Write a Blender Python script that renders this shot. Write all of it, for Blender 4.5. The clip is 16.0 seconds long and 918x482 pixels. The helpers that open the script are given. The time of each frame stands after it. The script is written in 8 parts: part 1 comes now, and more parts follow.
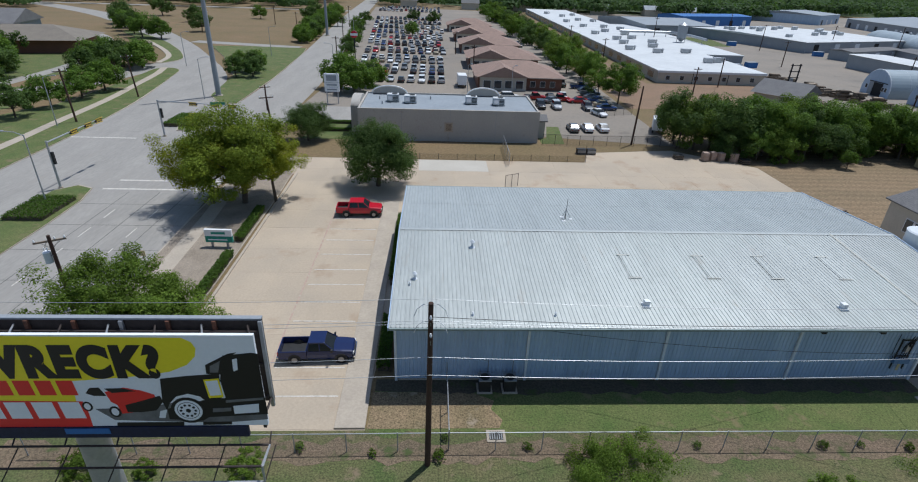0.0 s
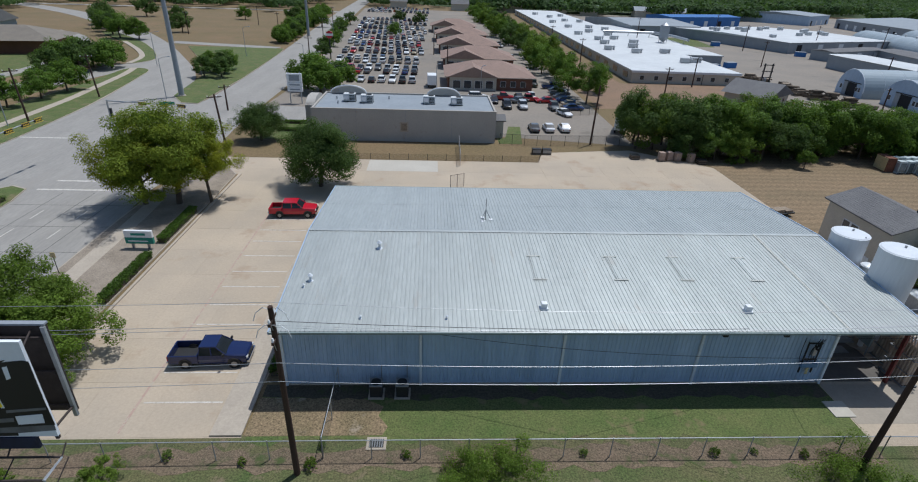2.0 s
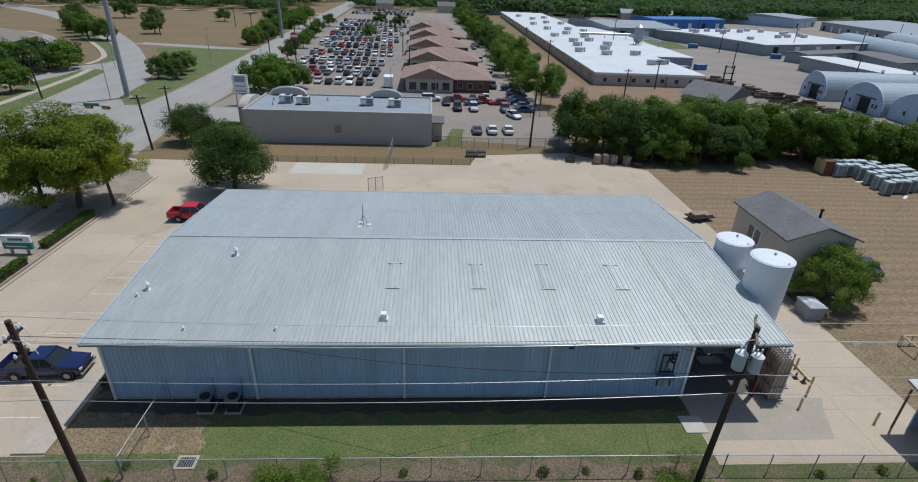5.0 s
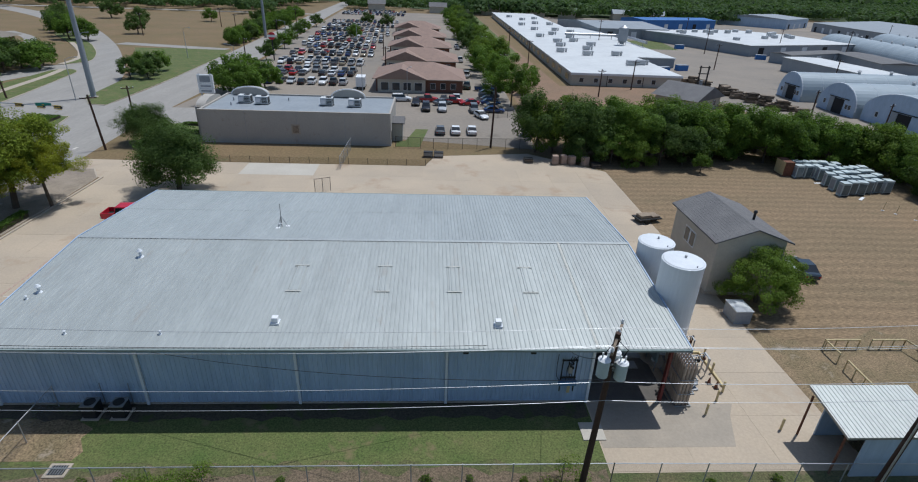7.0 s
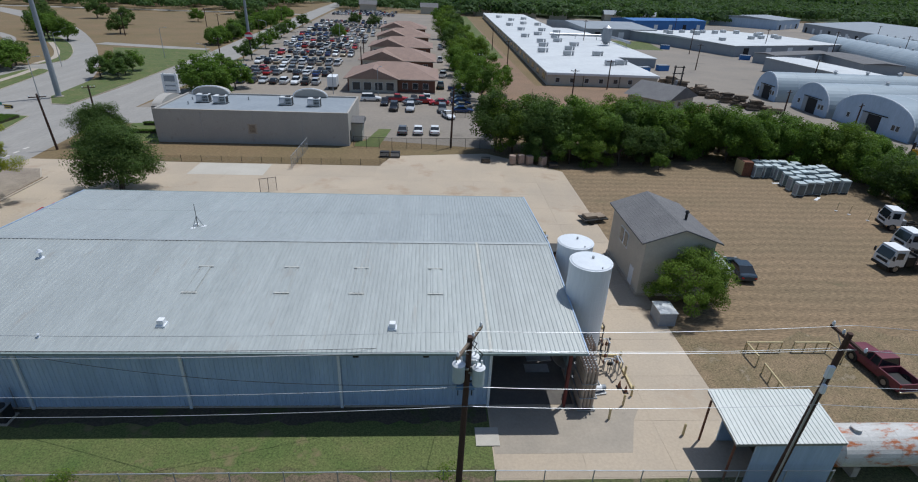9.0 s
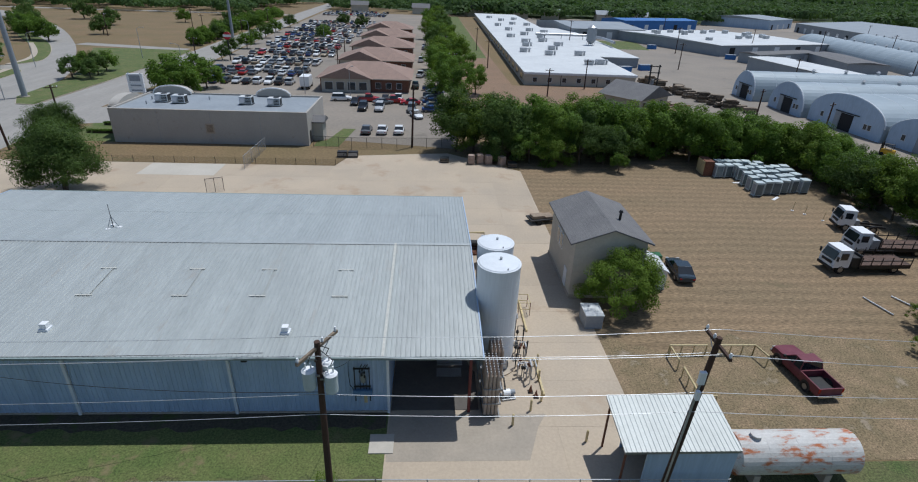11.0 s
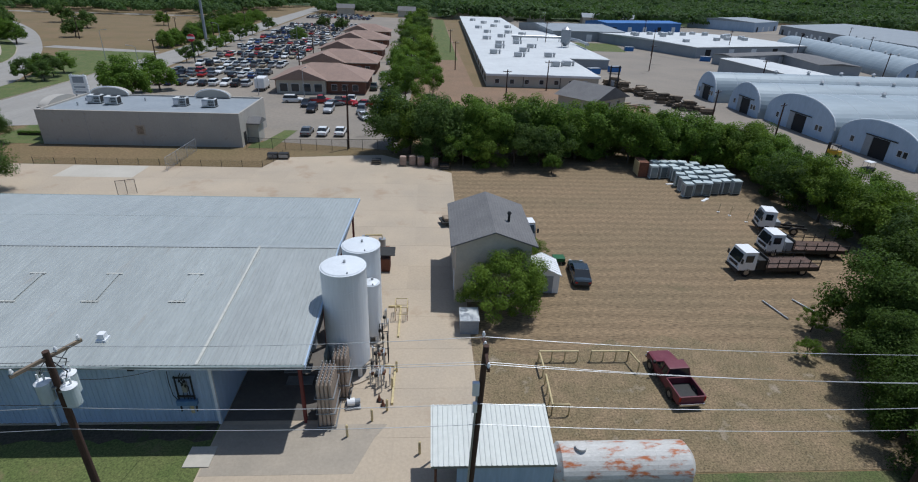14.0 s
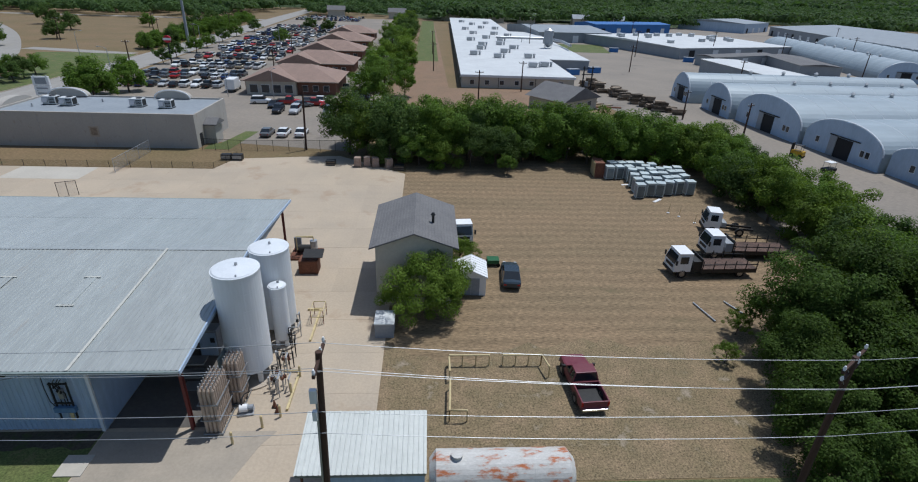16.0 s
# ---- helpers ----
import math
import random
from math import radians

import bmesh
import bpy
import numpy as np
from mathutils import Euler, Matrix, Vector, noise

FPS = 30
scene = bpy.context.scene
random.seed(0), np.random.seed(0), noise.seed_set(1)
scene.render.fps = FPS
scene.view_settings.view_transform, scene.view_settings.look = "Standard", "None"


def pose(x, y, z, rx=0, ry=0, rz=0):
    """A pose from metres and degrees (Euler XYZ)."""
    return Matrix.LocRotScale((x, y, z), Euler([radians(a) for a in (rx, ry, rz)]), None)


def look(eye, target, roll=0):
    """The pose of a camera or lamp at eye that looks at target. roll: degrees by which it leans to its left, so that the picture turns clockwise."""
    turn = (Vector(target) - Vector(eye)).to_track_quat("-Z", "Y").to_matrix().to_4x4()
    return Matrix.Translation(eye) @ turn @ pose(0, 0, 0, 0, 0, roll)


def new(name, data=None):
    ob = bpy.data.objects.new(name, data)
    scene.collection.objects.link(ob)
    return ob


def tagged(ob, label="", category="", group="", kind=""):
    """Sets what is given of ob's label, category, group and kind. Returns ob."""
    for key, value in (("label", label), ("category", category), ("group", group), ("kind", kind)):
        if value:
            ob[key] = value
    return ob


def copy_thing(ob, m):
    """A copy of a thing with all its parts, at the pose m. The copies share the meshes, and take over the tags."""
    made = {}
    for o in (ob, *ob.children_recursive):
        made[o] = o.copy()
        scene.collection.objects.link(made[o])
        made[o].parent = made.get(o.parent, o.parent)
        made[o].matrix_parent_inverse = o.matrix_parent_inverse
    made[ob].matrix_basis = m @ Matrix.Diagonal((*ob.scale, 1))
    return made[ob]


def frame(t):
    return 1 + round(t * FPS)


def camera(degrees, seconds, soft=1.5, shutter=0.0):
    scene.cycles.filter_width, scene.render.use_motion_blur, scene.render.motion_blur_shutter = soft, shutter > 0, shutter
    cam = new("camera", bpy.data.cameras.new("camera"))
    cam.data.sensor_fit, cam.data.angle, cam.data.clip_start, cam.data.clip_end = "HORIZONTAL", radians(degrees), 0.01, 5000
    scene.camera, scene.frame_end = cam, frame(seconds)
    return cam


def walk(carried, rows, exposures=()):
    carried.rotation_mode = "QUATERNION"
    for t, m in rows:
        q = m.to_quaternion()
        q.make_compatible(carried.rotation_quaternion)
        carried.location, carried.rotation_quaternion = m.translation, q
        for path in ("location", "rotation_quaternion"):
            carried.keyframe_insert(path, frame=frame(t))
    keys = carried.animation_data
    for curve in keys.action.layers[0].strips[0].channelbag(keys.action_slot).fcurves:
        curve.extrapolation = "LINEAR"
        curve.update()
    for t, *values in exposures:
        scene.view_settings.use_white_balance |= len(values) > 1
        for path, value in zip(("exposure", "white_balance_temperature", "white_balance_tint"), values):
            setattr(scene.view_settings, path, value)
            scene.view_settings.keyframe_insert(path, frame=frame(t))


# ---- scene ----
EXPO = -0.14
cam = camera(82.1, 16.0, soft=1.1)
# seconds, x, y, z, yaw, pitch, roll
ROWS = [
    (0.0, 1.989, 2.633, 26.663, -3.34, -26.88, 2.19),
    (0.5, 3.656, 2.813, 26.550, -3.37, -26.83, 2.15),
    (1.0, 5.691, 2.935, 26.478, -3.39, -26.79, 2.17),
    (1.5, 7.586, 3.069, 26.420, -3.40, -26.77, 2.17),
    (2.0, 9.555, 3.281, 26.386, -3.45, -26.73, 2.16),
    (2.5, 11.333, 3.505, 26.350, -3.44, -26.71, 2.14),
    (3.0, 13.264, 3.747, 26.328, -3.47, -26.69, 2.15),
    (3.5, 15.075, 3.910, 26.320, -3.47, -26.67, 2.15),
    (4.0, 16.997, 4.094, 26.326, -3.51, -26.60, 2.19),
    (4.5, 18.724, 4.253, 26.338, -3.52, -26.52, 2.20),
    (5.0, 20.569, 4.423, 26.322, -3.54, -26.50, 2.23),
    (5.5, 22.349, 4.544, 26.317, -3.54, -26.47, 2.25),
    (6.0, 24.110, 4.664, 26.307, -3.55, -26.45, 2.27),
    (6.5, 25.851, 4.782, 26.294, -3.55, -26.43, 2.28),
    (7.0, 27.574, 4.900, 26.277, -3.55, -26.41, 2.29),
    (7.5, 29.284, 5.020, 26.253, -3.55, -26.38, 2.30),
    (8.0, 31.051, 5.191, 26.192, -3.57, -26.35, 2.31),
    (8.5, 32.739, 5.278, 26.143, -3.56, -26.34, 2.32),
    (9.0, 34.513, 5.378, 26.094, -3.60, -26.31, 2.31),
    (9.5, 36.174, 5.535, 26.040, -3.60, -26.29, 2.30),
    (10.0, 37.835, 5.695, 25.979, -3.59, -26.27, 2.27),
    (10.5, 39.499, 5.858, 25.915, -3.59, -26.24, 2.26),
    (11.0, 41.167, 6.024, 25.845, -3.58, -26.22, 2.22),
    (11.5, 42.842, 6.192, 25.771, -3.58, -26.19, 2.20),
    (12.0, 44.729, 6.338, 25.669, -3.61, -26.12, 2.21),
    (12.5, 46.392, 6.444, 25.610, -3.61, -26.07, 2.19),
    (13.0, 48.125, 6.548, 25.561, -3.65, -25.99, 2.19),
    (13.5, 49.825, 6.722, 25.520, -3.67, -25.92, 2.16),
    (14.0, 51.613, 6.861, 25.481, -3.70, -25.87, 2.13),
    (14.5, 53.290, 6.956, 25.429, -3.69, -25.82, 2.08),
    (15.0, 55.014, 7.156, 25.393, -3.77, -25.75, 2.08),
    (15.5, 56.685, 7.247, 25.362, -3.77, -25.72, 2.08),
    (16.0, 58.349, 7.278, 25.330, -3.82, -25.68, 2.07),
]
walk(cam, [(t, pose(x, y, z, 90 + pitch, 0, yaw) @ pose(0, 0, 0, 0, 0, roll)) for t, x, y, z, yaw, pitch, roll in ROWS], exposures=[(0.0, EXPO + 0.08, 5900, 8), (2.5, EXPO, 5900, 8), (16.0, EXPO - 0.03, 5900, 8)])

# ---- light ----
SUN = Vector((1.4, 1.2, 4.83)).normalized()
world = bpy.data.worlds.new("world")
scene.world = world
world.use_nodes = True
wn = world.node_tree
sky = wn.nodes.new("ShaderNodeTexSky")
sky.sky_type = "NISHITA"
sky.sun_disc = False
sky.sun_elevation = math.asin(SUN.z)
sky.sun_rotation = math.atan2(SUN.x, SUN.y)
sky.altitude = 200
wn.nodes["Background"].inputs["Strength"].default_value = 0.1
wn.links.new(sky.outputs[0], wn.nodes["Background"].inputs["Color"])
sun = new("sun", bpy.data.lights.new("sun", "SUN"))
sun.data.energy = 3.7
sun.data.angle = radians(0.55)
sun.data.color = (1.0, 0.965, 0.92)
sun.matrix_world = look(SUN * 50, (0, 0, 0))


# ---- materials ----
def mat(name, c1, c2=None, rough=0.8, metal=0.0, big=0.2, small=5.0, grain=0.25, bump=0.0, spec=0.4, island=0.0, obvar=0.0, stretch=None, wear=None, wear_at=0.6, wear_scale=1.0, bands=None):
    """A surface with stains at a large scale, grain at a small one, fine relief, and wear patches of another colour."""
    m = bpy.data.materials.new(name)
    m.use_nodes = True
    n, l = m.node_tree.nodes, m.node_tree.links
    b = n["Principled BSDF"]
    b.inputs["Roughness"].default_value = rough
    b.inputs["Metallic"].default_value = metal
    b.inputs["Specular IOR Level"].default_value = spec
    c2 = c2 or tuple(v * 0.8 for v in c1)
    g = n.new("ShaderNodeNewGeometry")
    src = g.outputs["Position"]
    if stretch:
        mp = n.new("ShaderNodeMapping")
        mp.inputs["Scale"].default_value = stretch
        l.new(src, mp.inputs["Vector"])
        src = mp.outputs[0]

    def noise_at(scale, detail=4.0, rgh=0.6):
        t = n.new("ShaderNodeTexNoise")
        t.inputs["Scale"].default_value = scale
        t.inputs["Detail"].default_value = detail
        t.inputs["Roughness"].default_value = rgh
        l.new(src, t.inputs["Vector"])
        return t.outputs["Fac"]

    def ramp(fac, a, z):
        r = n.new("ShaderNodeMapRange")
        r.inputs["From Min"].default_value, r.inputs["From Max"].default_value = a, z
        l.new(fac, r.inputs["Value"])
        return r.outputs[0]

    def mix(kind, fac, a, z):
        x = n.new("ShaderNodeMix")
        x.data_type, x.blend_type = "RGBA", kind
        for sock, v in ((x.inputs[0], fac), (x.inputs[6], a), (x.inputs[7], z)):
            if isinstance(v, (int, float)):
                sock.default_value = v
            elif isinstance(v, tuple):
                sock.default_value = (*v, 1)
            else:
                l.new(v, sock)
        return x.outputs[2]

    col = mix("MIX", ramp(noise_at(big, 5), 0.3, 0.7), c1, c2)
    fine = noise_at(small, 3, 0.7)
    lo = n.new("ShaderNodeMapRange")
    lo.inputs["From Min"].default_value, lo.inputs["From Max"].default_value = 0.3, 0.7
    lo.inputs["To Min"].default_value, lo.inputs["To Max"].default_value = 1 - grain, 1 + grain
    l.new(fine, lo.inputs["Value"])
    comb = n.new("ShaderNodeCombineColor")
    for i in range(3):
        l.new(lo.outputs[0], comb.inputs[i])
    col = mix("MULTIPLY", 1.0, col, comb.outputs[0])
    if bands:
        wv = n.new("ShaderNodeTexWave")
        wv.wave_type, wv.bands_direction = "BANDS", "Y"
        wv.inputs["Scale"].default_value = bands[0]
        wv.inputs["Distortion"].default_value = bands[2]
        wv.inputs["Detail"].default_value = 3.0
        wv.inputs["Detail Scale"].default_value = 0.6
        l.new(g.outputs["Position"], wv.inputs["Vector"])
        br = n.new("ShaderNodeMapRange")
        br.inputs["To Min"].default_value, br.inputs["To Max"].default_value = 1 - bands[1], 1 + bands[1]
        swing = n.new("ShaderNodeMath")
        swing.operation = "MULTIPLY_ADD"
        swing.inputs[1].default_value = 0.45
        l.new(noise_at(0.35, 3), swing.inputs[0])
        half = n.new("ShaderNodeMath")
        half.operation = "MULTIPLY"
        half.inputs[1].default_value = 0.6
        l.new(wv.outputs["Fac"], half.inputs[0])
        l.new(half.outputs[0], swing.inputs[2])
        l.new(swing.outputs[0], br.inputs["Value"])
        bc = n.new("ShaderNodeCombineColor")
        for i in range(3):
            l.new(br.outputs[0], bc.inputs[i])
        col = mix("MULTIPLY", 1.0, col, bc.outputs[0])
    if wear:
        col = mix("MIX", ramp(noise_at(wear_scale, 6, 0.65), wear_at, wear_at + 0.1), col, wear)
    for amount, outp in ((island, g.outputs["Random Per Island"]), (obvar, None)):
        if amount:
            if outp is None:
                outp = n.new("ShaderNodeObjectInfo").outputs["Random"]
            r = n.new("ShaderNodeMapRange")
            r.inputs["To Min"].default_value, r.inputs["To Max"].default_value = 1 - amount, 1 + amount
            l.new(outp, r.inputs["Value"])
            cc = n.new("ShaderNodeCombineColor")
            for i in range(3):
                l.new(r.outputs[0], cc.inputs[i])
            col = mix("MULTIPLY", 1.0, col, cc.outputs[0])
    l.new(col, b.inputs["Base Color"])
    if bump:
        bp = n.new("ShaderNodeBump")
        bp.inputs["Strength"].default_value = 0.6
        bp.inputs["Distance"].default_value = bump
        l.new(fine, bp.inputs["Height"])
        l.new(bp.outputs[0], b.inputs["Normal"])
    return m


def leaf(name, c1, c2, island=0.5, big=0.5):
    m = mat(name, c1, c2, rough=0.65, big=big, small=3, grain=0.25, spec=0.1, island=island, obvar=0.2)
    n, l = m.node_tree.nodes, m.node_tree.links
    b = n["Principled BSDF"]
    tr = n.new("ShaderNodeBsdfTranslucent")
    tr.inputs["Color"].default_value = (c1[0] * 2.2, c1[1] * 2.2, c1[2] * 1.2, 1)
    ms = n.new("ShaderNodeMixShader")
    ms.inputs[0].default_value = 0.3
    l.new(b.outputs[0], ms.inputs[1])
    l.new(tr.outputs[0], ms.inputs[2])
    l.new(ms.outputs[0], n["Material Output"].inputs[0])
    return m


def glass(name, tint=(0.03, 0.04, 0.05)):
    m = mat(name, tint, rough=0.06, spec=0.6, grain=0.05)
    return m


def mesh_wire(name, colour, cover):
    """Chain link: thin wire, mostly open air."""
    m = mat(name, colour, rough=0.5, metal=0.6, grain=0.1)
    n, l = m.node_tree.nodes, m.node_tree.links
    tr = n.new("ShaderNodeBsdfTransparent")
    ms = n.new("ShaderNodeMixShader")
    ms.inputs[0].default_value = cover
    l.new(tr.outputs[0], ms.inputs[1])
    l.new(n["Principled BSDF"].outputs[0], ms.inputs[2])
    l.new(ms.outputs[0], n["Material Output"].inputs[0])
    return m


DRY = mat("dry_grass", (0.205, 0.138, 0.072), (0.155, 0.118, 0.054), 0.95, big=0.06, small=2.5, grain=0.3, bump=0.03, wear=(0.10, 0.11, 0.04), wear_at=0.62, wear_scale=0.08)
GREEN = mat("green_lawn", (0.075, 0.112, 0.028), (0.13, 0.138, 0.048), 0.95, big=0.3, small=8, grain=0.5, bump=0.03, wear=(0.175, 0.145, 0.072), wear_at=0.57, wear_scale=0.4)
MOWN = mat("mown_hay_field", (0.235, 0.163, 0.094), (0.185, 0.137, 0.078), 0.95, big=0.1, small=5, grain=0.5, bump=0.03, stretch=(0.45, 1.3, 1), wear=(0.145, 0.118, 0.062), wear_at=0.62, wear_scale=0.3, bands=(0.19, 0.17, 2.6))
PATCHY = mat("patchy_verge", (0.07, 0.098, 0.028), (0.135, 0.115, 0.055), 0.95, big=0.35, small=8, grain=0.6, bump=0.03, wear=(0.20, 0.15, 0.095), wear_at=0.58, wear_scale=0.5)
LITTER = mat("bare_dirt_and_litter", (0.19, 0.135, 0.09), (0.125, 0.10, 0.06), 0.95, big=0.6, small=9, grain=0.6, bump=0.03, wear=(0.075, 0.095, 0.03), wear_at=0.56, wear_scale=0.6)
# soil colour with the warehouse eave's shadow put into it
SHADEDIRT = mat("eave_shaded_soil", (0.085, 0.068, 0.048), (0.06, 0.055, 0.036), 0.95, big=0.5, small=6, grain=0.4, bump=0.03, wear=(0.06, 0.075, 0.022), wear_at=0.55, wear_scale=0.6)
DIRT = mat("bare_dirt", (0.25, 0.16, 0.10), (0.2, 0.135, 0.085), 0.95, big=0.15, small=3, grain=0.3, bump=0.03)
DRYPATCH = mat("thin_dry_grass", (0.25, 0.178, 0.105), (0.15, 0.12, 0.062), 0.95, big=0.5, small=8, grain=0.65, bump=0.03, wear=(0.31, 0.25, 0.18), wear_at=0.6, wear_scale=0.5)
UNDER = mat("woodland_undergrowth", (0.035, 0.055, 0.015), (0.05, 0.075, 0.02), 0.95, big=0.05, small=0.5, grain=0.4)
CONC = mat("lot_concrete", (0.465, 0.375, 0.272), (0.385, 0.32, 0.242), 0.85, big=0.13, small=5, grain=0.08, bump=0.004, obvar=0.035, wear=(0.37, 0.28, 0.195), wear_at=0.57, wear_scale=0.17)
CONC_PALE = mat("new_concrete", (0.50, 0.46, 0.39), (0.44, 0.40, 0.335), 0.85, big=0.2, small=4, grain=0.06, bump=0.004)
ROAD = mat("road_concrete", (0.325, 0.303, 0.27), (0.27, 0.252, 0.225), 0.85, big=0.35, small=3.5, grain=0.1, stretch=(1.0, 0.2, 1), wear=(0.295, 0.27, 0.238), wear_at=0.6, wear_scale=0.25)
YARD = mat("yard_concrete", (0.285, 0.24, 0.19), (0.205, 0.18, 0.15), 0.9, big=0.04, small=1.5, grain=0.12, wear=(0.15, 0.13, 0.105), wear_at=0.6, wear_scale=0.07)
KERB = mat("kerb_concrete", (0.44, 0.375, 0.295), (0.37, 0.315, 0.25), 0.85, big=0.5, grain=0.1)
PAINT = mat("road_paint", (0.62, 0.58, 0.52), (0.50, 0.46, 0.40), 0.7, big=1.5, small=10, grain=0.15, wear=(0.40, 0.35, 0.28), wear_at=0.52, wear_scale=3)
REDLINE = mat("faded_red_paint", (0.40, 0.25, 0.20), (0.43, 0.33, 0.26), 0.8, big=1.5, small=8, grain=0.1, wear=(0.42, 0.36, 0.28), wear_at=0.5, wear_scale=2)
ROOFM = mat("galvanised_roof", (0.456, 0.474, 0.446), (0.396, 0.414, 0.39), 0.48, 0.34, big=0.22, small=2.2, grain=0.08, spec=0.5, obvar=0.03, stretch=(1.6, 0.3, 1), wear=(0.40, 0.395, 0.36), wear_at=0.6, wear_scale=0.7)
ROOFL = mat("roof_sealant", (0.53, 0.52, 0.46), (0.47, 0.46, 0.41), 0.8, big=0.8, small=4, grain=0.1)
ROOFN = mat("newer_roof_sheet", (0.438, 0.452, 0.428), (0.38, 0.392, 0.37), 0.47, 0.32, big=0.4, small=2.2, grain=0.09, obvar=0.03, stretch=(2.0, 0.3, 1))
ROOFB = mat("weathered_blue_grey_roof", (0.448, 0.468, 0.45), (0.395, 0.414, 0.40), 0.48, 0.33, big=0.25, small=2.2, grain=0.07, obvar=0.025, stretch=(1.6, 0.4, 1))
WALLM = mat("painted_metal_wall", (0.43, 0.525, 0.645), (0.345, 0.44, 0.56), 0.5, 0.0, big=0.4, small=3, grain=0.08, obvar=0.05, stretch=(3, 1, 0.35), wear=(0.42, 0.44, 0.46), wear_at=0.68, wear_scale=1.2)
EAVEM = mat("weathered_green_trim", (0.26, 0.31, 0.295), (0.21, 0.255, 0.245), 0.6, big=0.6, small=4, grain=0.12)
TRIM = mat("white_metal_trim", (0.72, 0.74, 0.75), (0.62, 0.64, 0.66), 0.5, grain=0.06)
WHITE = mat("white_enamel", (0.80, 0.80, 0.79), (0.74, 0.74, 0.73), 0.4, big=0.6, small=4, grain=0.04, stretch=(1, 1, 0.3))
TANKW = mat("tank_white_enamel", (0.74, 0.76, 0.77), (0.67, 0.69, 0.70), 0.35, big=0.5, small=3, grain=0.04, stretch=(2, 2, 0.2), wear=(0.5, 0.5, 0.48), wear_at=0.74, wear_scale=1.0)
RUSTY = mat("rust_stained_tank", (0.58, 0.56, 0.52), (0.46, 0.43, 0.39), 0.7, big=0.8, small=6, grain=0.12, bump=0.004, stretch=(0.9, 2.2, 2.2), wear=(0.42, 0.135, 0.05), wear_at=0.52, wear_scale=0.8)
BLUEGREY = mat("blue_grey_enamel", (0.12, 0.22, 0.36), (0.10, 0.19, 0.31), 0.5, big=2, grain=0.1)
DARK = mat("dark_steel", (0.035, 0.035, 0.035), rough=0.6, metal=0.3, grain=0.2)
STEEL = mat("grey_steel", (0.32, 0.33, 0.34), (0.26, 0.27, 0.28), 0.45, 0.6, grain=0.1, big=1)
GALV = mat("galvanised_pipe", (0.45, 0.46, 0.47), (0.36, 0.37, 0.38), 0.45, 0.5, grain=0.1, big=1)
WOODPOLE = mat("creosoted_wood", (0.075, 0.040, 0.027), (0.05, 0.028, 0.02), 0.85, big=0.8, small=9, grain=0.3, bump=0.004, stretch=(4, 4, 0.4))
REDSTEEL = mat("red_oxide_steel", (0.17, 0.035, 0.028), (0.12, 0.028, 0.025), 0.6, grain=0.1)
RUST = mat("rusty_steel", (0.20, 0.08, 0.045), (0.12, 0.055, 0.035), 0.85, big=1, small=6, grain=0.25)
YELLOW = mat("faded_yellow_paint", (0.57, 0.455, 0.23), (0.51, 0.42, 0.24), 0.6, big=2, grain=0.15, wear=(0.35, 0.24, 0.14), wear_at=0.66, wear_scale=4)
GRAVEL = mat("pale_gravel_bed", (0.32, 0.265, 0.205), (0.22, 0.18, 0.135), 0.95, big=0.5, small=8, grain=0.35, bump=0.02, wear=(0.12, 0.11, 0.05), wear_at=0.66, wear_scale=0.7)
DRIVE = mat("tyre_marked_concrete", (0.375, 0.318, 0.248), (0.31, 0.268, 0.212), 0.85, big=0.5, small=5, grain=0.08, wear=(0.26, 0.225, 0.18), wear_at=0.62, wear_scale=0.9)
# concrete colour darkened to stand in for the shade inside the loading bay
BAYSHADE = mat("bay_shaded_concrete", (0.15, 0.13, 0.11), (0.10, 0.09, 0.08), 0.8, big=0.5, small=4, grain=0.15)
BARK = mat("bark", (0.11, 0.085, 0.06), (0.07, 0.055, 0.04), 0.95, big=2, small=12, grain=0.35, bump=0.01)
LEAF_DARK = leaf("live_oak_leaves", (0.056, 0.096, 0.024), (0.078, 0.118, 0.03))
LEAF_MID = leaf("green_leaves", (0.085, 0.135, 0.018), (0.12, 0.175, 0.026))
LEAF_YELLOW = leaf("yellow_green_leaves", (0.21, 0.225, 0.018), (0.155, 0.19, 0.018))
LEAF_BELT = leaf("belt_leaves", (0.076, 0.134, 0.02), (0.105, 0.165, 0.026))
LEAF_THICK = leaf("thicket_leaves", (0.042, 0.074, 0.014), (0.064, 0.1, 0.018))
# far leaf colour lifted and blued to stand in for distance haze
LEAF_FAR_HAZE = leaf("haze_lifted_far_leaves", (0.045, 0.082, 0.028), (0.072, 0.115, 0.034), 0.3, 0.04)
LEAF_ASH = leaf("yellowing_ash_leaves", (0.098, 0.138, 0.016), (0.145, 0.175, 0.018))
HEDGE = leaf("hedge_leaves", (0.06, 0.11, 0.018), (0.08, 0.13, 0.025))
STUCCO = mat("grey_stucco", (0.43, 0.40, 0.355), (0.38, 0.35, 0.31), 0.9, big=0.3, small=5, grain=0.06, bump=0.004, stretch=(1, 1, 0.6), wear=(0.34, 0.295, 0.25), wear_at=0.6, wear_scale=0.7)
ROOFW = mat("white_membrane_roof", (0.61, 0.62, 0.61), (0.52, 0.53, 0.525), 0.7, big=0.15, small=1, grain=0.06, wear=(0.52, 0.50, 0.47), wear_at=0.68, wear_scale=0.12)
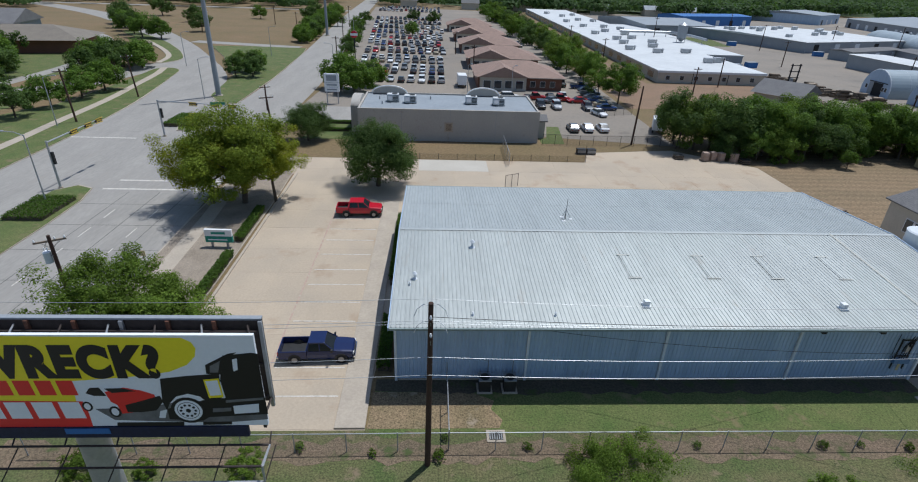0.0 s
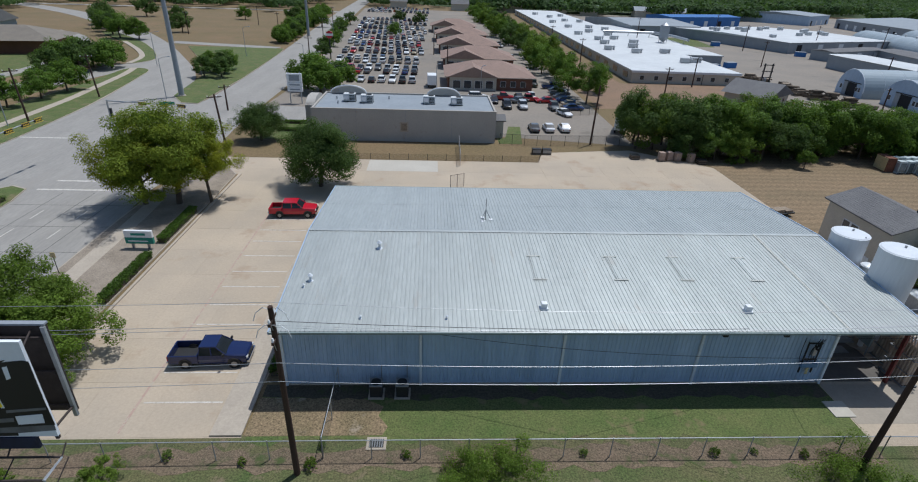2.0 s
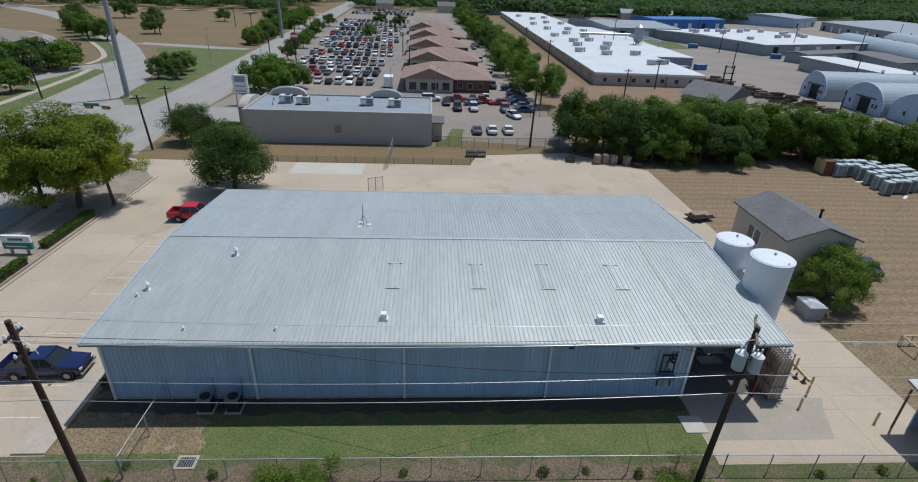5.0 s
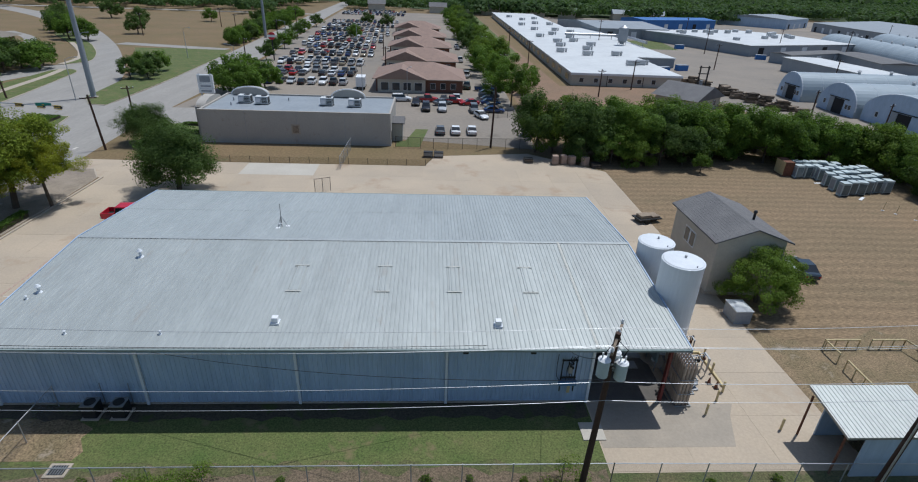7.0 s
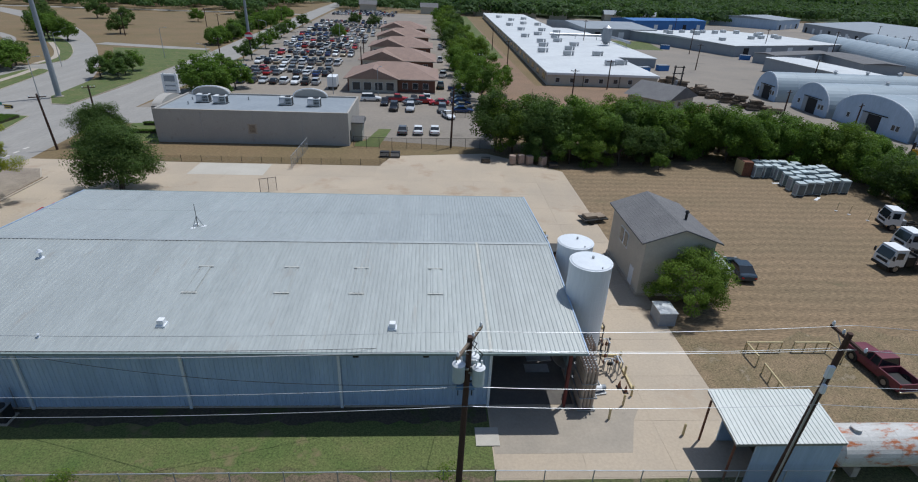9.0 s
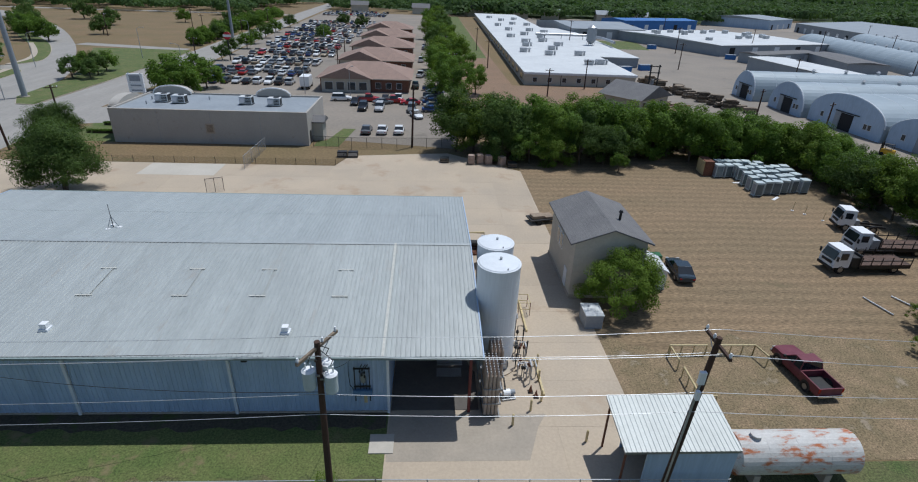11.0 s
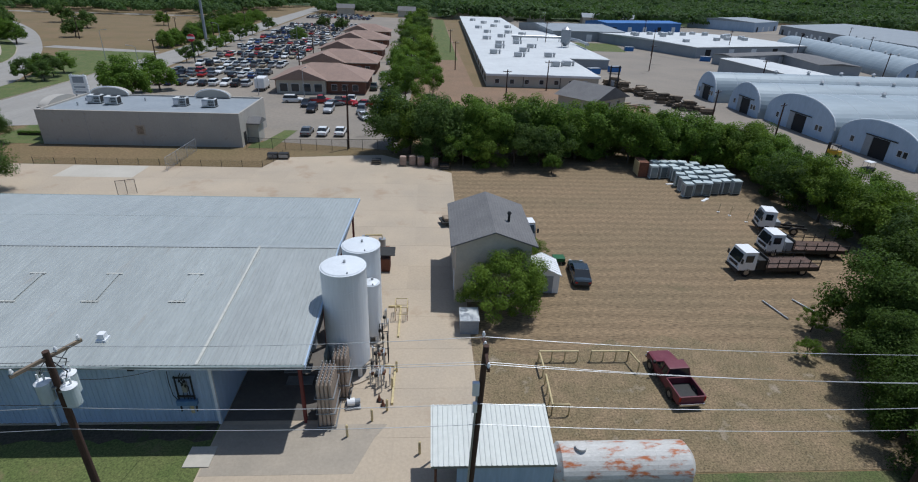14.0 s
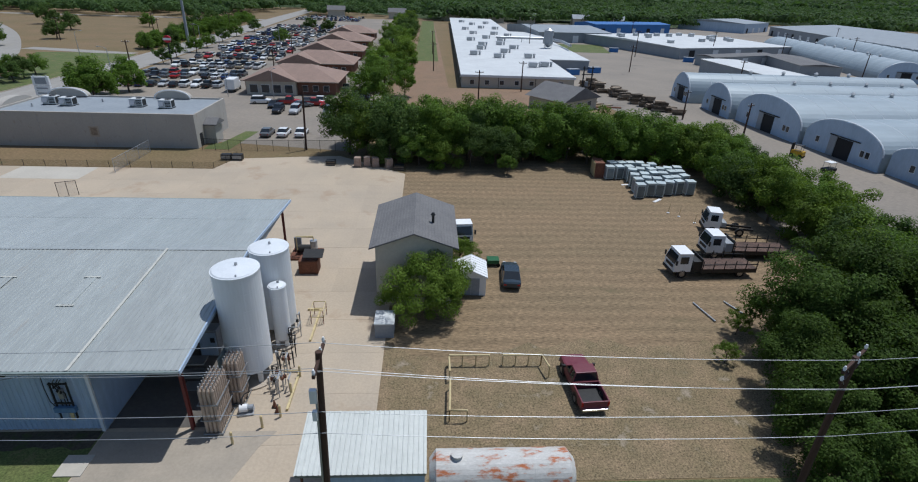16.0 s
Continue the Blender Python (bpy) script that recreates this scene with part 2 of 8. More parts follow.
ROOFG = mat("pale_membrane_roof", (0.29, 0.315, 0.335), (0.24, 0.265, 0.285), 0.7, big=0.25, small=1.5, grain=0.08)
BRICK = mat("red_brown_brick", (0.20, 0.095, 0.065), (0.16, 0.08, 0.055), 0.9, big=0.4, small=6, grain=0.2)
TERRA = mat("clay_shingles", (0.31, 0.21, 0.165), (0.245, 0.17, 0.135), 0.85, big=0.5, small=5, grain=0.2)
SHINGLE = mat("grey_shingles", (0.175, 0.17, 0.165), (0.135, 0.13, 0.13), 0.9, big=0.5, small=7, grain=0.22, bump=0.01)
BEIGE = mat("beige_siding", (0.50, 0.46, 0.38), (0.43, 0.395, 0.33), 0.85, big=0.5, small=5, grain=0.06)
BLUEW = mat("blue_metal_wall", (0.04, 0.16, 0.42), (0.03, 0.13, 0.36), 0.5, grain=0.08)
GREYW = mat("grey_metal_wall", (0.30, 0.32, 0.34), (0.25, 0.27, 0.29), 0.6, big=0.2, grain=0.1)
DOOR = mat("dark_opening", (0.02, 0.02, 0.022), rough=0.8, grain=0.1)
GLASS = glass("window_glass")
CARGLASS = glass("car_glass", (0.02, 0.025, 0.03))
TYRE = mat("tyre_rubber", (0.02, 0.02, 0.02), rough=0.9, grain=0.2)
RIM = mat("alloy_rim", (0.3, 0.3, 0.31), rough=0.3, metal=0.8, grain=0.05)
CHAIN = mesh_wire("chain_link", (0.35, 0.36, 0.36), 0.16)
CHAIN_DENSE = mesh_wire("dense_chain_link", (0.5, 0.51, 0.51), 0.34)
CHAIN_DARK = mesh_wire("dark_chain_link", (0.08, 0.08, 0.07), 0.22)
TIMBER = mat("weathered_timber", (0.28, 0.22, 0.155), (0.17, 0.13, 0.095), 0.9, big=0.6, small=5, grain=0.3, obvar=0.3)
PALEBOX = mat("pale_grey_cabinet", (0.52, 0.58, 0.57), (0.44, 0.50, 0.50), 0.5, big=1, small=4, grain=0.08, obvar=0.12)
RED = mat("red_car_paint", (0.50, 0.012, 0.03), (0.44, 0.01, 0.025), 0.25, grain=0.03, spec=0.6)
NAVY = mat("navy_car_paint", (0.012, 0.022, 0.085), (0.01, 0.018, 0.07), 0.22, grain=0.03, spec=0.6)
MAROON = mat("faded_maroon_paint", (0.13, 0.02, 0.035), (0.17, 0.045, 0.055), 0.45, big=1.2, grain=0.1)


# ---- building kit ----
def thing(name, label, category, group="", kind="", at=(0, 0, 0), rz=0):
    e = new(name)
    e.empty_display_size = 0.3
    e.matrix_world = pose(*at, 0, 0, rz)
    return tagged(e, label, category, group, kind)


def mesh_from(name, bm, material, smooth=False):
    me = bpy.data.meshes.new(name)
    bmesh.ops.recalc_face_normals(bm, faces=bm.faces)
    bm.to_mesh(me)
    bm.free()
    for mm in material if isinstance(material, (list, tuple)) else [material]:
        me.materials.append(mm)
    if smooth:
        for p in me.polygons:
            p.use_smooth = True
    return me


def part(name, bm, material, parent=None, label="", smooth=False):
    """Links a bmesh, or a finished mesh, as one object under a thing or a part."""
    me = bm if isinstance(bm, bpy.types.Mesh) else mesh_from(name, bm, material, smooth)
    ob = new(name, me)
    if parent:
        ob.parent = parent
    return tagged(ob, label)


def solo(name, bm, material, label, category, group="", kind="", smooth=False):
    return tagged(part(name, bm, material, None, "", smooth), label, category, group, kind)


def B():
    return bmesh.new()


def bx(bm, x0, x1, y0, y1, z0, z1, bevel=0.0, m=None, mi=0):
    g = bmesh.ops.create_cube(bm, size=1.0, matrix=(m or Matrix()) @ Matrix.Translation(((x0 + x1) / 2, (y0 + y1) / 2, (z0 + z1) / 2)) @ Matrix.Diagonal((x1 - x0, y1 - y0, z1 - z0, 1)))
    if mi:
        for f in {f for v in g["verts"] for f in v.link_faces}:
            f.material_index = mi
    if bevel:
        bmesh.ops.bevel(bm, geom=list({e for v in g["verts"] for e in v.link_edges}), offset=bevel, segments=2, affect="EDGES", profile=0.6)
    return bm


def cyl(bm, p0, p1, r0, r1=None, n=12, caps=True):
    p0, p1 = Vector(p0), Vector(p1)
    d = p1 - p0
    q = d.to_track_quat("Z", "Y").to_matrix().to_4x4()
    bmesh.ops.create_cone(bm, cap_ends=caps, segments=n, radius1=r0, radius2=r0 if r1 is None else r1, depth=d.length, matrix=Matrix.Translation((p0 + p1) / 2) @ q)
    return bm


def prism(bm, pts, z0, z1):
    """An upright prism on a plan outline."""
    lo = [bm.verts.new((x, y, z0)) for x, y in pts]
    hi = [bm.verts.new((x, y, z1)) for x, y in pts]
    bm.faces.new(hi)
    bm.faces.new(lo[::-1])
    for i in range(len(pts)):
        j = (i + 1) % len(pts)
        bm.faces.new((lo[i], lo[j], hi[j], hi[i]))
    return bm


def extrude_profile(bm, pts, a, b, axis="x"):
    """A closed outline drawn in the plane across an axis, drawn out from a to b."""
    def at(u, v, s):
        return (s, u, v) if axis == "x" else (u, s, v)
    lo = [bm.verts.new(at(u, v, a)) for u, v in pts]
    hi = [bm.verts.new(at(u, v, b)) for u, v in pts]
    bm.faces.new(lo)
    bm.faces.new(hi[::-1])
    for i in range(len(pts)):
        j = (i + 1) % len(pts)
        bm.faces.new((lo[j], lo[i], hi[i], hi[j]))
    return bm


def tube(bm, pts, r, n=6):
    """One bent pipe: a ring at each point, joined along the line."""
    P = [Vector(p) for p in pts]
    P = [p for i, p in enumerate(P) if i == 0 or (p - P[i - 1]).length > 1e-4]
    rings = []
    for i, p in enumerate(P):
        a, b = P[max(0, i - 1)], P[min(len(P) - 1, i + 1)]
        d = (b - a).normalized() if (b - a).length > 1e-6 else (P[1] - P[0]).normalized()
        q = d.to_track_quat("Z", "Y")
        k = r
        if 0 < i < len(P) - 1:
            k = r / max(0.5, ((p - P[i - 1]).normalized()).dot(d))
        rings.append([bm.verts.new(p + q @ Vector((k * math.cos(2 * math.pi * j / n), k * math.sin(2 * math.pi * j / n), 0))) for j in range(n)])
    for u, v in zip(rings, rings[1:]):
        best = min(range(n), key=lambda s: sum((u[j].co - v[(j + s) % n].co).length for j in range(n)))
        for j in range(n):
            bm.faces.new((u[j], u[(j + 1) % n], v[(j + 1 + best) % n], v[(j + best) % n]))
    bm.faces.new(rings[0][::-1])
    bm.faces.new(rings[-1])
    return bm


def sheet(name, pts, z, material, label, category, thick=0.3):
    bm = prism(B(), pts, z - thick, z)
    return solo(name, bm, material, label, category, kind="structure")


# ---- ground, roads, lots ----
ground = solo("ground", prism(B(), [(-2600, -300), (2600, -300), (2600, 3800), (-2600, 3800)], -1.0, 0.0), DRY, "dry brown and green grass over flat open ground", "ground", kind="structure")
sheet("verge", [(-60, -60), (120, -60), (120, 28.1), (55.2, 28.1), (55.2, 26.6), (38.6, 26.6), (38.6, 28.0), (-2.2, 28.0), (-2.2, 27.8), (-26, 27.8)], 0.012, PATCHY, "patchy verge of green grass and bare dirt along a fence", "grass")
er = random.Random(4)
sheet("dirt_strip", [(-24, 25.1)] + [(-23 + k * 0.9, 24.9 + 0.7 * er.random()) for k in range(67)] + [(38.4, 25.3), (38.4, 26.9)] + [(37.6 - k * 0.9, 26.5 + 0.8 * er.random()) for k in range(67)] + [(-24, 27.2)], 0.024, LITTER, "bare brown dirt and leaf litter under the fence", "soil")
sheet("lawn", [(-1.9, 27.6)] + [(-1.0 + k * 0.8, 27.05 + 0.75 * er.random()) for k in range(49)] + [(38.6, 27.4), (38.6, 32.6), (-1.9, 32.6)], 0.02, GREEN, "mown green lawn strip in front of the metal warehouse", "lawn")
sheet("dry_patch", [(-2.1, 27.9), (6.6, 27.9), (6.9, 28.6), (6.2, 29.6), (6.5, 30.4), (5.0, 31.2), (-2.0, 31.3)], 0.026, DRYPATCH, "patch of brown and green grass at the lawn's end", "grass")
# soil strip laid where the eave shadow falls, coloured dark to deepen that shadow
sheet("soil_strip", [(-1.9, 31.4)] + [(k * 0.8, 30.9 + 0.5 * er.random()) for k in range(48)] + [(38.5, 31.2), (38.5, 32.6), (-1.9, 32.6)], 0.03, SHADEDIRT, "bare soil strip along the warehouse wall, darkened for the eave's shadow", "soil")
sheet("dry_patch", [(55.2, 28.2), (118, 28.2)] + [(116 - k * 0.9, 40.2 + 2.2 * math.sin(k * 0.23) * math.sin(k * 0.071) + 1.3 * er.random()) for k in range(67)] + [(55.2, 41.2)], 0.02, DRYPATCH, "patchy dry grass at the near end of the field", "grass")
sheet("field", [(55.0, 28.2), (118, 28.2), (112, 100), (55.0, 100), (55.0, 84.0)], 0.014, MOWN, "mown hay-coloured field behind the warehouse yard", "field")
sheet("grass_strip", [(-19, 84.0), (26.6, 84.0), (28.2, 89.0), (44, 91.5), (44, 93.0), (-19, 94)], 0.02, DRY, "parched brown grass strip beside the stucco building", "grass")
sheet("lawn", [(-21, 94.2), (-11.2, 94.2), (-11.2, 106), (-21, 108)], 0.024, GREEN, "green lawn with shrubs beside the stucco building", "lawn")
sheet("lawn", [(21.5, 94.0), (25.6, 94.0), (27.0, 106.0), (24.6, 106.0), (23.0, 97.5), (21.5, 97.5)], 0.026, GREEN, "narrow green lawn beside the stucco building", "lawn")
sheet("dealer_lot", [(-27, 108), (46, 94), (47, 150), (44, 470), (-46, 480), (-34, 260), (-25, 150)], 0.016, YARD, "sun-bleached concrete car lot", "parking lot")
sheet("industrial_yard", [(100, 46), (175, 60), (420, 300), (420, 560), (60, 560), (62, 480), (98, 480), (98, 156), (104, 128)], 0.018, YARD, "wide worn concrete yard between warehouses", "yard")
sheet("dirt_strip", [(48, 124), (100, 128), (98, 158), (64, 158), (62, 480), (54, 480), (50, 200)], 0.015, DIRT, "bare brown dirt beside a long factory", "dirt")
sheet("lawn", [(53, 215), (62, 215), (62, 470), (53, 470)], 0.019, GREEN, "grass strip along a long factory", "lawn")
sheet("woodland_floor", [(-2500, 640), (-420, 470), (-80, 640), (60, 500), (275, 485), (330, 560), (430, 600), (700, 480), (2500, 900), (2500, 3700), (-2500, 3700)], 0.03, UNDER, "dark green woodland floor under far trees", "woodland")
sheet("lawn", [(113, 262), (143, 262), (150, 303), (113, 300)], 0.03, GREEN, "lawn between factory wings", "lawn")


def catmull(pts, steps=6):
    out = []
    for i in range(len(pts) - 1):
        p = [Vector(pts[max(0, min(len(pts) - 1, i + k))]) for k in (-1, 0, 1, 2)]
        for s in range(steps):
            t = s / steps
            v = 0.5 * (2 * p[1] + (p[2] - p[0]) * t + (2 * p[0] - 5 * p[1] + 4 * p[2] - p[3]) * t * t + (3 * p[1] - p[0] - 3 * p[2] + p[3]) * t ** 3)
            out.append((v.x, v.y))
    out.append(tuple(pts[-1]))
    return out


def ribbon(bm, line, half, z0, z1, shift=0.0, end_half=None):
    """A band of even width along a plan line."""
    L, R = [], []
    for i, (x, y) in enumerate(line):
        a, b = Vector(line[max(0, i - 1)]), Vector(line[min(len(line) - 1, i + 1)])
        d = (b - a).normalized()
        nrm = Vector((-d.y, d.x))
        c = Vector((x, y)) + nrm * shift
        hw = half if end_half is None else half + (end_half - half) * min(1.0, 2.2 * i / (len(line) - 1))
        L.append(c + nrm * hw)
        R.append(c - nrm * hw)
    for i in range(len(line) - 1):
        q = [L[i], R[i], R[i + 1], L[i + 1]]
        lo = [bm.verts.new((v.x, v.y, z0)) for v in q]
        hi = [bm.verts.new((v.x, v.y, z1)) for v in q]
        bm.faces.new(hi)
        for k in range(4):
            bm.faces.new((lo[k], lo[(k + 1) % 4], hi[(k + 1) % 4], hi[k]))
    return bm


# the boulevard runs away from the camera, forks at the junction
right_kerb = [(-25, -40), (-25, 40), (-26, 58), (-27, 70), (-25.5, 84), (-27, 104), (-28, 117), (-26.5, 150), (-31, 210), (-36, 263), (-42, 360), (-48, 459), (-60, 700)]
left_kerb_b = [(-60, -40), (-62, 40), (-64, 84), (-65, 103), (-63.5, 121), (-65, 146), (-70, 164), (-78, 182), (-95, 214), (-128, 259), (-166, 312), (-230, 380)]
road = sheet("road", [(-26, -40), (-26, 58), (-27, 70), (-25, 84), (-28, 117), (-38, 121), (-48, 126), (-46, 112), (-66, 112), (-66, 84), (-62, 40), (-60, -40)], 0.028, ROAD, "grey concrete boulevard junction with worn white lines", "road")
road_b = catmull([(-33, 100), (-33.5, 120), (-34, 150), (-37, 200), (-41.5, 263), (-48, 360), (-54, 459), (-66, 700)], 5)
part("carriageway", ribbon(B(), road_b, 6.6, -0.3, 0.032), ROAD, road)
road_a = catmull([(-54.5, 96), (-55, 120), (-59, 146), (-73, 177), (-100, 223), (-143, 283), (-200, 345), (-290, 420)], 6)
part("carriageway", ribbon(B(), road_a, 9.0, -0.3, 0.036, 0.0, 6.0), ROAD, road)
side = catmull([(-130, 96), (-102, 112), (-88, 126), (-82.5, 141), (-80, 154), (-76, 166), (-68, 171)], 5)
part("side_road", ribbon(B(), catmull([(-99, 122), (-99, 152), (-101, 168), (-105, 185), (-115, 209), (-130, 232), (-150, 250)], 4), 2.0, -0.3, 0.033), ROAD, road)
part("side_road", ribbon(B(), side, 5.0, -0.3, 0.03), ROAD, road)
part("cross_street", ribbon(B(), [(-48, 213), (-66, 217), (-90, 222)], 3.2, -0.3, 0.034), ROAD, road)
part("far_street", ribbon(B(), [(-300, 402), (-150, 415), (-52, 420)], 5, -0.3, 0.03), ROAD, road)
part("driveway", prism(B(), [(-28, 104), (-13, 108), (-11, 119), (-28, 119)], -0.3, 0.036), ROAD, road)


def raised(name, pts, top, label, category, h=0.15):
    """A kerbed island: a concrete rim with planting set in it."""
    isl = tagged(part(name, prism(B(), pts, -0.2, h), KERB), label, category, "", "structure")
    cx, cy = sum(p[0] for p in pts) / len(pts), sum(p[1] for p in pts) / len(pts)
    inner = []
    for x, y in pts:
        d = Vector((x - cx, y - cy))
        k = max(0.0, 1 - 0.3 / max(d.length, 0.5))
        inner.append((cx + d.x * k, cy + d.y * k))
    part("planting_bed", prism(B(), inner, -0.1, h + 0.03), top, isl)
    return isl


raised("median", [(-47, -30), (-41, -30), (-41, 58), (-41.3, 65), (-42.3, 69), (-44.5, 70), (-46.5, 68), (-47, 58)], GREEN, "kerbed grass median with low shrubs", "median")
raised("median", [(-48.3, 126), (-44, 119.5), (-40.3, 119), (-40.6, 150), (-43.5, 199), (-45, 211), (-66, 212), (-79, 210), (-66, 185), (-52, 152)], GREEN, "wide kerbed median of green grass with small trees", "median")
raised("median", [(-48, 109.5), (-43.5, 97), (-40, 97), (-39, 99), (-41.5, 109)], GREEN, "small kerbed median nose with shrubs", "median")
raised("parking_island", [(-25.5, 28), (-18.2, 28), (-18.0, 68), (-18.2, 76), (-20.5, 79.5), (-24, 79.5), (-25.9, 76), (-26.3, 60), (-25.8, 45)], GRAVEL, "kerbed planting strip of dirt and thin grass beside the road", "planting strip", 0.12)
part("sidewalk", ribbon(B(), [(-23.6, 28), (-23.8, 45), (-24.2, 60), (-24.6, 66)], 0.85, 0.0, 0.165), KERB, road)
raised("verge", catmull([(-58.2, 60), (-58.4, 85), (-59.5, 103.5), (-60.9, 118.4), (-63.6, 134.1), (-66.7, 149.7), (-68.6, 158), (-72, 161.3), (-75.5, 159), (-74.9, 148), (-74.3, 131), (-74.9, 114), (-78, 108), (-82, 90), (-83, 60)], 3), GREEN, "green grass verge beside the curved road", "verge")
part("sidewalk", ribbon(B(), catmull([(-64.6, 60), (-65.2, 85), (-66.3, 101.2), (-67.4, 119.4), (-69.4, 134.8), (-71.6, 150.7), (-74, 161)], 4), 0.9, 0.0, 0.2), KERB, road)
raised("verge", catmull([(-78.2, 169), (-76, 175), (-77.5, 182), (-86.2, 199), (-101, 221), (-126, 250), (-129, 246), (-107, 219), (-92, 199), (-83, 182), (-80.5, 171)], 3), GREEN, "green grass verge beside the curved road", "verge")
part("sidewalk", ribbon(B(), catmull([(-79.5, 169), (-82, 182), (-91, 198), (-106, 219)], 4), 0.8, 0.0, 0.2), KERB, road)
sheet("lawn", [(-220, 20), (-62.5, 20), (-64.5, 60), (-84, 62), (-84, 96), (-220, 90)], 0.018, GREEN, "green lawn beside the boulevard", "lawn")
sheet("lawn", [(-92, 62), (-84, 62), (-84, 100), (-78, 128), (-76, 150), (-82, 150), (-88, 133), (-92, 130)], 0.016, GREEN, "green lawn strip beside the footpath", "lawn")
sheet("lawn", [(-200, 90), (-84, 96), (-90, 132), (-126, 118), (-200, 120)], 0.02, GREEN, "green lawn under street trees", "lawn")
sheet("lawn", [(-220, 130), (-122, 124), (-96, 142), (-90, 156), (-92, 180), (-112, 215), (-220, 240)], 0.022, GREEN, "green lawn in front of a brick building", "lawn")

# lane lines
lines = B()
for x0, x1, y in ((-41, -27.5, 69.0), (-40.5, -27, 72.2), (-62, -48, 92.0)):
    bx(lines, x0, x1, y - 0.22, y + 0.22, 0.02, 0.042)
for k in range(14):
    for x in (-31.0, -36.0):
        bx(lines, x - 0.06, x + 0.06, -5 + k * 5.0, -2.6 + k * 5.0, 0.02, 0.042)
for k in range(8):
    bx(lines, -29.2 + 0.02 * k, -28.8 + 0.02 * k, 73.0 + k * 2.2, 74.2 + k * 2.2, 0.02, 0.042)
part("lane_marking", lines, PAINT, road, "worn white lane paint")

# ---- the warehouse lot ----
lot = sheet("pavement", [(-17.6, 27.8), (-2.2, 27.8), (-2.2, 32.3), (0, 57), (38.6, 57), (38.6, 26.6), (55.2, 26.6), (55.2, 82.6), (44.0, 91.4), (28.4, 89.2), (26.6, 83.8), (-19, 83.8), (-25.2, 84), (-25.2, 79.8), (-18.0, 76)], 0.004, CONC, "sun-bleached tan concrete lot round the warehouse", "pavement", 0.2)


def slab_grid(x0, x1, y0, y1, nx, ny, pale=()):
    w, d = (x1 - x0) / nx, (y1 - y0) / ny
    me = {}
    for mm in (CONC, CONC_PALE):
        me[mm] = mesh_from("slab", bx(B(), 0.007, w - 0.007, 0.007, d - 0.007, -0.1, 0.016), mm)
    for i in range(nx):
        for j in range(ny):
            ob = part("slab", me[CONC_PALE if (i, j) in pale else CONC], None, lot)
            ob.location = (x0 + i * w, y0 + j * d, 0)


slab_grid(-17.4, -4.3, 27.9, 57.9, 3, 6)
slab_grid(-17.4, -0.2, 58.0, 83.6, 4, 5)
slab_grid(-0.1, 26.5, 58.0, 83.6, 5, 5, {(0, 4), (1, 4)})
slab_grid(26.6, 54.8, 58.0, 82.4, 6, 5)
slab_grid(38.7, 55.1, 26.7, 57.9, 3, 7)
side_walk = part("walkway", bx(B(), -4.2, -2.2, 27.9, 66, -0.1, 0.14, 0.02), KERB, lot, "raised concrete walkway")
part("kerb", bx(B(), -17.7, -17.45, 27.9, 76, -0.1, 0.16, 0.03), KERB, lot)
# stall lines, faded
for y in (60.6, 57.8, 55.0, 51.7, 48.5, 45.7, 42.7, 39.8, 36.9, 33.9, 30.9):
    part("stall_line", bx(B(), -9.6, -4.4, y - 0.06, y + 0.06, 0.0, 0.029), PAINT, lot, "faded white stall line")
part("fire_lane_line", bx(B(), -10.0, -9.85, 28.2, 64, 0.0, 0.029), REDLINE, lot, "faded red line")
part("patch", prism(B(), [(38.7, 28.5), (47.4, 28.5), (48.4, 31.2), (49.1, 32.3), (38.7, 32.4)], 0.0, 0.024), DRIVE, lot, "grey tyre-marked concrete")
part("access_pad", bx(B(), 37.6, 39.1, 29.1, 30.6, 0.0, 0.09, 0.01), CONC_PALE, lot, "pale concrete pad")

# storm drain in the lawn
dr = thing("storm_drain", "concrete storm drain with an iron grate in the grass", "drain", at=(6.3, 27.2, 0))
part("surround", bx(B(), -0.62, 0.62, -0.5, 0.5, -0.2, 0.09, 0.02), KERB, dr)
part("grate", bx(B(), -0.45, 0.45, -0.34, 0.34, 0.0, 0.1), DARK, dr, "dark iron grate")
for k in range(6):
    part("bar", bx(B(), -0.42 + k * 0.15, -0.36 + k * 0.15, -0.32, 0.32, 0.08, 0.125), STEEL, dr)

# ---- the metal warehouse ----
WX0, WX1, WY0, WY1, EAVE, RIDGE, RY = -0.8, 44.5, 31.5, 57.7, 5.46, 6.5, 44.6
wh = thing("metal_warehouse", "long low pale metal warehouse with a ribbed galvanised roof", "warehouse")
bays = [-1.0, 8.95, 18.95, 28.8, 38.7]
bays[0] = -0.55
# walls: a backing sheet with ribbed panels before it
part("front_wall", bx(B(), bays[0], 38.7, 32.62, 32.8, 0, EAVE - 0.02), WALLM, wh)
part("end_wall", extrude_profile(B(), [(32.8, 0), (57.2, 0), (57.2, EAVE - 0.05), (RY, RIDGE - 0.08), (32.8, EAVE - 0.02)], -0.55, -0.37), WALLM, wh)
part("inner_wall", extrude_profile(B(), [(32.8, 0), (57.2, 0), (57.2, EAVE - 0.08), (RY, RIDGE - 0.1), (32.8, EAVE - 0.05)], 38.5, 38.68), WALLM, wh)
part("back_wall", bx(B(), bays[0], 38.5, 57.2, 57.4, 0, EAVE - 0.06), WALLM, wh)


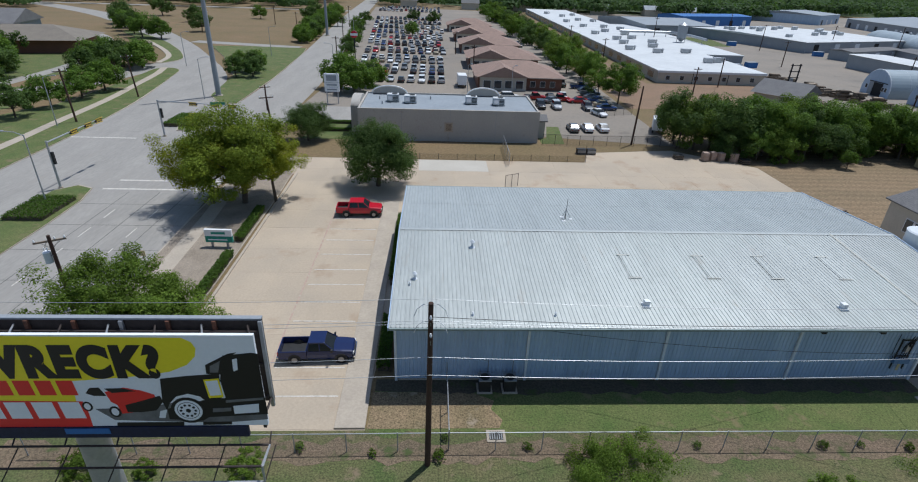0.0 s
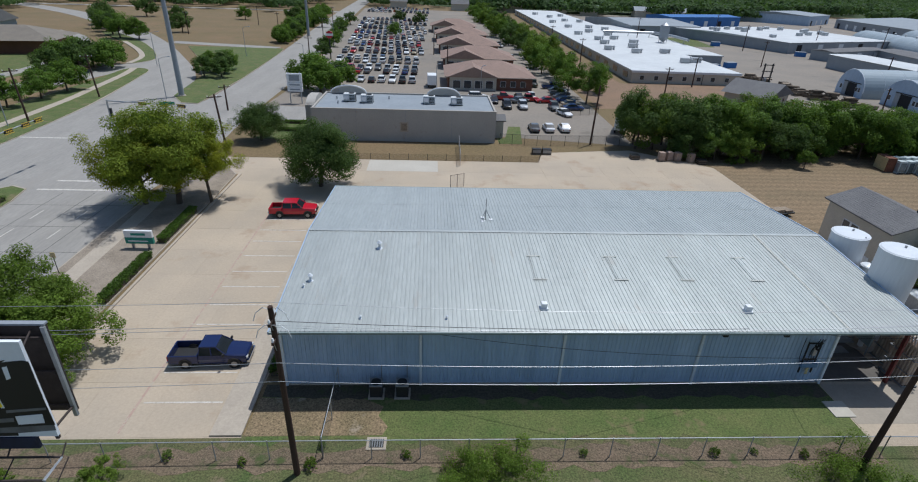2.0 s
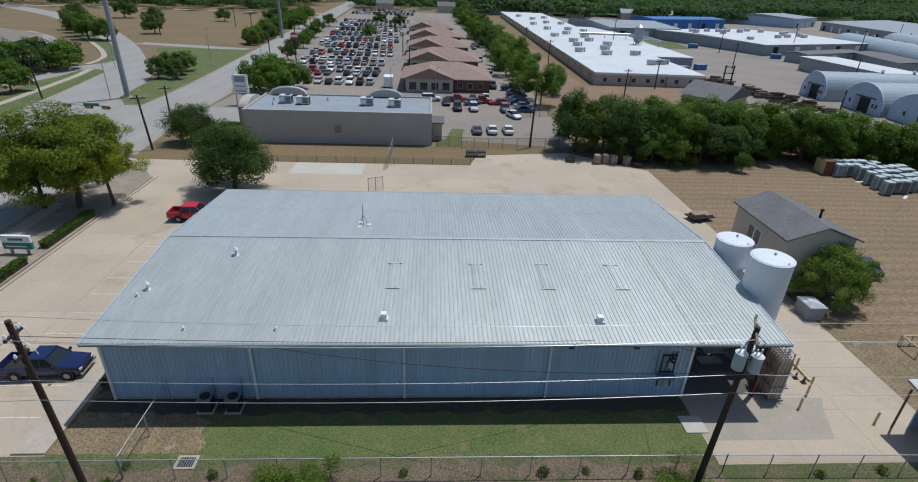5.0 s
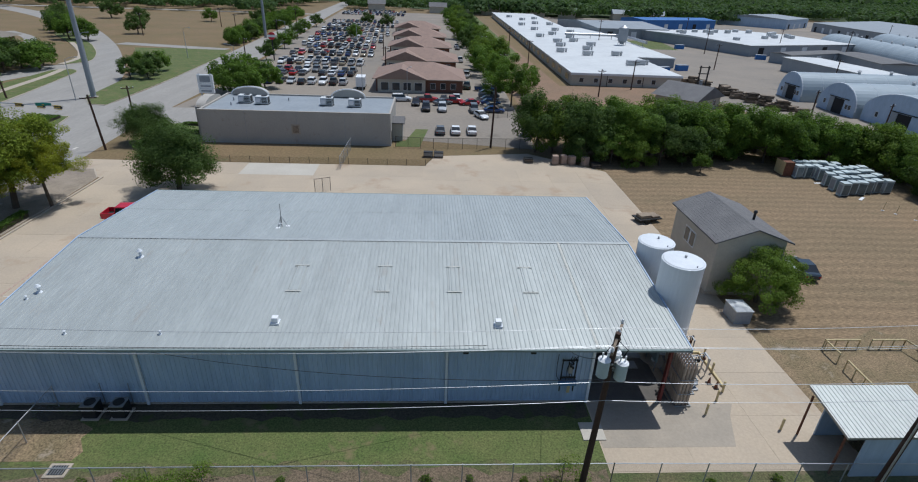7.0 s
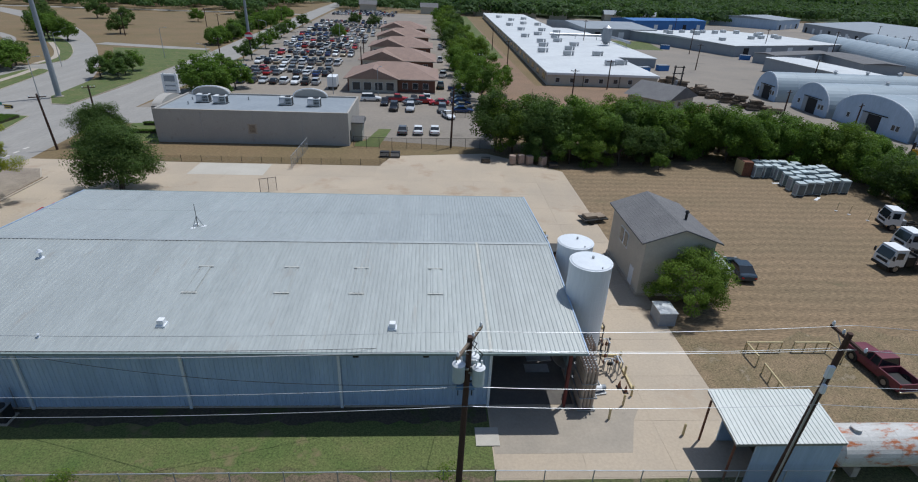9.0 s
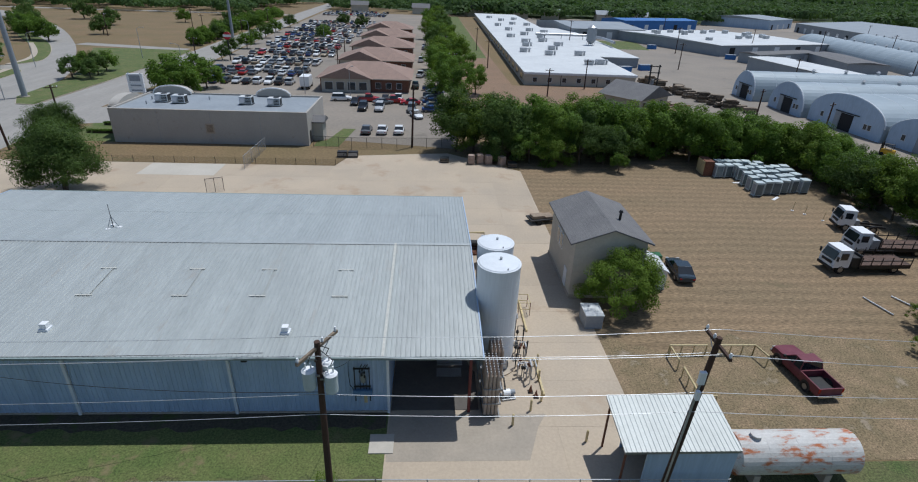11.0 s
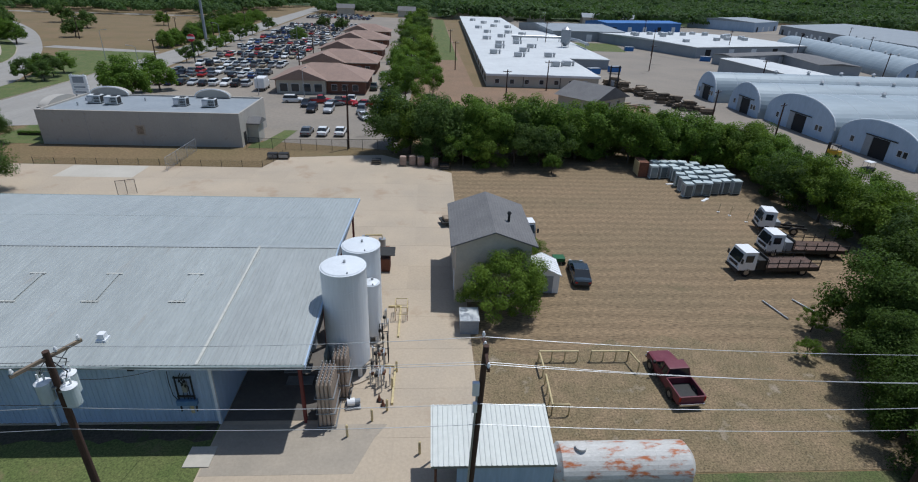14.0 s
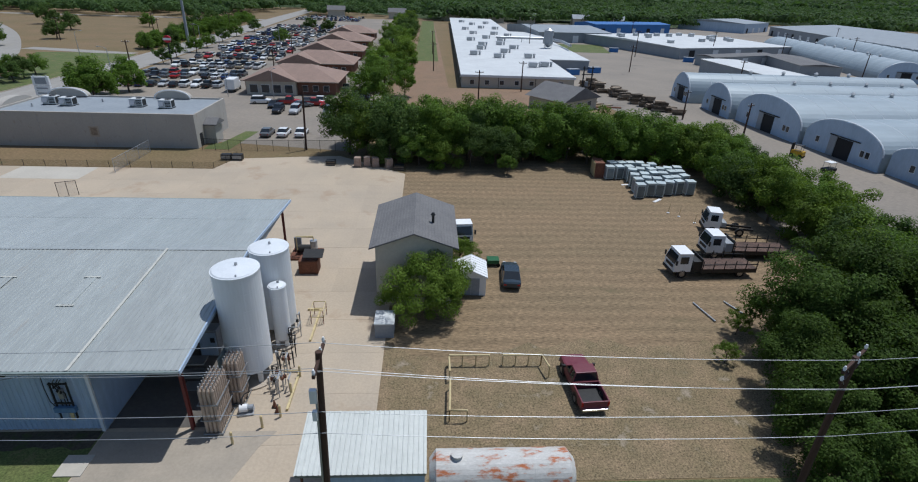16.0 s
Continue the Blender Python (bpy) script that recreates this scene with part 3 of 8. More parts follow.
def ribbed(width, length, ribs, h, along):
    """A pressed sheet with trapezoid ribs; along: 'y' for roofs, 'z' for walls."""
    prof, step = [], width / ribs
    for k in range(ribs):
        c = k * step
        prof += [(c, 0), (c + step * 0.36, 0), (c + step * 0.44, h), (c + step * 0.60, h), (c + step * 0.68, 0)]
    prof.append((width, 0))
    bm = B()
    rows = []
    for s in (0.0, length):
        rows.append([bm.verts.new((u, s, v) if along == "y" else (u, -v, s)) for u, v in prof])
    for i in range(len(prof) - 1):
        bm.faces.new((rows[0][i], rows[0][i + 1], rows[1][i + 1], rows[1][i]))
    return bm


PW = (WX1 - WX0) / 50
lap = 37.4
slope = math.hypot(RY - WY0, RIDGE - EAVE)
ang = math.degrees(math.atan2(RIDGE - EAVE, RY - WY0))
front_low = slope * (lap - WY0) / (RY - WY0)
sheets = {}
for mm in (ROOFM, ROOFN, ROOFB):
    sheets[mm, 0] = mesh_from("roof_panel", ribbed(PW, front_low + 0.12, 3, 0.034, "y"), mm)
    sheets[mm, 1] = mesh_from("roof_panel", ribbed(PW, slope - front_low, 3, 0.034, "y"), mm)
for i in range(50):
    x = WX0 + i * PW
    mm = ROOFN if x > 38.4 else ROOFM
    for k, (s, ln) in enumerate(((0.0, 0), (front_low, 1))):
        ob = part("roof_panel", sheets[mm, k], None, wh)
        ob.matrix_world = pose(x, WY0, EAVE, ang) @ pose(0, s, 0.0 if k else 0.012)
        ob = part("roof_panel", sheets[ROOFB, k], None, wh)
        ob.matrix_world = pose(x + PW, WY1, EAVE, 0, 0, 180) @ pose(0, 0, 0, ang) @ pose(0, s, 0.0 if k else 0.012)
# the deck under the sheets closes the roof from below
part("roof_deck", extrude_profile(B(), [(WY0 + 0.05, EAVE - 0.1), (WY1 - 0.05, EAVE - 0.1), (WY1 - 0.05, EAVE - 0.02), (RY, RIDGE - 0.03), (WY0 + 0.05, EAVE - 0.02)], WX0 + 0.03, WX1 - 0.03), GREYW, wh)
part("ridge_cap", extrude_profile(B(), [(RY - 0.22, RIDGE + 0.032), (RY, RIDGE + 0.058), (RY + 0.22, RIDGE + 0.032), (RY, RIDGE + 0.05)], WX0, WX1), ROOFB, wh)
part("gutter", extrude_profile(B(), [(WY0 - 0.16, EAVE - 0.14), (WY0 + 0.04, EAVE - 0.16), (WY0 + 0.04, EAVE - 0.01), (WY0 - 0.13, EAVE - 0.0), (WY0 - 0.17, EAVE + 0.02)], WX0, WX1), EAVEM, wh, "dull grey-green eave gutter")
part("gutter", extrude_profile(B(), [(WY1 + 0.16, EAVE - 0.14), (WY1 - 0.04, EAVE - 0.16), (WY1 - 0.04, EAVE - 0.01), (WY1 + 0.17, EAVE + 0.02)], WX0, WX1), EAVEM, wh)
for xx in (WX0 - 0.09, WX1 + 0.01):
    part("rake_trim", extrude_profile(B(), [(WY0 - 0.1, EAVE - 0.2), (RY, RIDGE - 0.16), (WY1 + 0.1, EAVE - 0.2), (WY1 + 0.1, EAVE + 0.05), (RY, RIDGE + 0.08), (WY0 - 0.1, EAVE + 0.05)], xx, xx + 0.08), WALLM, wh)
part("roof_joint", extrude_profile(B(), [(WY0, EAVE + 0.04), (RY, RIDGE + 0.04), (RY, RIDGE + 0.07), (WY0, EAVE + 0.07)], 38.35, 38.51), ROOFL, wh, "pale sealed roof joint")
part("soffit", bx(B(), WX0, WX1, WY0 + 0.05, 32.6, EAVE - 0.2, EAVE - 0.12), TRIM, wh)
wall_panel = mesh_from("wall_panel", ribbed(0.9, EAVE - 0.12, 3, 0.04, "z"), WALLM)
for b0, b1 in zip(bays, bays[1:]):
    nP = round((b1 - b0) / 0.9)
    for k in range(nP):
        ob = part("wall_panel", wall_panel, None, wh)
        ob.matrix_world = Matrix.Translation((b0 + k * (b1 - b0) / nP, 32.615, 0.06)) @ Matrix.Diagonal(((b1 - b0) / nP / 0.9, 1, 1, 1))
for x in (bays[0] + 0.08, bays[1], bays[2], bays[3], 38.62):
    part("downpipe", bx(B(), x - 0.09, x + 0.09, 32.42, 32.58, 0.05, EAVE - 0.1, 0.02), TRIM, wh, "white downpipe")
part("wall_plinth", bx(B(), bays[0], 38.7, 32.52, 32.62, 0.0, 0.14), KERB, wh)
end_panel = mesh_from("wall_panel", ribbed(0.9, EAVE - 0.12, 3, 0.04, "z"), WALLM)
for k in range(27):
    ob = part("wall_panel", end_panel, None, wh)
    ob.matrix_world = pose(-0.555, 57.1 - k * 0.9, 0.06, 0, 0, -90)
# translucent roof lights with white end flashings
for x in (17.7, 24.0, 29.2, 34.8):
    sky_light = part("roof_light", ribbed(0.66, 3.12, 2, 0.034, "y"), ROOFM, wh, "dull translucent roof light strip")
    sky_light.matrix_world = pose(x - 0.13, 37.5, 6.0 - 0.012, ang) @ pose(0, 0, 0.006)
    for y, z in ((37.4, 5.99), (40.65, 6.25)):
        part("flashing", bx(B(), x - 0.35, x + 0.75, y - 0.06, y + 0.06, z + 0.0, z + 0.024), ROOFL, wh, "pale end flashing")


def roof_z(y):
    return EAVE + (RIDGE - EAVE) * (1 - abs(y - RY) / (RY - WY0))


for x, y, big in ((17.55, 33.95, 1), (32.2, 33.7, 1)):
    v = thing("roof_vent", "small white box vent on the metal roof", "roof vent", "roof vents", at=(x, y, roof_z(y)))
    part("curb", bx(B(), -0.28, 0.28, -0.28, 0.28, -0.05, 0.14), TRIM, v)
    part("hood", bx(B(), -0.2, 0.2, -0.2, 0.2, 0.1, 0.5, 0.03), WHITE, v)
for x, y, s in ((5.4, 41.7, 1.3), (0.75, 37.1, 1.2), (0.4, 36.3, 0.6), (4.9, 32.8, 0.6), (10.7, 32.8, 0.6)):
    v = thing("pipe_vent", "small galvanised pipe vent on the metal roof", "roof vent", "pipe vents", at=(x, y, roof_z(y)))
    part("flashing", cyl(B(), (0, 0, -0.04), (0, 0, 0.1), 0.22 * s, 0.1 * s), TRIM, v)
    part("pipe", cyl(B(), (0, 0, 0), (0, 0, 0.4 * s), 0.075 * s), TRIM, v)
    part("cap", cyl(B(), (0, 0, 0.38 * s), (0, 0, 0.52 * s), 0.17 * s, 0.06 * s), TRIM, v)
an = thing("roof_antenna", "thin steel mast on a tripod on the metal roof", "antenna", at=(14.6, 47.6, roof_z(47.6)))
part("mast", cyl(B(), (0, 0, 0), (0, 0, 2.1), 0.03, 0.02), DARK, an)
for a in (0, 120, 240):
    part("leg", cyl(B(), (0.5 * math.cos(radians(a)), 0.5 * math.sin(radians(a)), 0.02), (0, 0, 1.0), 0.025), STEEL, an)
    part("foot", bx(B(), -0.16, 0.16, -0.16, 0.16, -0.08, 0.05, m=Matrix.Translation((0.5 * math.cos(radians(a)), 0.5 * math.sin(radians(a)), 0.02))), WHITE, an)

# open loading bay: steel frame, dark inside
for x, y in ((43.9, 32.6), (43.9, 40.5), (43.9, 48.5), (43.9, 56.6)):
    part("column", bx(bx(bx(B(), x - 0.09, x + 0.09, y - 0.13, y - 0.1, 0, EAVE - 0.15), x - 0.09, x + 0.09, y + 0.1, y + 0.13, 0, EAVE - 0.15), x - 0.02, x + 0.02, y - 0.12, y + 0.12, 0, EAVE - 0.15), REDSTEEL, wh, "red oxide steel column")
part("beam", bx(B(), 38.7, 44.2, 32.5, 32.7, EAVE - 0.5, EAVE - 0.12), REDSTEEL, wh, "red oxide steel beam")
part("beam", extrude_profile(B(), [(32.6, EAVE - 0.5), (RY, RIDGE - 0.5), (57.0, EAVE - 0.5), (57.0, EAVE - 0.12), (RY, RIDGE - 0.12), (32.6, EAVE - 0.12)], 43.8, 44.0), REDSTEEL, wh, "red oxide steel rafter")
part("partition", bx(B(), 38.7, 43.7, 47.0, 47.2, 0, EAVE - 0.1), GREYW, wh)
for z in (0.0, 1.1, 2.2):
    part("bay_shelf", bx(B(), 41.8, 43.6, 36.0, 36.9, z, z + 0.11), STEEL, wh)
# this floor slab's dark colour deepens the shade under the bay roof
part("bay_floor", bx(B(), 38.75, 44.6, 32.7, 46.9, 0.0, 0.05), BAYSHADE, wh, "concrete floor darkened to deepen the bay's shade")
bc_ = thing("bay_cabinet", "pale grey machine cabinet inside the loading bay", "cabinet", at=(42.4, 40.2, 0.05))
part("body", bx(B(), -0.7, 0.7, -0.5, 0.5, 0, 2.3, 0.03), GREYW, bc_)
part("door", bx(B(), -0.6, 0.6, -0.54, -0.5, 0.15, 2.1, 0.01), WALLM, bc_)
part("control_box", bx(B(), 0.2, 0.5, -0.6, -0.545, 1.3, 1.7), DARK, bc_)


# ---- other buildings ----
def window_on(parent, x0, x1, z0, z1, y, name="window", face=-1):
    """A framed window set in a wall that faces along -y (face -1) or +y."""
    w = part(name, bx(B(), x0, x1, y - 0.06, y + 0.06, z0, z1), TRIM, parent)
    part("pane", bx(B(), x0 + 0.07, x1 - 0.07, y + face * 0.075 - 0.012, y + face * 0.075 + 0.012, z0 + 0.07, z1 - 0.07), GLASS, w)
    return w


# grey stucco building with arched parapets
gb = thing("stucco_building", "flat-roofed grey stucco building with arched parapets", "building")
GX0, GX1, GY0, GY1, GH = -11.0, 20.7, 94.2, 108.5, 5.5
part("wall_front", bx(B(), GX0, GX1, GY0, GY0 + 0.3, 0, GH), STUCCO, gb)
part("wall_back", bx(B(), GX0, GX1, GY1 - 0.3, GY1, 0, GH), STUCCO, gb)
part("wall_side", bx(B(), GX0, GX0 + 0.3, GY0 + 0.3, GY1 - 0.3, 0, GH), STUCCO, gb)
part("wall_side", bx(B(), GX1 - 0.3, GX1, GY0 + 0.3, GY1 - 0.3, 0, GH), STUCCO, gb)
part("roof", bx(B(), GX0 + 0.3, GX1 - 0.3, GY0 + 0.3, GY1 - 0.3, GH - 0.5, GH - 0.25), ROOFG, gb, "pale membrane roof")
part("coping", bx(B(), GX0 - 0.05, GX1 + 0.05, GY0 - 0.05, GY0 + 0.34, GH, GH + 0.08), STUCCO, gb)
for x in (-3.5, 5.0, 13.0):
    part("wall_joint", bx(B(), x - 0.02, x + 0.02, GY0 - 0.008, GY0 + 0.05, 0.1, GH - 0.05), GREYW, gb)
wn_ = part("boarded_window", bx(B(), 4.0, 5.5, GY0 - 0.05, GY0 + 0.05, 1.7, 3.4, 0.02), KERB, gb, "boarded-up window with a stone surround")
part("board", bx(B(), 4.25, 5.25, GY0 - 0.08, GY0 - 0.03, 1.95, 3.2), TIMBER, wn_)
part("side_porch", bx(B(), GX1 + 0.01, GX1 + 1.8, 97.5, 100.6, 0, 3.2), STUCCO, gb)
part("porch_roof", extrude_profile(B(), [(97.2, 3.1), (100.9, 3.1), (100.9, 3.3), (99.0, 4.1), (97.2, 3.3)], GX1 + 0.02, GX1 + 2.2), SHINGLE, gb)
part("side_door", bx(B(), GX1 + 0.005, GX1 + 0.06, 95.4, 96.5, 0.05, 2.2), DOOR, gb)
for xc, w in ((-6.5, 6.5), (11.8, 6.0)):
    pts = [(xc + w / 2 * math.cos(a), GH - 0.1 + 1.35 * math.sin(a)) for a in [math.pi * k / 16 for k in range(17)]]
    bm = B()
    extrude_profile(bm, pts, GY1 - 0.9, GY1 + 0.6, "y")
    part("arched_parapet", bm, STUCCO, gb)
    bm = B()
    pts2 = [(xc + (w / 2 + 0.15) * math.cos(a), GH - 0.05 + 1.45 * math.sin(a)) for a in [math.pi * k / 16 for k in range(17)]]
    for (u, v), (u2, v2) in zip(pts2, pts2[1:]):
        cyl(bm, (u, GY1 - 0.9, v), (u2, GY1 - 0.9, v2), 0.1, n=6)
    part("arch_trim", bm, TRIM, gb)
pts = [(101.5 + 4.0 * math.cos(a), GH - 0.4 + 1.3 * math.sin(a)) for a in [math.pi * k / 14 for k in range(15)]]
part("arched_parapet", extrude_profile(B(), pts, GX0 - 1.6, GX0 - 0.01), STUCCO, gb)
part("entrance_block", bx(B(), GX0 - 1.6, GX0 - 0.01, 97.2, 105.8, 0, GH - 0.2), STUCCO, gb)
for x, y in ((-5.4, 101.5), (-2.2, 100.7), (9.0, 101.0), (14.0, 100.4)):
    ac = thing("rooftop_unit", "boxy grey rooftop air conditioner on the stucco building", "air conditioner", "rooftop units", at=(x, y, GH - 0.25))
    part("casing", bx(B(), -1.05, 1.05, -0.75, 0.75, 0.1, 1.4, 0.05), ROOFW, ac)
    part("base", bx(B(), -1.12, 1.12, -0.82, 0.82, 0, 0.12), DARK, ac)
    part("intake_grille", bx(B(), 1.04, 1.08, -0.6, 0.6, 0.25, 1.25), DARK, ac)
    part("hood", extrude_profile(B(), [(-1.25, 0.5), (-0.76, 0.5), (-0.76, 1.2)], -0.9, -0.1), GALV, ac)
    part("fan_guard", cyl(B(), (0.35, 0, 1.39), (0.35, 0, 1.48), 0.5, n=16), DARK, ac)
    for k in range(4):
        part("louvre", bx(B(), 0.05, 0.95, -0.78, -0.74, 0.3 + k * 0.25, 0.44 + k * 0.25), DARK, ac)
for x, y in ((-8, 103), (-7.2, 99.2), (1.5, 104)):
    v = solo("roof_pipe", cyl(B(), (x, y, GH - 0.3), (x, y, GH + 0.3), 0.12), GALV, "small roof pipe on the stucco building", "roof pipe", "roof pipes")


# brick sales offices with hipped clay roofs
def brick_office(x0, x1, y0, y1):
    h = 3.3
    o = thing("brick_office", "single-storey brown brick office with a clay-coloured gable roof", "office building", "brick offices")
    part("wall", bx(B(), x0, x1, y0, y1, 0, h), BRICK, o)
    yr = (y0 + y1) / 2
    xm = (x0 + x1) / 2
    # a hipped roof with a gable towards the viewer
    bm = B()
    e = 0.9
    pk = 6.3
    A = [bm.verts.new(v) for v in ((x0 - e, y0 - e, h), (x1 + e, y0 - e, h), (x1 + e, y1 + e, h), (x0 - e, y1 + e, h), (x0 + 7.5, yr, pk), (x1 - 7.5, yr, pk))]
    for f in ((0, 1, 5, 4), (1, 2, 5), (2, 3, 4, 5), (3, 0, 4), (3, 2, 1, 0)):
        bm.faces.new([A[i] for i in f])
    part("roof", bm, TERRA, o)
    bm = B()
    gx0, gx1 = x0 + 0.5, x0 + 12.5
    extrude_profile(bm, [(gx0 - 0.7, h + 0.02), (gx1 + 0.7, h + 0.02), ((gx0 + gx1) / 2, pk - 0.4)], y0 - 1.8, yr, "y")
    part("gable_roof", bm, TERRA, o)
    bm = B()
    extrude_profile(bm, [(gx0, 0), (gx1, 0), (gx1, h + 0.1), ((gx0 + gx1) / 2, pk - 0.75), (gx0, h + 0.1)], y0 - 1.2, y0 - 0.02, "y")
    part("gable_wall", bm, BEIGE, o)
    for k in range(4):
        window_on(o, gx0 + 0.8 + k * 2.8, gx0 + 2.8 + k * 2.8, 0.5, 2.5, y0 - 1.2)
    for k in range(3):
        window_on(o, gx1 + 1.2 + k * 2.6, gx1 + 2.6 + k * 2.6, 0.8, 2.3, y0)
    part("fascia", bx(B(), x0 - e, x1 + e, y0 - e - 0.05, y0 - e, h - 0.2, h + 0.02), KERB, o)
    return o


for x0, x1, y0, y1 in ((13.5, 35.5, 143, 160), (13, 35, 176, 192), (12, 34, 212, 227), (11, 33, 250, 265), (9, 31, 292, 307)):
    brick_office(x0, x1, y0, y1)

# long white-roofed factory
TURN = pose(67.3, 159.3, 0, 0, 0, -1.4) @ pose(-64.9, -156.7, 0)
fa = thing("long_factory", "very long beige factory with a bright white flat roof", "factory")
fa.matrix_world = TURN
part("wall", bx(B(), 65.2, 97.0, 157.0, 456, 0, 3.2), BEIGE, fa)
part("roof", bx(B(), 64.9, 97.3, 156.7, 456.3, 3.2, 3.58), ROOFW, fa, "bright white membrane roof")
part("wing", bx(B(), 97.05, 112, 200, 330, 0, 3.1), GREYW, fa)
part("wing_roof", bx(B(), 97.35, 112.3, 199.7, 330.3, 3.1, 3.4), ROOFW, fa)
for k in range(7):
    x = 67.5 + k * 4.2
    window_on(fa, x, x + 1.3, 0.9, 2.2, 157.0)
for k in range(26):
    y = 161 + k * 11.0
    w = part("window", bx(B(), 65.12, 65.25, y, y + 4.6, 0.9, 2.5), GLASS, fa)
part("eave_band", bx(B(), 64.85, 97.35, 156.62, 156.69, 2.95, 3.52), TRIM, fa)
for x in (75.5, 86.0):
    part("downpipe", bx(B(), x, x + 0.15, 156.9, 156.99, 0, 2.95), DARK, fa)
rng = random.Random(4)
unit_me = mesh_from("casing", bx(bx(B(), -1.3, 1.3, -1.0, 1.0, 0.25, 1.5, 0.06), -1.1, 1.1, -0.8, 0.8, 0, 0.3), GALV)
duct_me = mesh_from("duct", cyl(cyl(B(), (0, 0, 0), (0, 0, 1.2), 0.35), (0, 0, 1.1), (0, 0, 1.5), 0.6, 0.3), GALV)
for x, y in ((71, 205), (74.5, 225), (79, 198), (83, 215), (76, 240), (84, 245), (88, 176), (92, 178), (72, 262), (80, 275), (88, 230), (75, 300), (86, 300), (72, 330), (82, 345), (90, 200), (86, 262), (78, 375), (72, 400), (88, 390), (92, 290), (90, 340)):
    u = thing("rooftop_unit", "grey rooftop ventilator on the white factory roof", "roof ventilator", "factory rooftop units")
    u.matrix_world = TURN @ pose(x, y, 3.58)
    part("casing", unit_me, None, u)
    o = part("flue", duct_me, None, u)
    o.location = (2.2, 0.4, 0)
pl = thing("rooftop_duct", "long silver duct running over the factory roof", "duct")
pl.matrix_world = TURN
part("pipe", tube(B(), [(84, 262, 5.4), (108, 262, 5.4), (112, 250, 5.4), (112, 232, 5.4)], 0.55, 10), GALV, pl)
for x, y in ((86, 262), (96, 262), (106, 262), (112, 236)):
    part("support", cyl(B(), (x, y, 3.3), (x, y, 5.0), 0.12), STEEL, pl)
silo = thing("dust_collector", "tall grey dust collector silo beside the factory", "silo", at=(108.5, 241, 3.35))
part("body", cyl(cyl(B(), (0, 0, 2), (0, 0, 7), 2.0, n=18), (0, 0, 0.4), (0, 0, 2), 0.5, 2.0, n=18), GREYW, silo)
part("cap", cyl(B(), (0, 0, 7), (0, 0, 8), 2.0, 0.4, n=18), GALV, silo)
for a in range(4):
    part("leg", cyl(B(), (1.7 * math.cos(a * 1.57 + 0.78), 1.7 * math.sin(a * 1.57 + 0.78), 0), (1.7 * math.cos(a * 1.57 + 0.78), 1.7 * math.sin(a * 1.57 + 0.78), 2.5), 0.1), STEEL, silo)


def warehouse(name, x0, x1, y0, y1, h, wall, roof, label, rz=0, parapet=0.3):
    c = ((x0 + x1) / 2, (y0 + y1) / 2, 0)
    o = thing(name, label, "warehouse", "far warehouses", at=c, rz=rz)
    w, d = (x1 - x0) / 2, (y1 - y0) / 2
    part("wall", bx(B(), -w, w, -d, d, 0, h), wall, o)
    part("roof", extrude_profile(B(), [(-d - 0.4, h + 0.01), (d + 0.4, h + 0.01), (0, h + parapet + d * 0.06)], -w - 0.4, w + 0.4), roof, o)
    n = max(2, int(w / 6))
    for k in range(n):
        x = -w + (k + 0.5) * 2 * w / n
        part("loading_door", bx(B(), x - 1.6, x + 1.6, -d - 0.06, -d + 0.05, 0, min(3.6, h - 0.8)), DOOR if k % 3 == 0 else TRIM, o)
    return o


warehouse("warehouse", 113, 155, 311, 375, 5.2, GREYW, ROOFG, "grey warehouse with a pale flat roof", 8, 0.1)
warehouse("blue_warehouse", 162.5, 228.5, 392, 416, 6.2, BLUEW, BLUEW, "bright blue metal warehouse", 22)
warehouse("warehouse", 153, 223, 255, 330, 4.6, GREYW, ROOFW, "sprawling warehouse with a white flat roof", 20, -1.4)
warehouse("warehouse", 280, 330, 446, 500, 7, WALLM, ROOFG, "pale metal warehouse with a shallow roof", 40)
warehouse("warehouse", 255, 435, 285, 375, 6.2, GREYW, ROOFG, "wide grey warehouse with a shallow gable roof", -101)
warehouse("warehouse", 143, 187, 175, 189, 4.8, GREYW, ROOFW, "flat warehouse with a white roof behind the arched huts", 92, -0.2)
warehouse("warehouse", 167, 205, 227.5, 236.5, 3.8, GREYW, SHINGLE, "low rusty brown warehouse", 25)
warehouse("warehouse", 186, 222, 210, 224, 3.8, GREYW, SHINGLE, "low brown shed between the arched huts", 78)
rng = random.Random(6)
for k in range(16):
    x, y = rng.uniform(-30, 30), rng.uniform(-32, 30)
    c, q = math.cos(radians(20)), math.sin(radians(20))
    u = thing("rooftop_unit", "small pale rooftop unit on a white warehouse roof", "roof ventilator", "warehouse rooftop units", at=(188 + x * c - y * q, 292.5 + x * q + y * c, 3.2 + 2.3 * (1 - abs(y) / 37.5)), rz=20)
    part("casing", bx(B(), -1.3, 1.3, -1.0, 1.0, 0, 1.9, 0.08), GALV, u)
    part("cap", bx(B(), -1.4, 1.4, -1.1, 1.1, 1.9, 2.05, 0.03), TRIM, u)


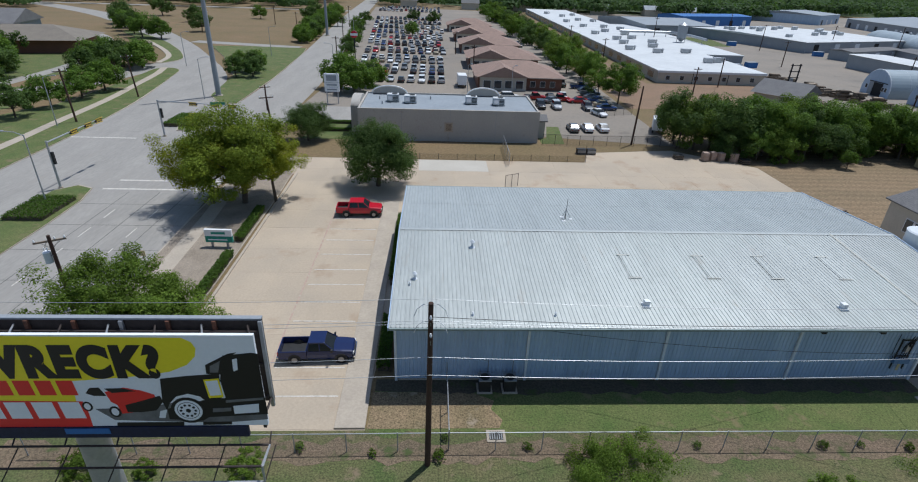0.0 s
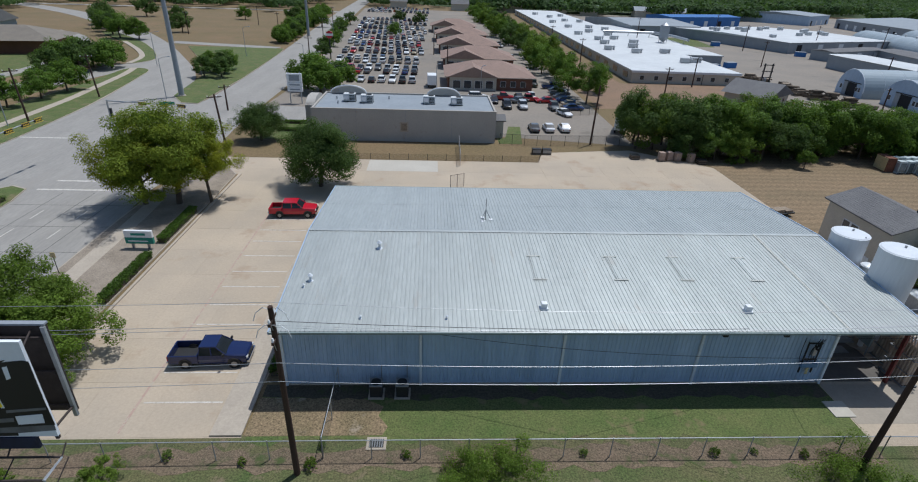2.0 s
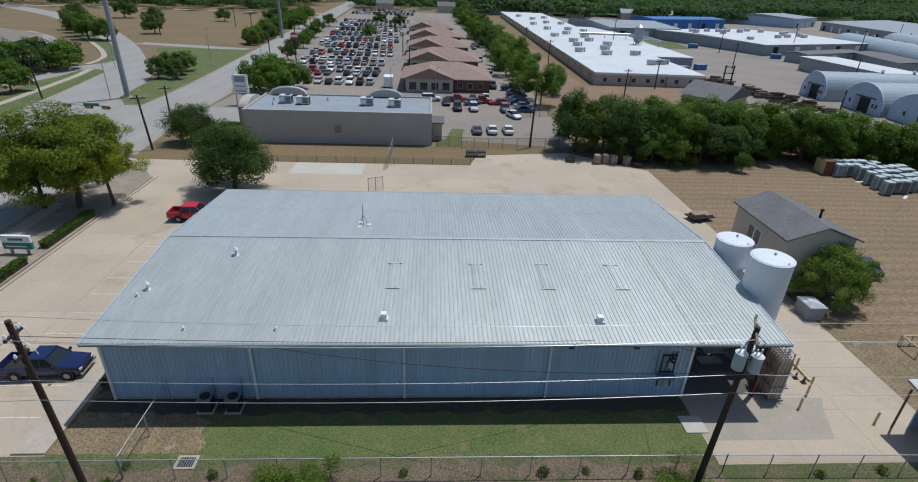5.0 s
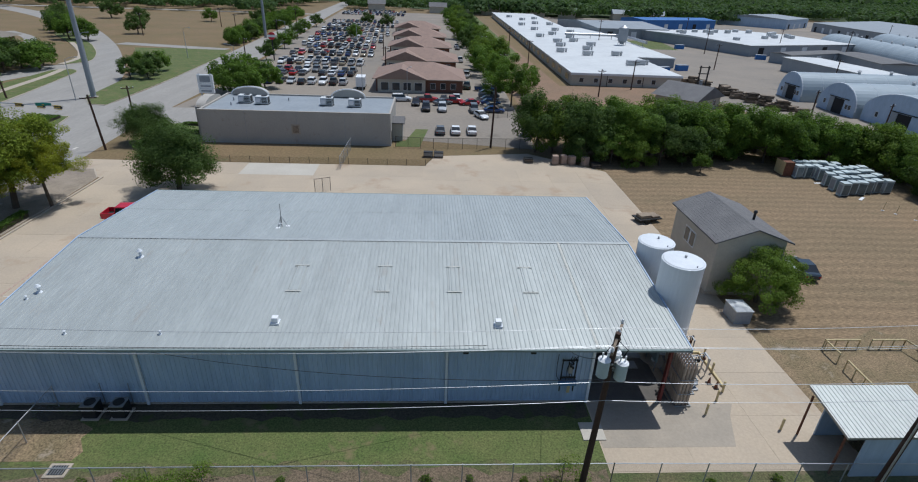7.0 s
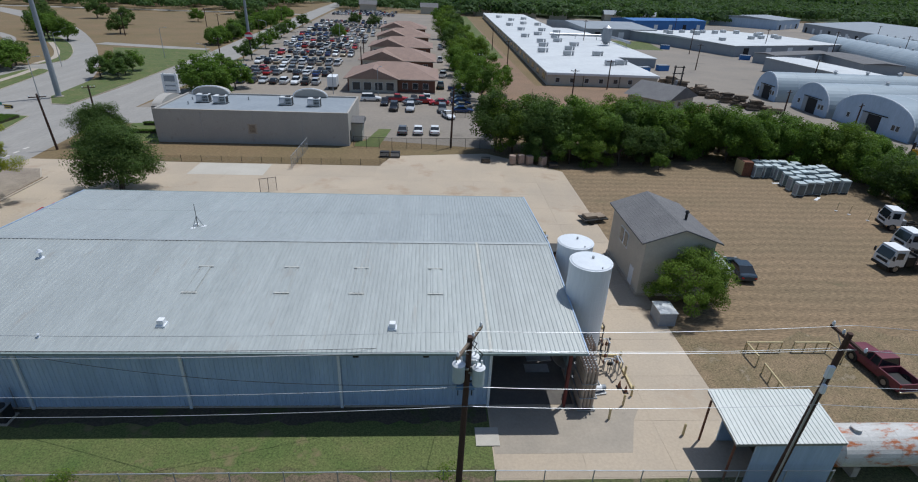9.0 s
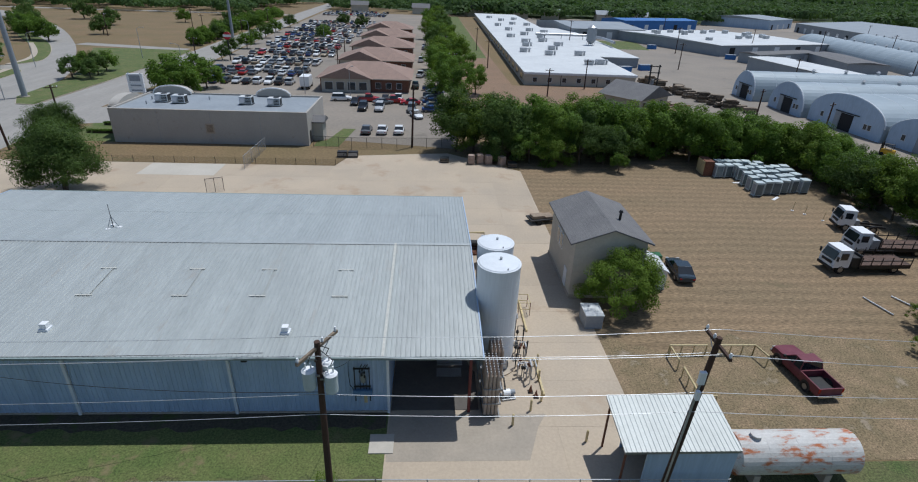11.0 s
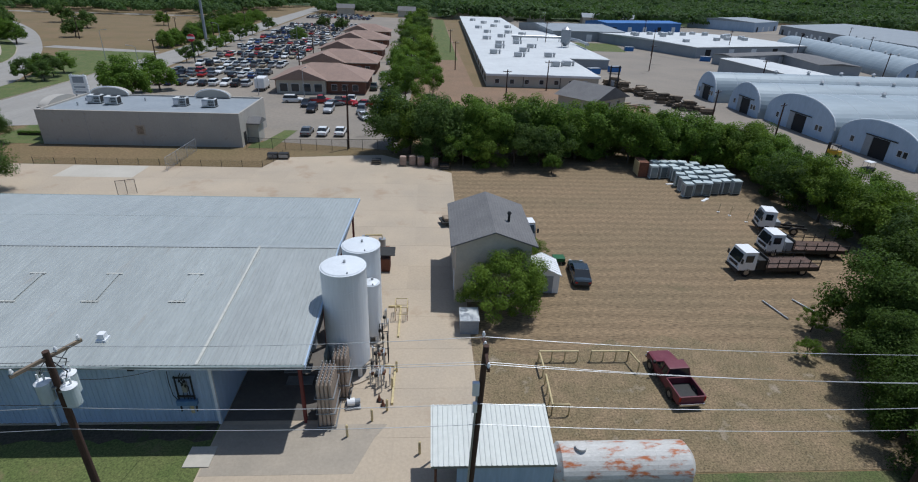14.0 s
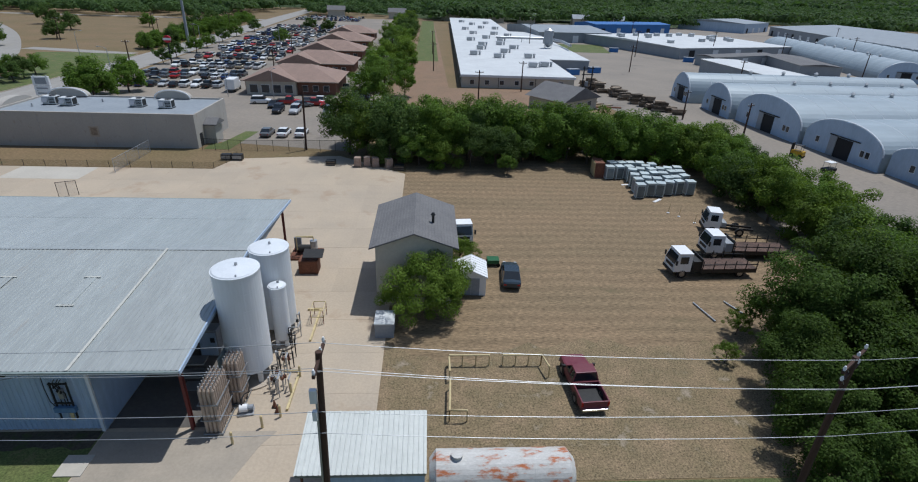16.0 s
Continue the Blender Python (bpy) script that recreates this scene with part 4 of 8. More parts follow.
# arched metal huts
def hut(name, x0, y0, y1, rise, length, roof, wall_h, label, door=True, rz=0.0, tail=0):
    w = (y1 - y0) / 2
    o = thing(name, label, "hut", "arched huts", at=(x0, (y0 + y1) / 2, 0), rz=rz)
    K = 20
    arc = [(w * math.cos(math.pi * k / K), wall_h + rise * math.sin(math.pi * k / K)) for k in range(K + 1)]
    shell = B()
    inner = [(u * 0.985, v - 0.12) for u, v in arc]
    extrude_profile(shell, [(w, 0)] + arc + [(-w, 0), (-w + 0.15, 0)] + inner[::-1] + [(w - 0.15, 0)], 0.25, length)
    part("roof_shell", shell, roof, o)
    ribs = B()
    for k in range(K):
        a, b = arc[k], arc[k + 1]
        cyl(ribs, (0.2, a[0], a[1]), (0.2, b[0], b[1]), 0.14, n=6)
    part("gable_rim", ribs, TRIM, o)
    for s in range(1, int(length / 6)):
        rb = B()
        for k in range(1, K - 1):
            cyl(rb, (s * 6, arc[k][0], arc[k][1]), (s * 6, arc[k + 1][0], arc[k + 1][1]), 0.05, n=4)
        part("roof_seam", rb, TRIM, o)
    g = B()
    dz, dw, dy = 3.5, 1.7, -0.8
    extrude_profile(g, [(w - 0.1, 0)] + [(u * 0.99, v - 0.05) for u, v in arc] + [(-w + 0.1, 0)], 0.0, 0.24)
    part("gable_wall", g, WALLM, o)
    part("doorway", bx(B(), -0.05, 0.02, dy - dw, dy + dw, 0, dz), DOOR, o, "open dark doorway")
    part("door_leaf", bx(B(), -0.16, -0.06, dy + dw, dy + dw * 1.9, 0.05, dz + 0.1), GREYW, o)
    part("door_track", bx(B(), -0.2, -0.04, dy - dw - 1.5, dy + dw * 2, dz + 0.12, dz + 0.3), DARK, o)
    for yy in (-w * 0.62, -w * 0.62 - 1.1, w * 0.55):
        fr = part("window", bx(B(), -0.06, 0.02, yy, yy + 0.9, 1.5, 2.7), TRIM, o)
        part("pane", bx(B(), -0.09, -0.05, yy + 0.08, yy + 0.82, 1.58, 2.62), GLASS, fr)
    for s in range(2, int(length / 9)):
        vt = part("roof_ventilator", cyl(B(), (s * 9, 0, wall_h + rise - 0.05), (s * 9, 0, wall_h + rise + 0.6), 0.35, n=10), GALV, o)
        part("vent_cap", cyl(B(), (s * 9, 0, wall_h + rise + 0.55), (s * 9, 0, wall_h + rise + 0.95), 0.6, 0.2, n=10), GALV, vt)
    return o


HUTROOF = mat("weathered_white_hut_roof", (0.345, 0.395, 0.42), (0.27, 0.315, 0.34), 0.5, 0.1, big=0.15, small=1.2, grain=0.08, stretch=(0.4, 2, 1))
hut("arched_hut", 125.9, 143.9, 154.5, 5.6, 62, HUTROOF, 1.4, "arched metal hut with a weathered white roof", rz=-1)
hut("arched_hut", 127.2, 125.6, 138.8, 5.6, 85, HUTROOF, 1.4, "arched metal hut with a weathered white roof", rz=0)
hut("arched_hut", 129.2, 104.3, 125.2, 4.7, 85, HUTROOF, 2.6, "wide arched metal hut with an open doorway", rz=3)
hut("arched_hut", 131.4, 86.8, 104.1, 3.9, 90, HUTROOF, 2.5, "wide arched metal hut with an open doorway", rz=5)
hut("arched_hut", 134.4, 66.0, 86.6, 2.6, 90, HUTROOF, 3.2, "wide low arched metal hut with an open doorway", rz=6)
hut("arched_hut", 224, 182, 198, 5.8, 116, HUTROOF, 1.2, "very long arched pale metal hut", rz=78)
hut("arched_hut", 258, 202, 218, 5.8, 112, HUTROOF, 1.2, "very long arched pale metal hut", rz=74)

# two-storey house in the field, shingle roof
ho = thing("house", "plain beige two-storey house with a grey shingle roof", "house")
HX0, HX1, HY0, HY1, HE, HR = 54.0, 60.5, 46.9, 55.9, 5.65, 6.9
part("wall", extrude_profile(B(), [(HX0, 0), (HX1, 0), (HX1, HE), ((HX0 + HX1) / 2, HR - 0.1), (HX0, HE)], HY0, HY1, "y"), BEIGE, ho)
hm = (HX0 + HX1) / 2
for s in (-1, 1):
    bm = B()
    extrude_profile(bm, [(hm, HR + 0.12), (hm, HR), (hm + s * 3.75, HE - 0.12), (hm + s * 3.75, HE + 0.02)], HY0 - 0.35, HY1 + 0.35, "y")
    rf = part("roof_slope", bm, SHINGLE, ho, "grey asphalt shingles")
    for k in range(14):
        f = (k + 0.5) / 14
        part("shingle_course", bx(B(), -0.02, 0.02, HY0 - 0.34, HY1 + 0.34, -0.012, 0.009, m=Matrix.Translation((hm + s * 3.75 * f, 0, HR + 0.12 - f * (HR + 0.10 - HE)))), SHINGLE, rf)
part("window", bx(B(), HX0 - 0.06, HX0 + 0.02, 51.0, 51.9, 3.0, 4.4), GLASS, ho)
part("window", bx(B(), HX0 - 0.06, HX0 + 0.02, 52.2, 53.1, 3.0, 4.4), GLASS, ho)
part("window_frame", bx(B(), HX0 - 0.04, HX0 + 0.01, 50.9, 53.2, 2.9, 4.5), TRIM, ho)
part("door", bx(B(), HX0 - 0.05, HX0 + 0.02, 48.4, 49.3, 0.05, 2.1), TRIM, ho)
part("foundation", bx(B(), HX0 - 0.08, HX1 + 0.08, HY0 - 0.08, HY1 + 0.08, 0, 0.3), KERB, ho)
part("roof_vent", cyl(cyl(B(), (hm + 1.6, 50.2, HE + 0.8), (hm + 1.6, 50.2, HE + 1.6), 0.12), (hm + 1.6, 50.2, HE + 1.55), (hm + 1.6, 50.2, HE + 1.75), 0.22, 0.12), DARK, ho)
part("roof_patch", bx(B(), -0.35, 0.35, -0.5, 0.5, 0, 0.03, m=pose(hm + 1.2, 49.2, HR - 0.45, 0, 28)), TRIM, ho)

# white garden shed beside the house
sh = thing("garden_shed", "small white metal garden shed with a ribbed roof", "shed", at=(62.4, 49.9, 0), rz=-3)
part("wall", extrude_profile(B(), [(-1.35, 0), (1.35, 0), (1.35, 1.9), (0, 2.5), (-1.35, 1.9)], -1.5, 1.5, "y"), WHITE, sh)
for s in (-1, 1):
    rf = part("roof_slope", extrude_profile(B(), [(0, 2.62), (0, 2.54), (s * 1.5, 1.86), (s * 1.5, 1.94)], -1.65, 1.65, "y"), WHITE, sh)
    for k in range(8):
        y = -1.6 + k * 0.457
        part("rib", extrude_profile(B(), [(0, 2.66), (0, 2.6), (s * 1.5, 1.92), (s * 1.5, 1.98)], y - 0.03, y + 0.03, "y"), WHITE, rf)
part("door", bx(B(), -0.75, 0.0, -1.55, -1.49, 0.05, 1.8), GREYW, sh)
part("door", bx(B(), 0.02, 0.77, -1.55, -1.49, 0.05, 1.8), GREYW, sh)

# house behind the tree belt
h2 = thing("house", "low house with a brown-grey shingle roof beyond the trees", "house", at=(90.5, 134, 0), rz=38)
part("wall", bx(B(), -6.2, 6.2, -5.2, 5.2, 0, 2.9), BEIGE, h2)
part("roof", extrude_profile(B(), [(-7, 2.85), (7, 2.85), (0, 5.6)], -6, 6, "y"), SHINGLE, h2)
for k in range(3):
    window_on(h2, -5 + k * 3.8, -3.6 + k * 3.8, 1.0, 2.2, -5.2)

# canopy shed by the fence
cs = thing("carport_shed", "open-sided metal shed with a pale ribbed roof", "carport")
sh_len = math.hypot(29.8 - 26.0, 3.95 - 3.39)
sh_ang = math.degrees(math.atan2(3.95 - 3.39, 3.8))
SHEDROOF = mat("pale_green_white_sheet", (0.58, 0.59, 0.545), (0.53, 0.54, 0.495), 0.5, big=0.4, small=2, grain=0.06, obvar=0.03)
spm = mesh_from("roof_panel", ribbed(6.57 / 8, sh_len, 3, 0.035, "y"), SHEDROOF)
for k in range(8):
    ob = part("roof_panel", spm, None, cs)
    ob.matrix_world = pose(51.83 + k * 6.57 / 8, 26.0, 3.39, sh_ang)
part("roof_frame", extrude_profile(B(), [(26.02, 3.2), (29.78, 3.76), (29.78, 3.93), (26.02, 3.37)], 51.86, 58.36), STEEL, cs)
part("front_wall", bx(B(), 53.2, 58.3, 26.15, 26.25, 0, 3.2), WALLM, cs)
part("side_wall", bx(B(), 58.2, 58.3, 26.26, 29.5, 0, 3.2), WALLM, cs)
part("back_wall", bx(B(), 53.2, 58.15, 29.4, 29.5, 0, 3.7), WALLM, cs)
for x, y in ((52.1, 26.4), (52.1, 29.5)):
    part("post", cyl(B(), (x, y, 0), (x, y, 3.3), 0.07), RUST, cs)

# lying rusty tank beside it
lt = thing("fuel_tank", "long white steel tank lying on saddles, streaked with rust", "tank", at=(0, 0, 0))
part("shell", cyl(B(), (58.9, 27.4, 1.75), (66.0, 27.4, 1.75), 1.25, n=32), RUSTY, lt, smooth=False)
for x, s in ((66.0, 1), (58.9, -1)):
    part("end_cap", cyl(B(), (x, 27.4, 1.75), (x + s * 0.35, 27.4, 1.75), 1.25, 0.8, n=32), RUSTY, lt)
for x in (60.3, 64.6):
    part("saddle", bx(B(), x - 0.2, x + 0.2, 26.5, 28.3, 0, 0.75), KERB, lt)
part("hatch", cyl(cyl(B(), (60.0, 27.4, 2.95), (60.0, 27.4, 3.15), 0.28), (60.0, 27.4, 3.15), (60.0, 27.4, 3.2), 0.33), RUSTY, lt)
for x in (60.5, 62.3, 64.1):
    part("weld_band", cyl(B(), (x - 0.02, 27.4, 1.75), (x + 0.02, 27.4, 1.75), 1.258, n=32), RUSTY, lt)


# ---- process tanks beside the warehouse ----
def tank(x, y, r, z0, z1, label, legs=4):
    o = thing("storage_tank", label, "storage tank", "upright tanks", at=(x, y, 0))
    part("shell", cyl(B(), (0, 0, z0), (0, 0, z1), r, n=48), TANKW, o)
    bm = B()
    cyl(bm, (0, 0, z1), (0, 0, z1 + 0.1), r * 1.0, r * 0.93, n=48)
    cyl(bm, (0, 0, z1 + 0.1), (0, 0, z1 + 0.28), r * 0.93, 0.1, n=48)
    part("lid", bm, TANKW, o)
    part("rim", cyl(B(), (0, 0, z1 - 0.08), (0, 0, z1 + 0.03), r + 0.03, n=48), TANKW, o)
    part("lid_vent", cyl(cyl(B(), (0.1, 0, z1 + 0.25), (0.1, 0, z1 + 0.45), 0.09), (r * 0.3, -r * 0.8, z1 + 0.05), (r * 0.3, -r * 0.8, z1 + 0.22), 0.05), GALV, o)
    part("base_ring", cyl(B(), (0, 0, z0 - 0.25), (0, 0, z0), r * 0.75, r, n=48), GREYW, o)
    for k in range(legs):
        a = 2 * math.pi * (k + 0.5) / legs
        part("leg", bx(B(), -0.14, 0.14, -0.14, 0.14, 0, z0, m=Matrix.Translation((r * 0.8 * math.cos(a), r * 0.8 * math.sin(a), 0))), WHITE, o)
    part("pad", cyl(B(), (0, 0, -0.02), (0, 0, 0.12), r + 0.35, n=32), KERB, o)
    for k in range(5):
        part("seam", cyl(B(), (0, 0, z0 + (k + 1) * (z1 - z0) / 6 - 0.012), (0, 0, z0 + (k + 1) * (z1 - z0) / 6 + 0.012), r + 0.006, n=48), TANKW, o)
    return o


tank(46.0, 37.75, 1.5, 1.1, 8.55, "tall white cylindrical gas storage tank")
tank(46.45, 43.4, 1.45, 0.8, 7.3, "white cylindrical gas storage tank")
tank(47.35, 41.3, 0.62, 0.7, 5.2, "slim white cylindrical gas tank")
# pipework and valves at their feet
pw = thing("pipework", "tangle of pipes and valves at the foot of the tanks", "pipework")
rng = random.Random(7)
for k in range(16):
    x, y = 47.7 + rng.random() * 0.9, 35.6 + rng.random() * 8.5
    h = 0.5 + rng.random() * 1.3
    x2, y2 = x + rng.uniform(-0.4, 0.7), y + rng.uniform(-1.0, 1.0)
    part("pipe", tube(B(), [(x, y, 0.0), (x, y, h), (x2, y, h), (x2, y2, h), (x2, y2, 0.05)], 0.035), GALV if k % 3 else DARK, pw)
    part("valve", cyl(B(), (x, y, h * 0.6), (x, y, h * 0.6 + 0.2), 0.12, n=8), DARK if k % 2 else RUST, pw)
rk = thing("pipe_rack", "yellow steel pipe guard beside the tanks", "guard rail")
for y0, y1 in ((34.0, 38.0), (41.5, 46.0)):
    part("rail", bx(B(), 49.2, 49.36, y0, y1, 0, 0.2, 0.03), YELLOW, rk)
    part("rail", bx(B(), 48.2, 49.19, y1 - 0.16, y1, 0, 0.2, 0.03), YELLOW, rk)
cage = thing("valve_cage", "small rusty wire cage round valves", "cage", at=(49.4, 44.6, 0))
for x, y in ((-0.5, -0.7), (0.5, -0.7), (-0.5, 0.7), (0.5, 0.7)):
    part("post", cyl(B(), (x, y, 0), (x, y, 1.3), 0.03), RUST, cage)
for z in (0.65, 1.3):
    part("rail", tube(B(), [(-0.5, -0.7, z), (0.5, -0.7, z), (0.5, 0.7, z), (-0.5, 0.7, z), (-0.5, -0.7, z)], 0.025), YELLOW, cage)
for x, y in ((46.7, 31.3), (48.1, 32.6), (49.0, 33.5), (49.2, 35.6), (49.4, 37.4), (51.2, 29.9)):
    b = solo("bollard", cyl(cyl(B(), (x, y, 0), (x, y, 0.95), 0.08), (x, y, 0.95), (x, y, 1.0), 0.08, 0.03), YELLOW, "yellow steel bollard on the concrete", "bollard", "bollards")
for x, y in ((48.7, 33.9), (48.4, 34.4)):
    c = thing("traffic_cone", "small dark orange cone", "traffic cone", at=(x, y, 0.02))
    part("base", bx(B(), -0.18, 0.18, -0.18, 0.18, 0, 0.05), DARK, c)
    part("cone", cyl(B(), (0, 0, 0.05), (0, 0, 0.6), 0.14, 0.03), RUST, c)
pu = thing("transfer_pump", "small white transfer pump on a skid beside the tank", "pump", at=(46.7, 33.9, 0.02), rz=10)
part("skid", bx(B(), -0.5, 0.5, -0.35, 0.35, 0, 0.14, 0.02), GALV, pu)
part("pump_body", cyl(B(), (-0.35, 0, 0.42), (0.15, 0, 0.42), 0.26, n=14), WHITE, pu)
part("motor", cyl(B(), (0.15, 0, 0.42), (0.5, 0, 0.42), 0.19, n=12), GREYW, pu)
part("hose", tube(B(), [(-0.2, 0, 0.66), (-0.2, 0.2, 0.95), (-0.1, 0.7, 0.95), (0.1, 1.3, 0.6), (0.0, 1.9, 0.5)], 0.05), DARK, pu)
lt2 = thing("control_panel", "pale green steel control panel beside the tall tank", "control panel", at=(44.75, 36.6, 0))
part("panel", bx(B(), -0.08, 0.08, -0.9, 0.9, 0.9, 2.9, 0.02), EAVEM, lt2)
for yy in (-0.8, 0.8):
    part("leg", cyl(B(), (0, yy, 0), (0, yy, 0.95), 0.05), STEEL, lt2)
# banks of tall tan gas cylinders
CYLTAN = mat("tan_cylinder_paint", (0.44, 0.345, 0.265), (0.37, 0.29, 0.23), 0.5, grain=0.08, obvar=0.08)
cyl_me = mesh_from("cylinder", cyl(cyl(B(), (0, 0, 0.15), (0, 0, 3.35), 0.115, n=10), (0, 0, 3.35), (0, 0, 3.52), 0.115, 0.04, n=10), CYLTAN)
cap_me = mesh_from("valve", cyl(B(), (0, 0, 3.5), (0, 0, 3.7), 0.045, n=8), GALV)
for bxx, byy, nx, ny in ((44.95, 32.2, 4, 8), (45.5, 34.75, 4, 5)):
    bk = thing("cylinder_bank", "bank of tall tan gas cylinders in a steel frame", "gas cylinders", "cylinder banks", at=(bxx, byy, 0))
    for i in range(nx):
        for j in range(ny):
            o = part("cylinder", cyl_me, None, bk)
            o.location = (i * 0.245, j * 0.265, 0)
            o = part("valve", cap_me, None, o)
    w, d = (nx - 1) * 0.245, (ny - 1) * 0.265
    for z in (0.12, 1.2, 2.4):
        part("frame_rail", tube(B(), [(-0.2, -0.2, z), (w + 0.2, -0.2, z), (w + 0.2, d + 0.2, z), (-0.2, d + 0.2, z), (-0.2, -0.2, z)], 0.035), STEEL, bk)
skid = thing("pump_skid", "steel pump skid with pipes beside the loading bay", "pump", at=(46.0, 56.2, 0))
part("base", bx(B(), -1.5, 1.5, -1.2, 1.2, 0, 0.25), RUST, skid)
part("motor", cyl(B(), (-0.8, 0, 0.8), (0.6, 0, 0.8), 0.4, n=14), DARK, skid)
part("tank", cyl(B(), (0.9, -0.4, 0.25), (0.9, -0.4, 1.9), 0.35, n=14), GALV, skid)
part("panel", bx(B(), -1.3, -0.6, 0.6, 0.9, 0.25, 1.7, 0.02), GREYW, skid)
part("pipe", tube(B(), [(0.9, -0.4, 1.9), (0.9, -0.4, 2.3), (-0.8, -0.4, 2.3), (-0.8, -0.4, 0.8)], 0.06), YELLOW, skid)
dump = thing("steel_bin", "open dark red steel bin with a tilted lid", "bin", at=(47.0, 52.9, 0))
part("body", bx(B(), -0.9, 0.9, -0.7, 0.7, 0.05, 1.4, 0.03), RUST, dump)
part("lid", bx(B(), -0.95, 0.95, 0, 1.3, -0.03, 0.03, m=pose(0.45, -0.6, 1.75, 14)), DARK, dump)

# small items against the front wall
for x in (5.9, 7.7):
    ac = thing("condenser_unit", "dark outdoor air conditioner condenser against the wall", "air conditioner", "condenser units", at=(x, 31.6, 0))
    part("pad", bx(B(), -0.55, 0.55, -0.55, 0.55, 0, 0.1), KERB, ac)
    part("casing", bx(B(), -0.42, 0.42, -0.42, 0.42, 0.1, 1.05, 0.04), DARK, ac)
    part("top_rim", bx(B(), -0.45, 0.45, -0.45, 0.45, 1.05, 1.12, 0.02), STEEL, ac)
    part("fan_guard", cyl(B(), (0, 0, 1.1), (0, 0, 1.16), 0.34, n=16), DARK, ac)
    part("conduit", cyl(B(), (0.3, 0.85, 0.1), (0.3, 0.85, 1.9), 0.03), STEEL, ac)
el = thing("electric_panel", "grey meter boxes and conduits on the metal wall", "electrical panel", at=(37.0, 32.42, 0))
for x in (-0.75, 0.75):
    part("frame_post", bx(B(), x - 0.05, x + 0.05, -0.14, -0.04, 1.0, 4.4), DARK, el)
for z in (2.5, 4.3):
    part("frame_bar", bx(B(), -0.85, 0.85, -0.16, -0.06, z - 0.05, z + 0.05), DARK, el)
part("cable_tray", bx(B(), -0.95, 1.0, -0.3, -0.02, 1.75, 2.2, 0.02), BLUEGREY, el, "blue-grey metal trough")
part("meter_box", bx(B(), -0.1, 0.35, -0.24, -0.05, 3.0, 3.9, 0.02), STEEL, el)
for k, (x, z) in enumerate(((-0.15, 4.1), (0.1, 4.25), (0.3, 4.05), (0.05, 3.75), (0.32, 3.6))):
    part("insulator", cyl(cyl(B(), (x, -0.3, z), (x, -0.3, z + 0.22), 0.06, n=8), (x, -0.3, z + 0.08), (x, -0.3, z + 0.12), 0.1, n=8), DARK, el)
for x in (-0.2, 0.15, 0.4):
    part("conduit", tube(B(), [(x, -0.1, 2.2), (x, -0.1, 3.4), (x * 0.6, -0.2, 3.9), (x * 0.8, -0.34, 4.5), (x + 0.3, -0.3, 4.9)], 0.035), DARK, el)
part("conduit", tube(B(), [(-0.7, -0.1, 1.9), (-1.25, -0.08, 2.6), (-1.35, -0.08, 3.8), (-1.3, -0.08, 4.9)], 0.03), DARK, el)
part("warning_sign", bx(B(), 0.1, 0.45, -0.08, -0.04, 0.75, 1.5, 0.02), YELLOW, el)
el.scale = (0.62, 1, 0.8)
el.location.z = 0.45
for x in (30.0, 34.4):
    fl = thing("wall_floodlight", "small dark floodlight under the eave", "floodlight", "wall floodlights", at=(x, 32.45, 4.85))
    part("bracket", bx(B(), -0.04, 0.04, -0.25, 0.1, 0.0, 0.06), DARK, fl)
    part("lamp_head", bx(B(), -0.18, 0.18, -0.5, -0.2, -0.18, 0.08, 0.03), DARK, fl)
acb = thing("utility_box", "weathered grey metal utility box beside the driveway", "utility box", at=(55.0, 42.9, 0))
part("body", bx(B(), -0.75, 0.75, -0.95, 0.95, 0, 1.25, 0.04), GREYW, acb)
part("lid", bx(B(), -0.8, 0.8, -1.0, 1.0, 1.25, 1.35, 0.03), ROOFW, acb, "pale speckled lid")


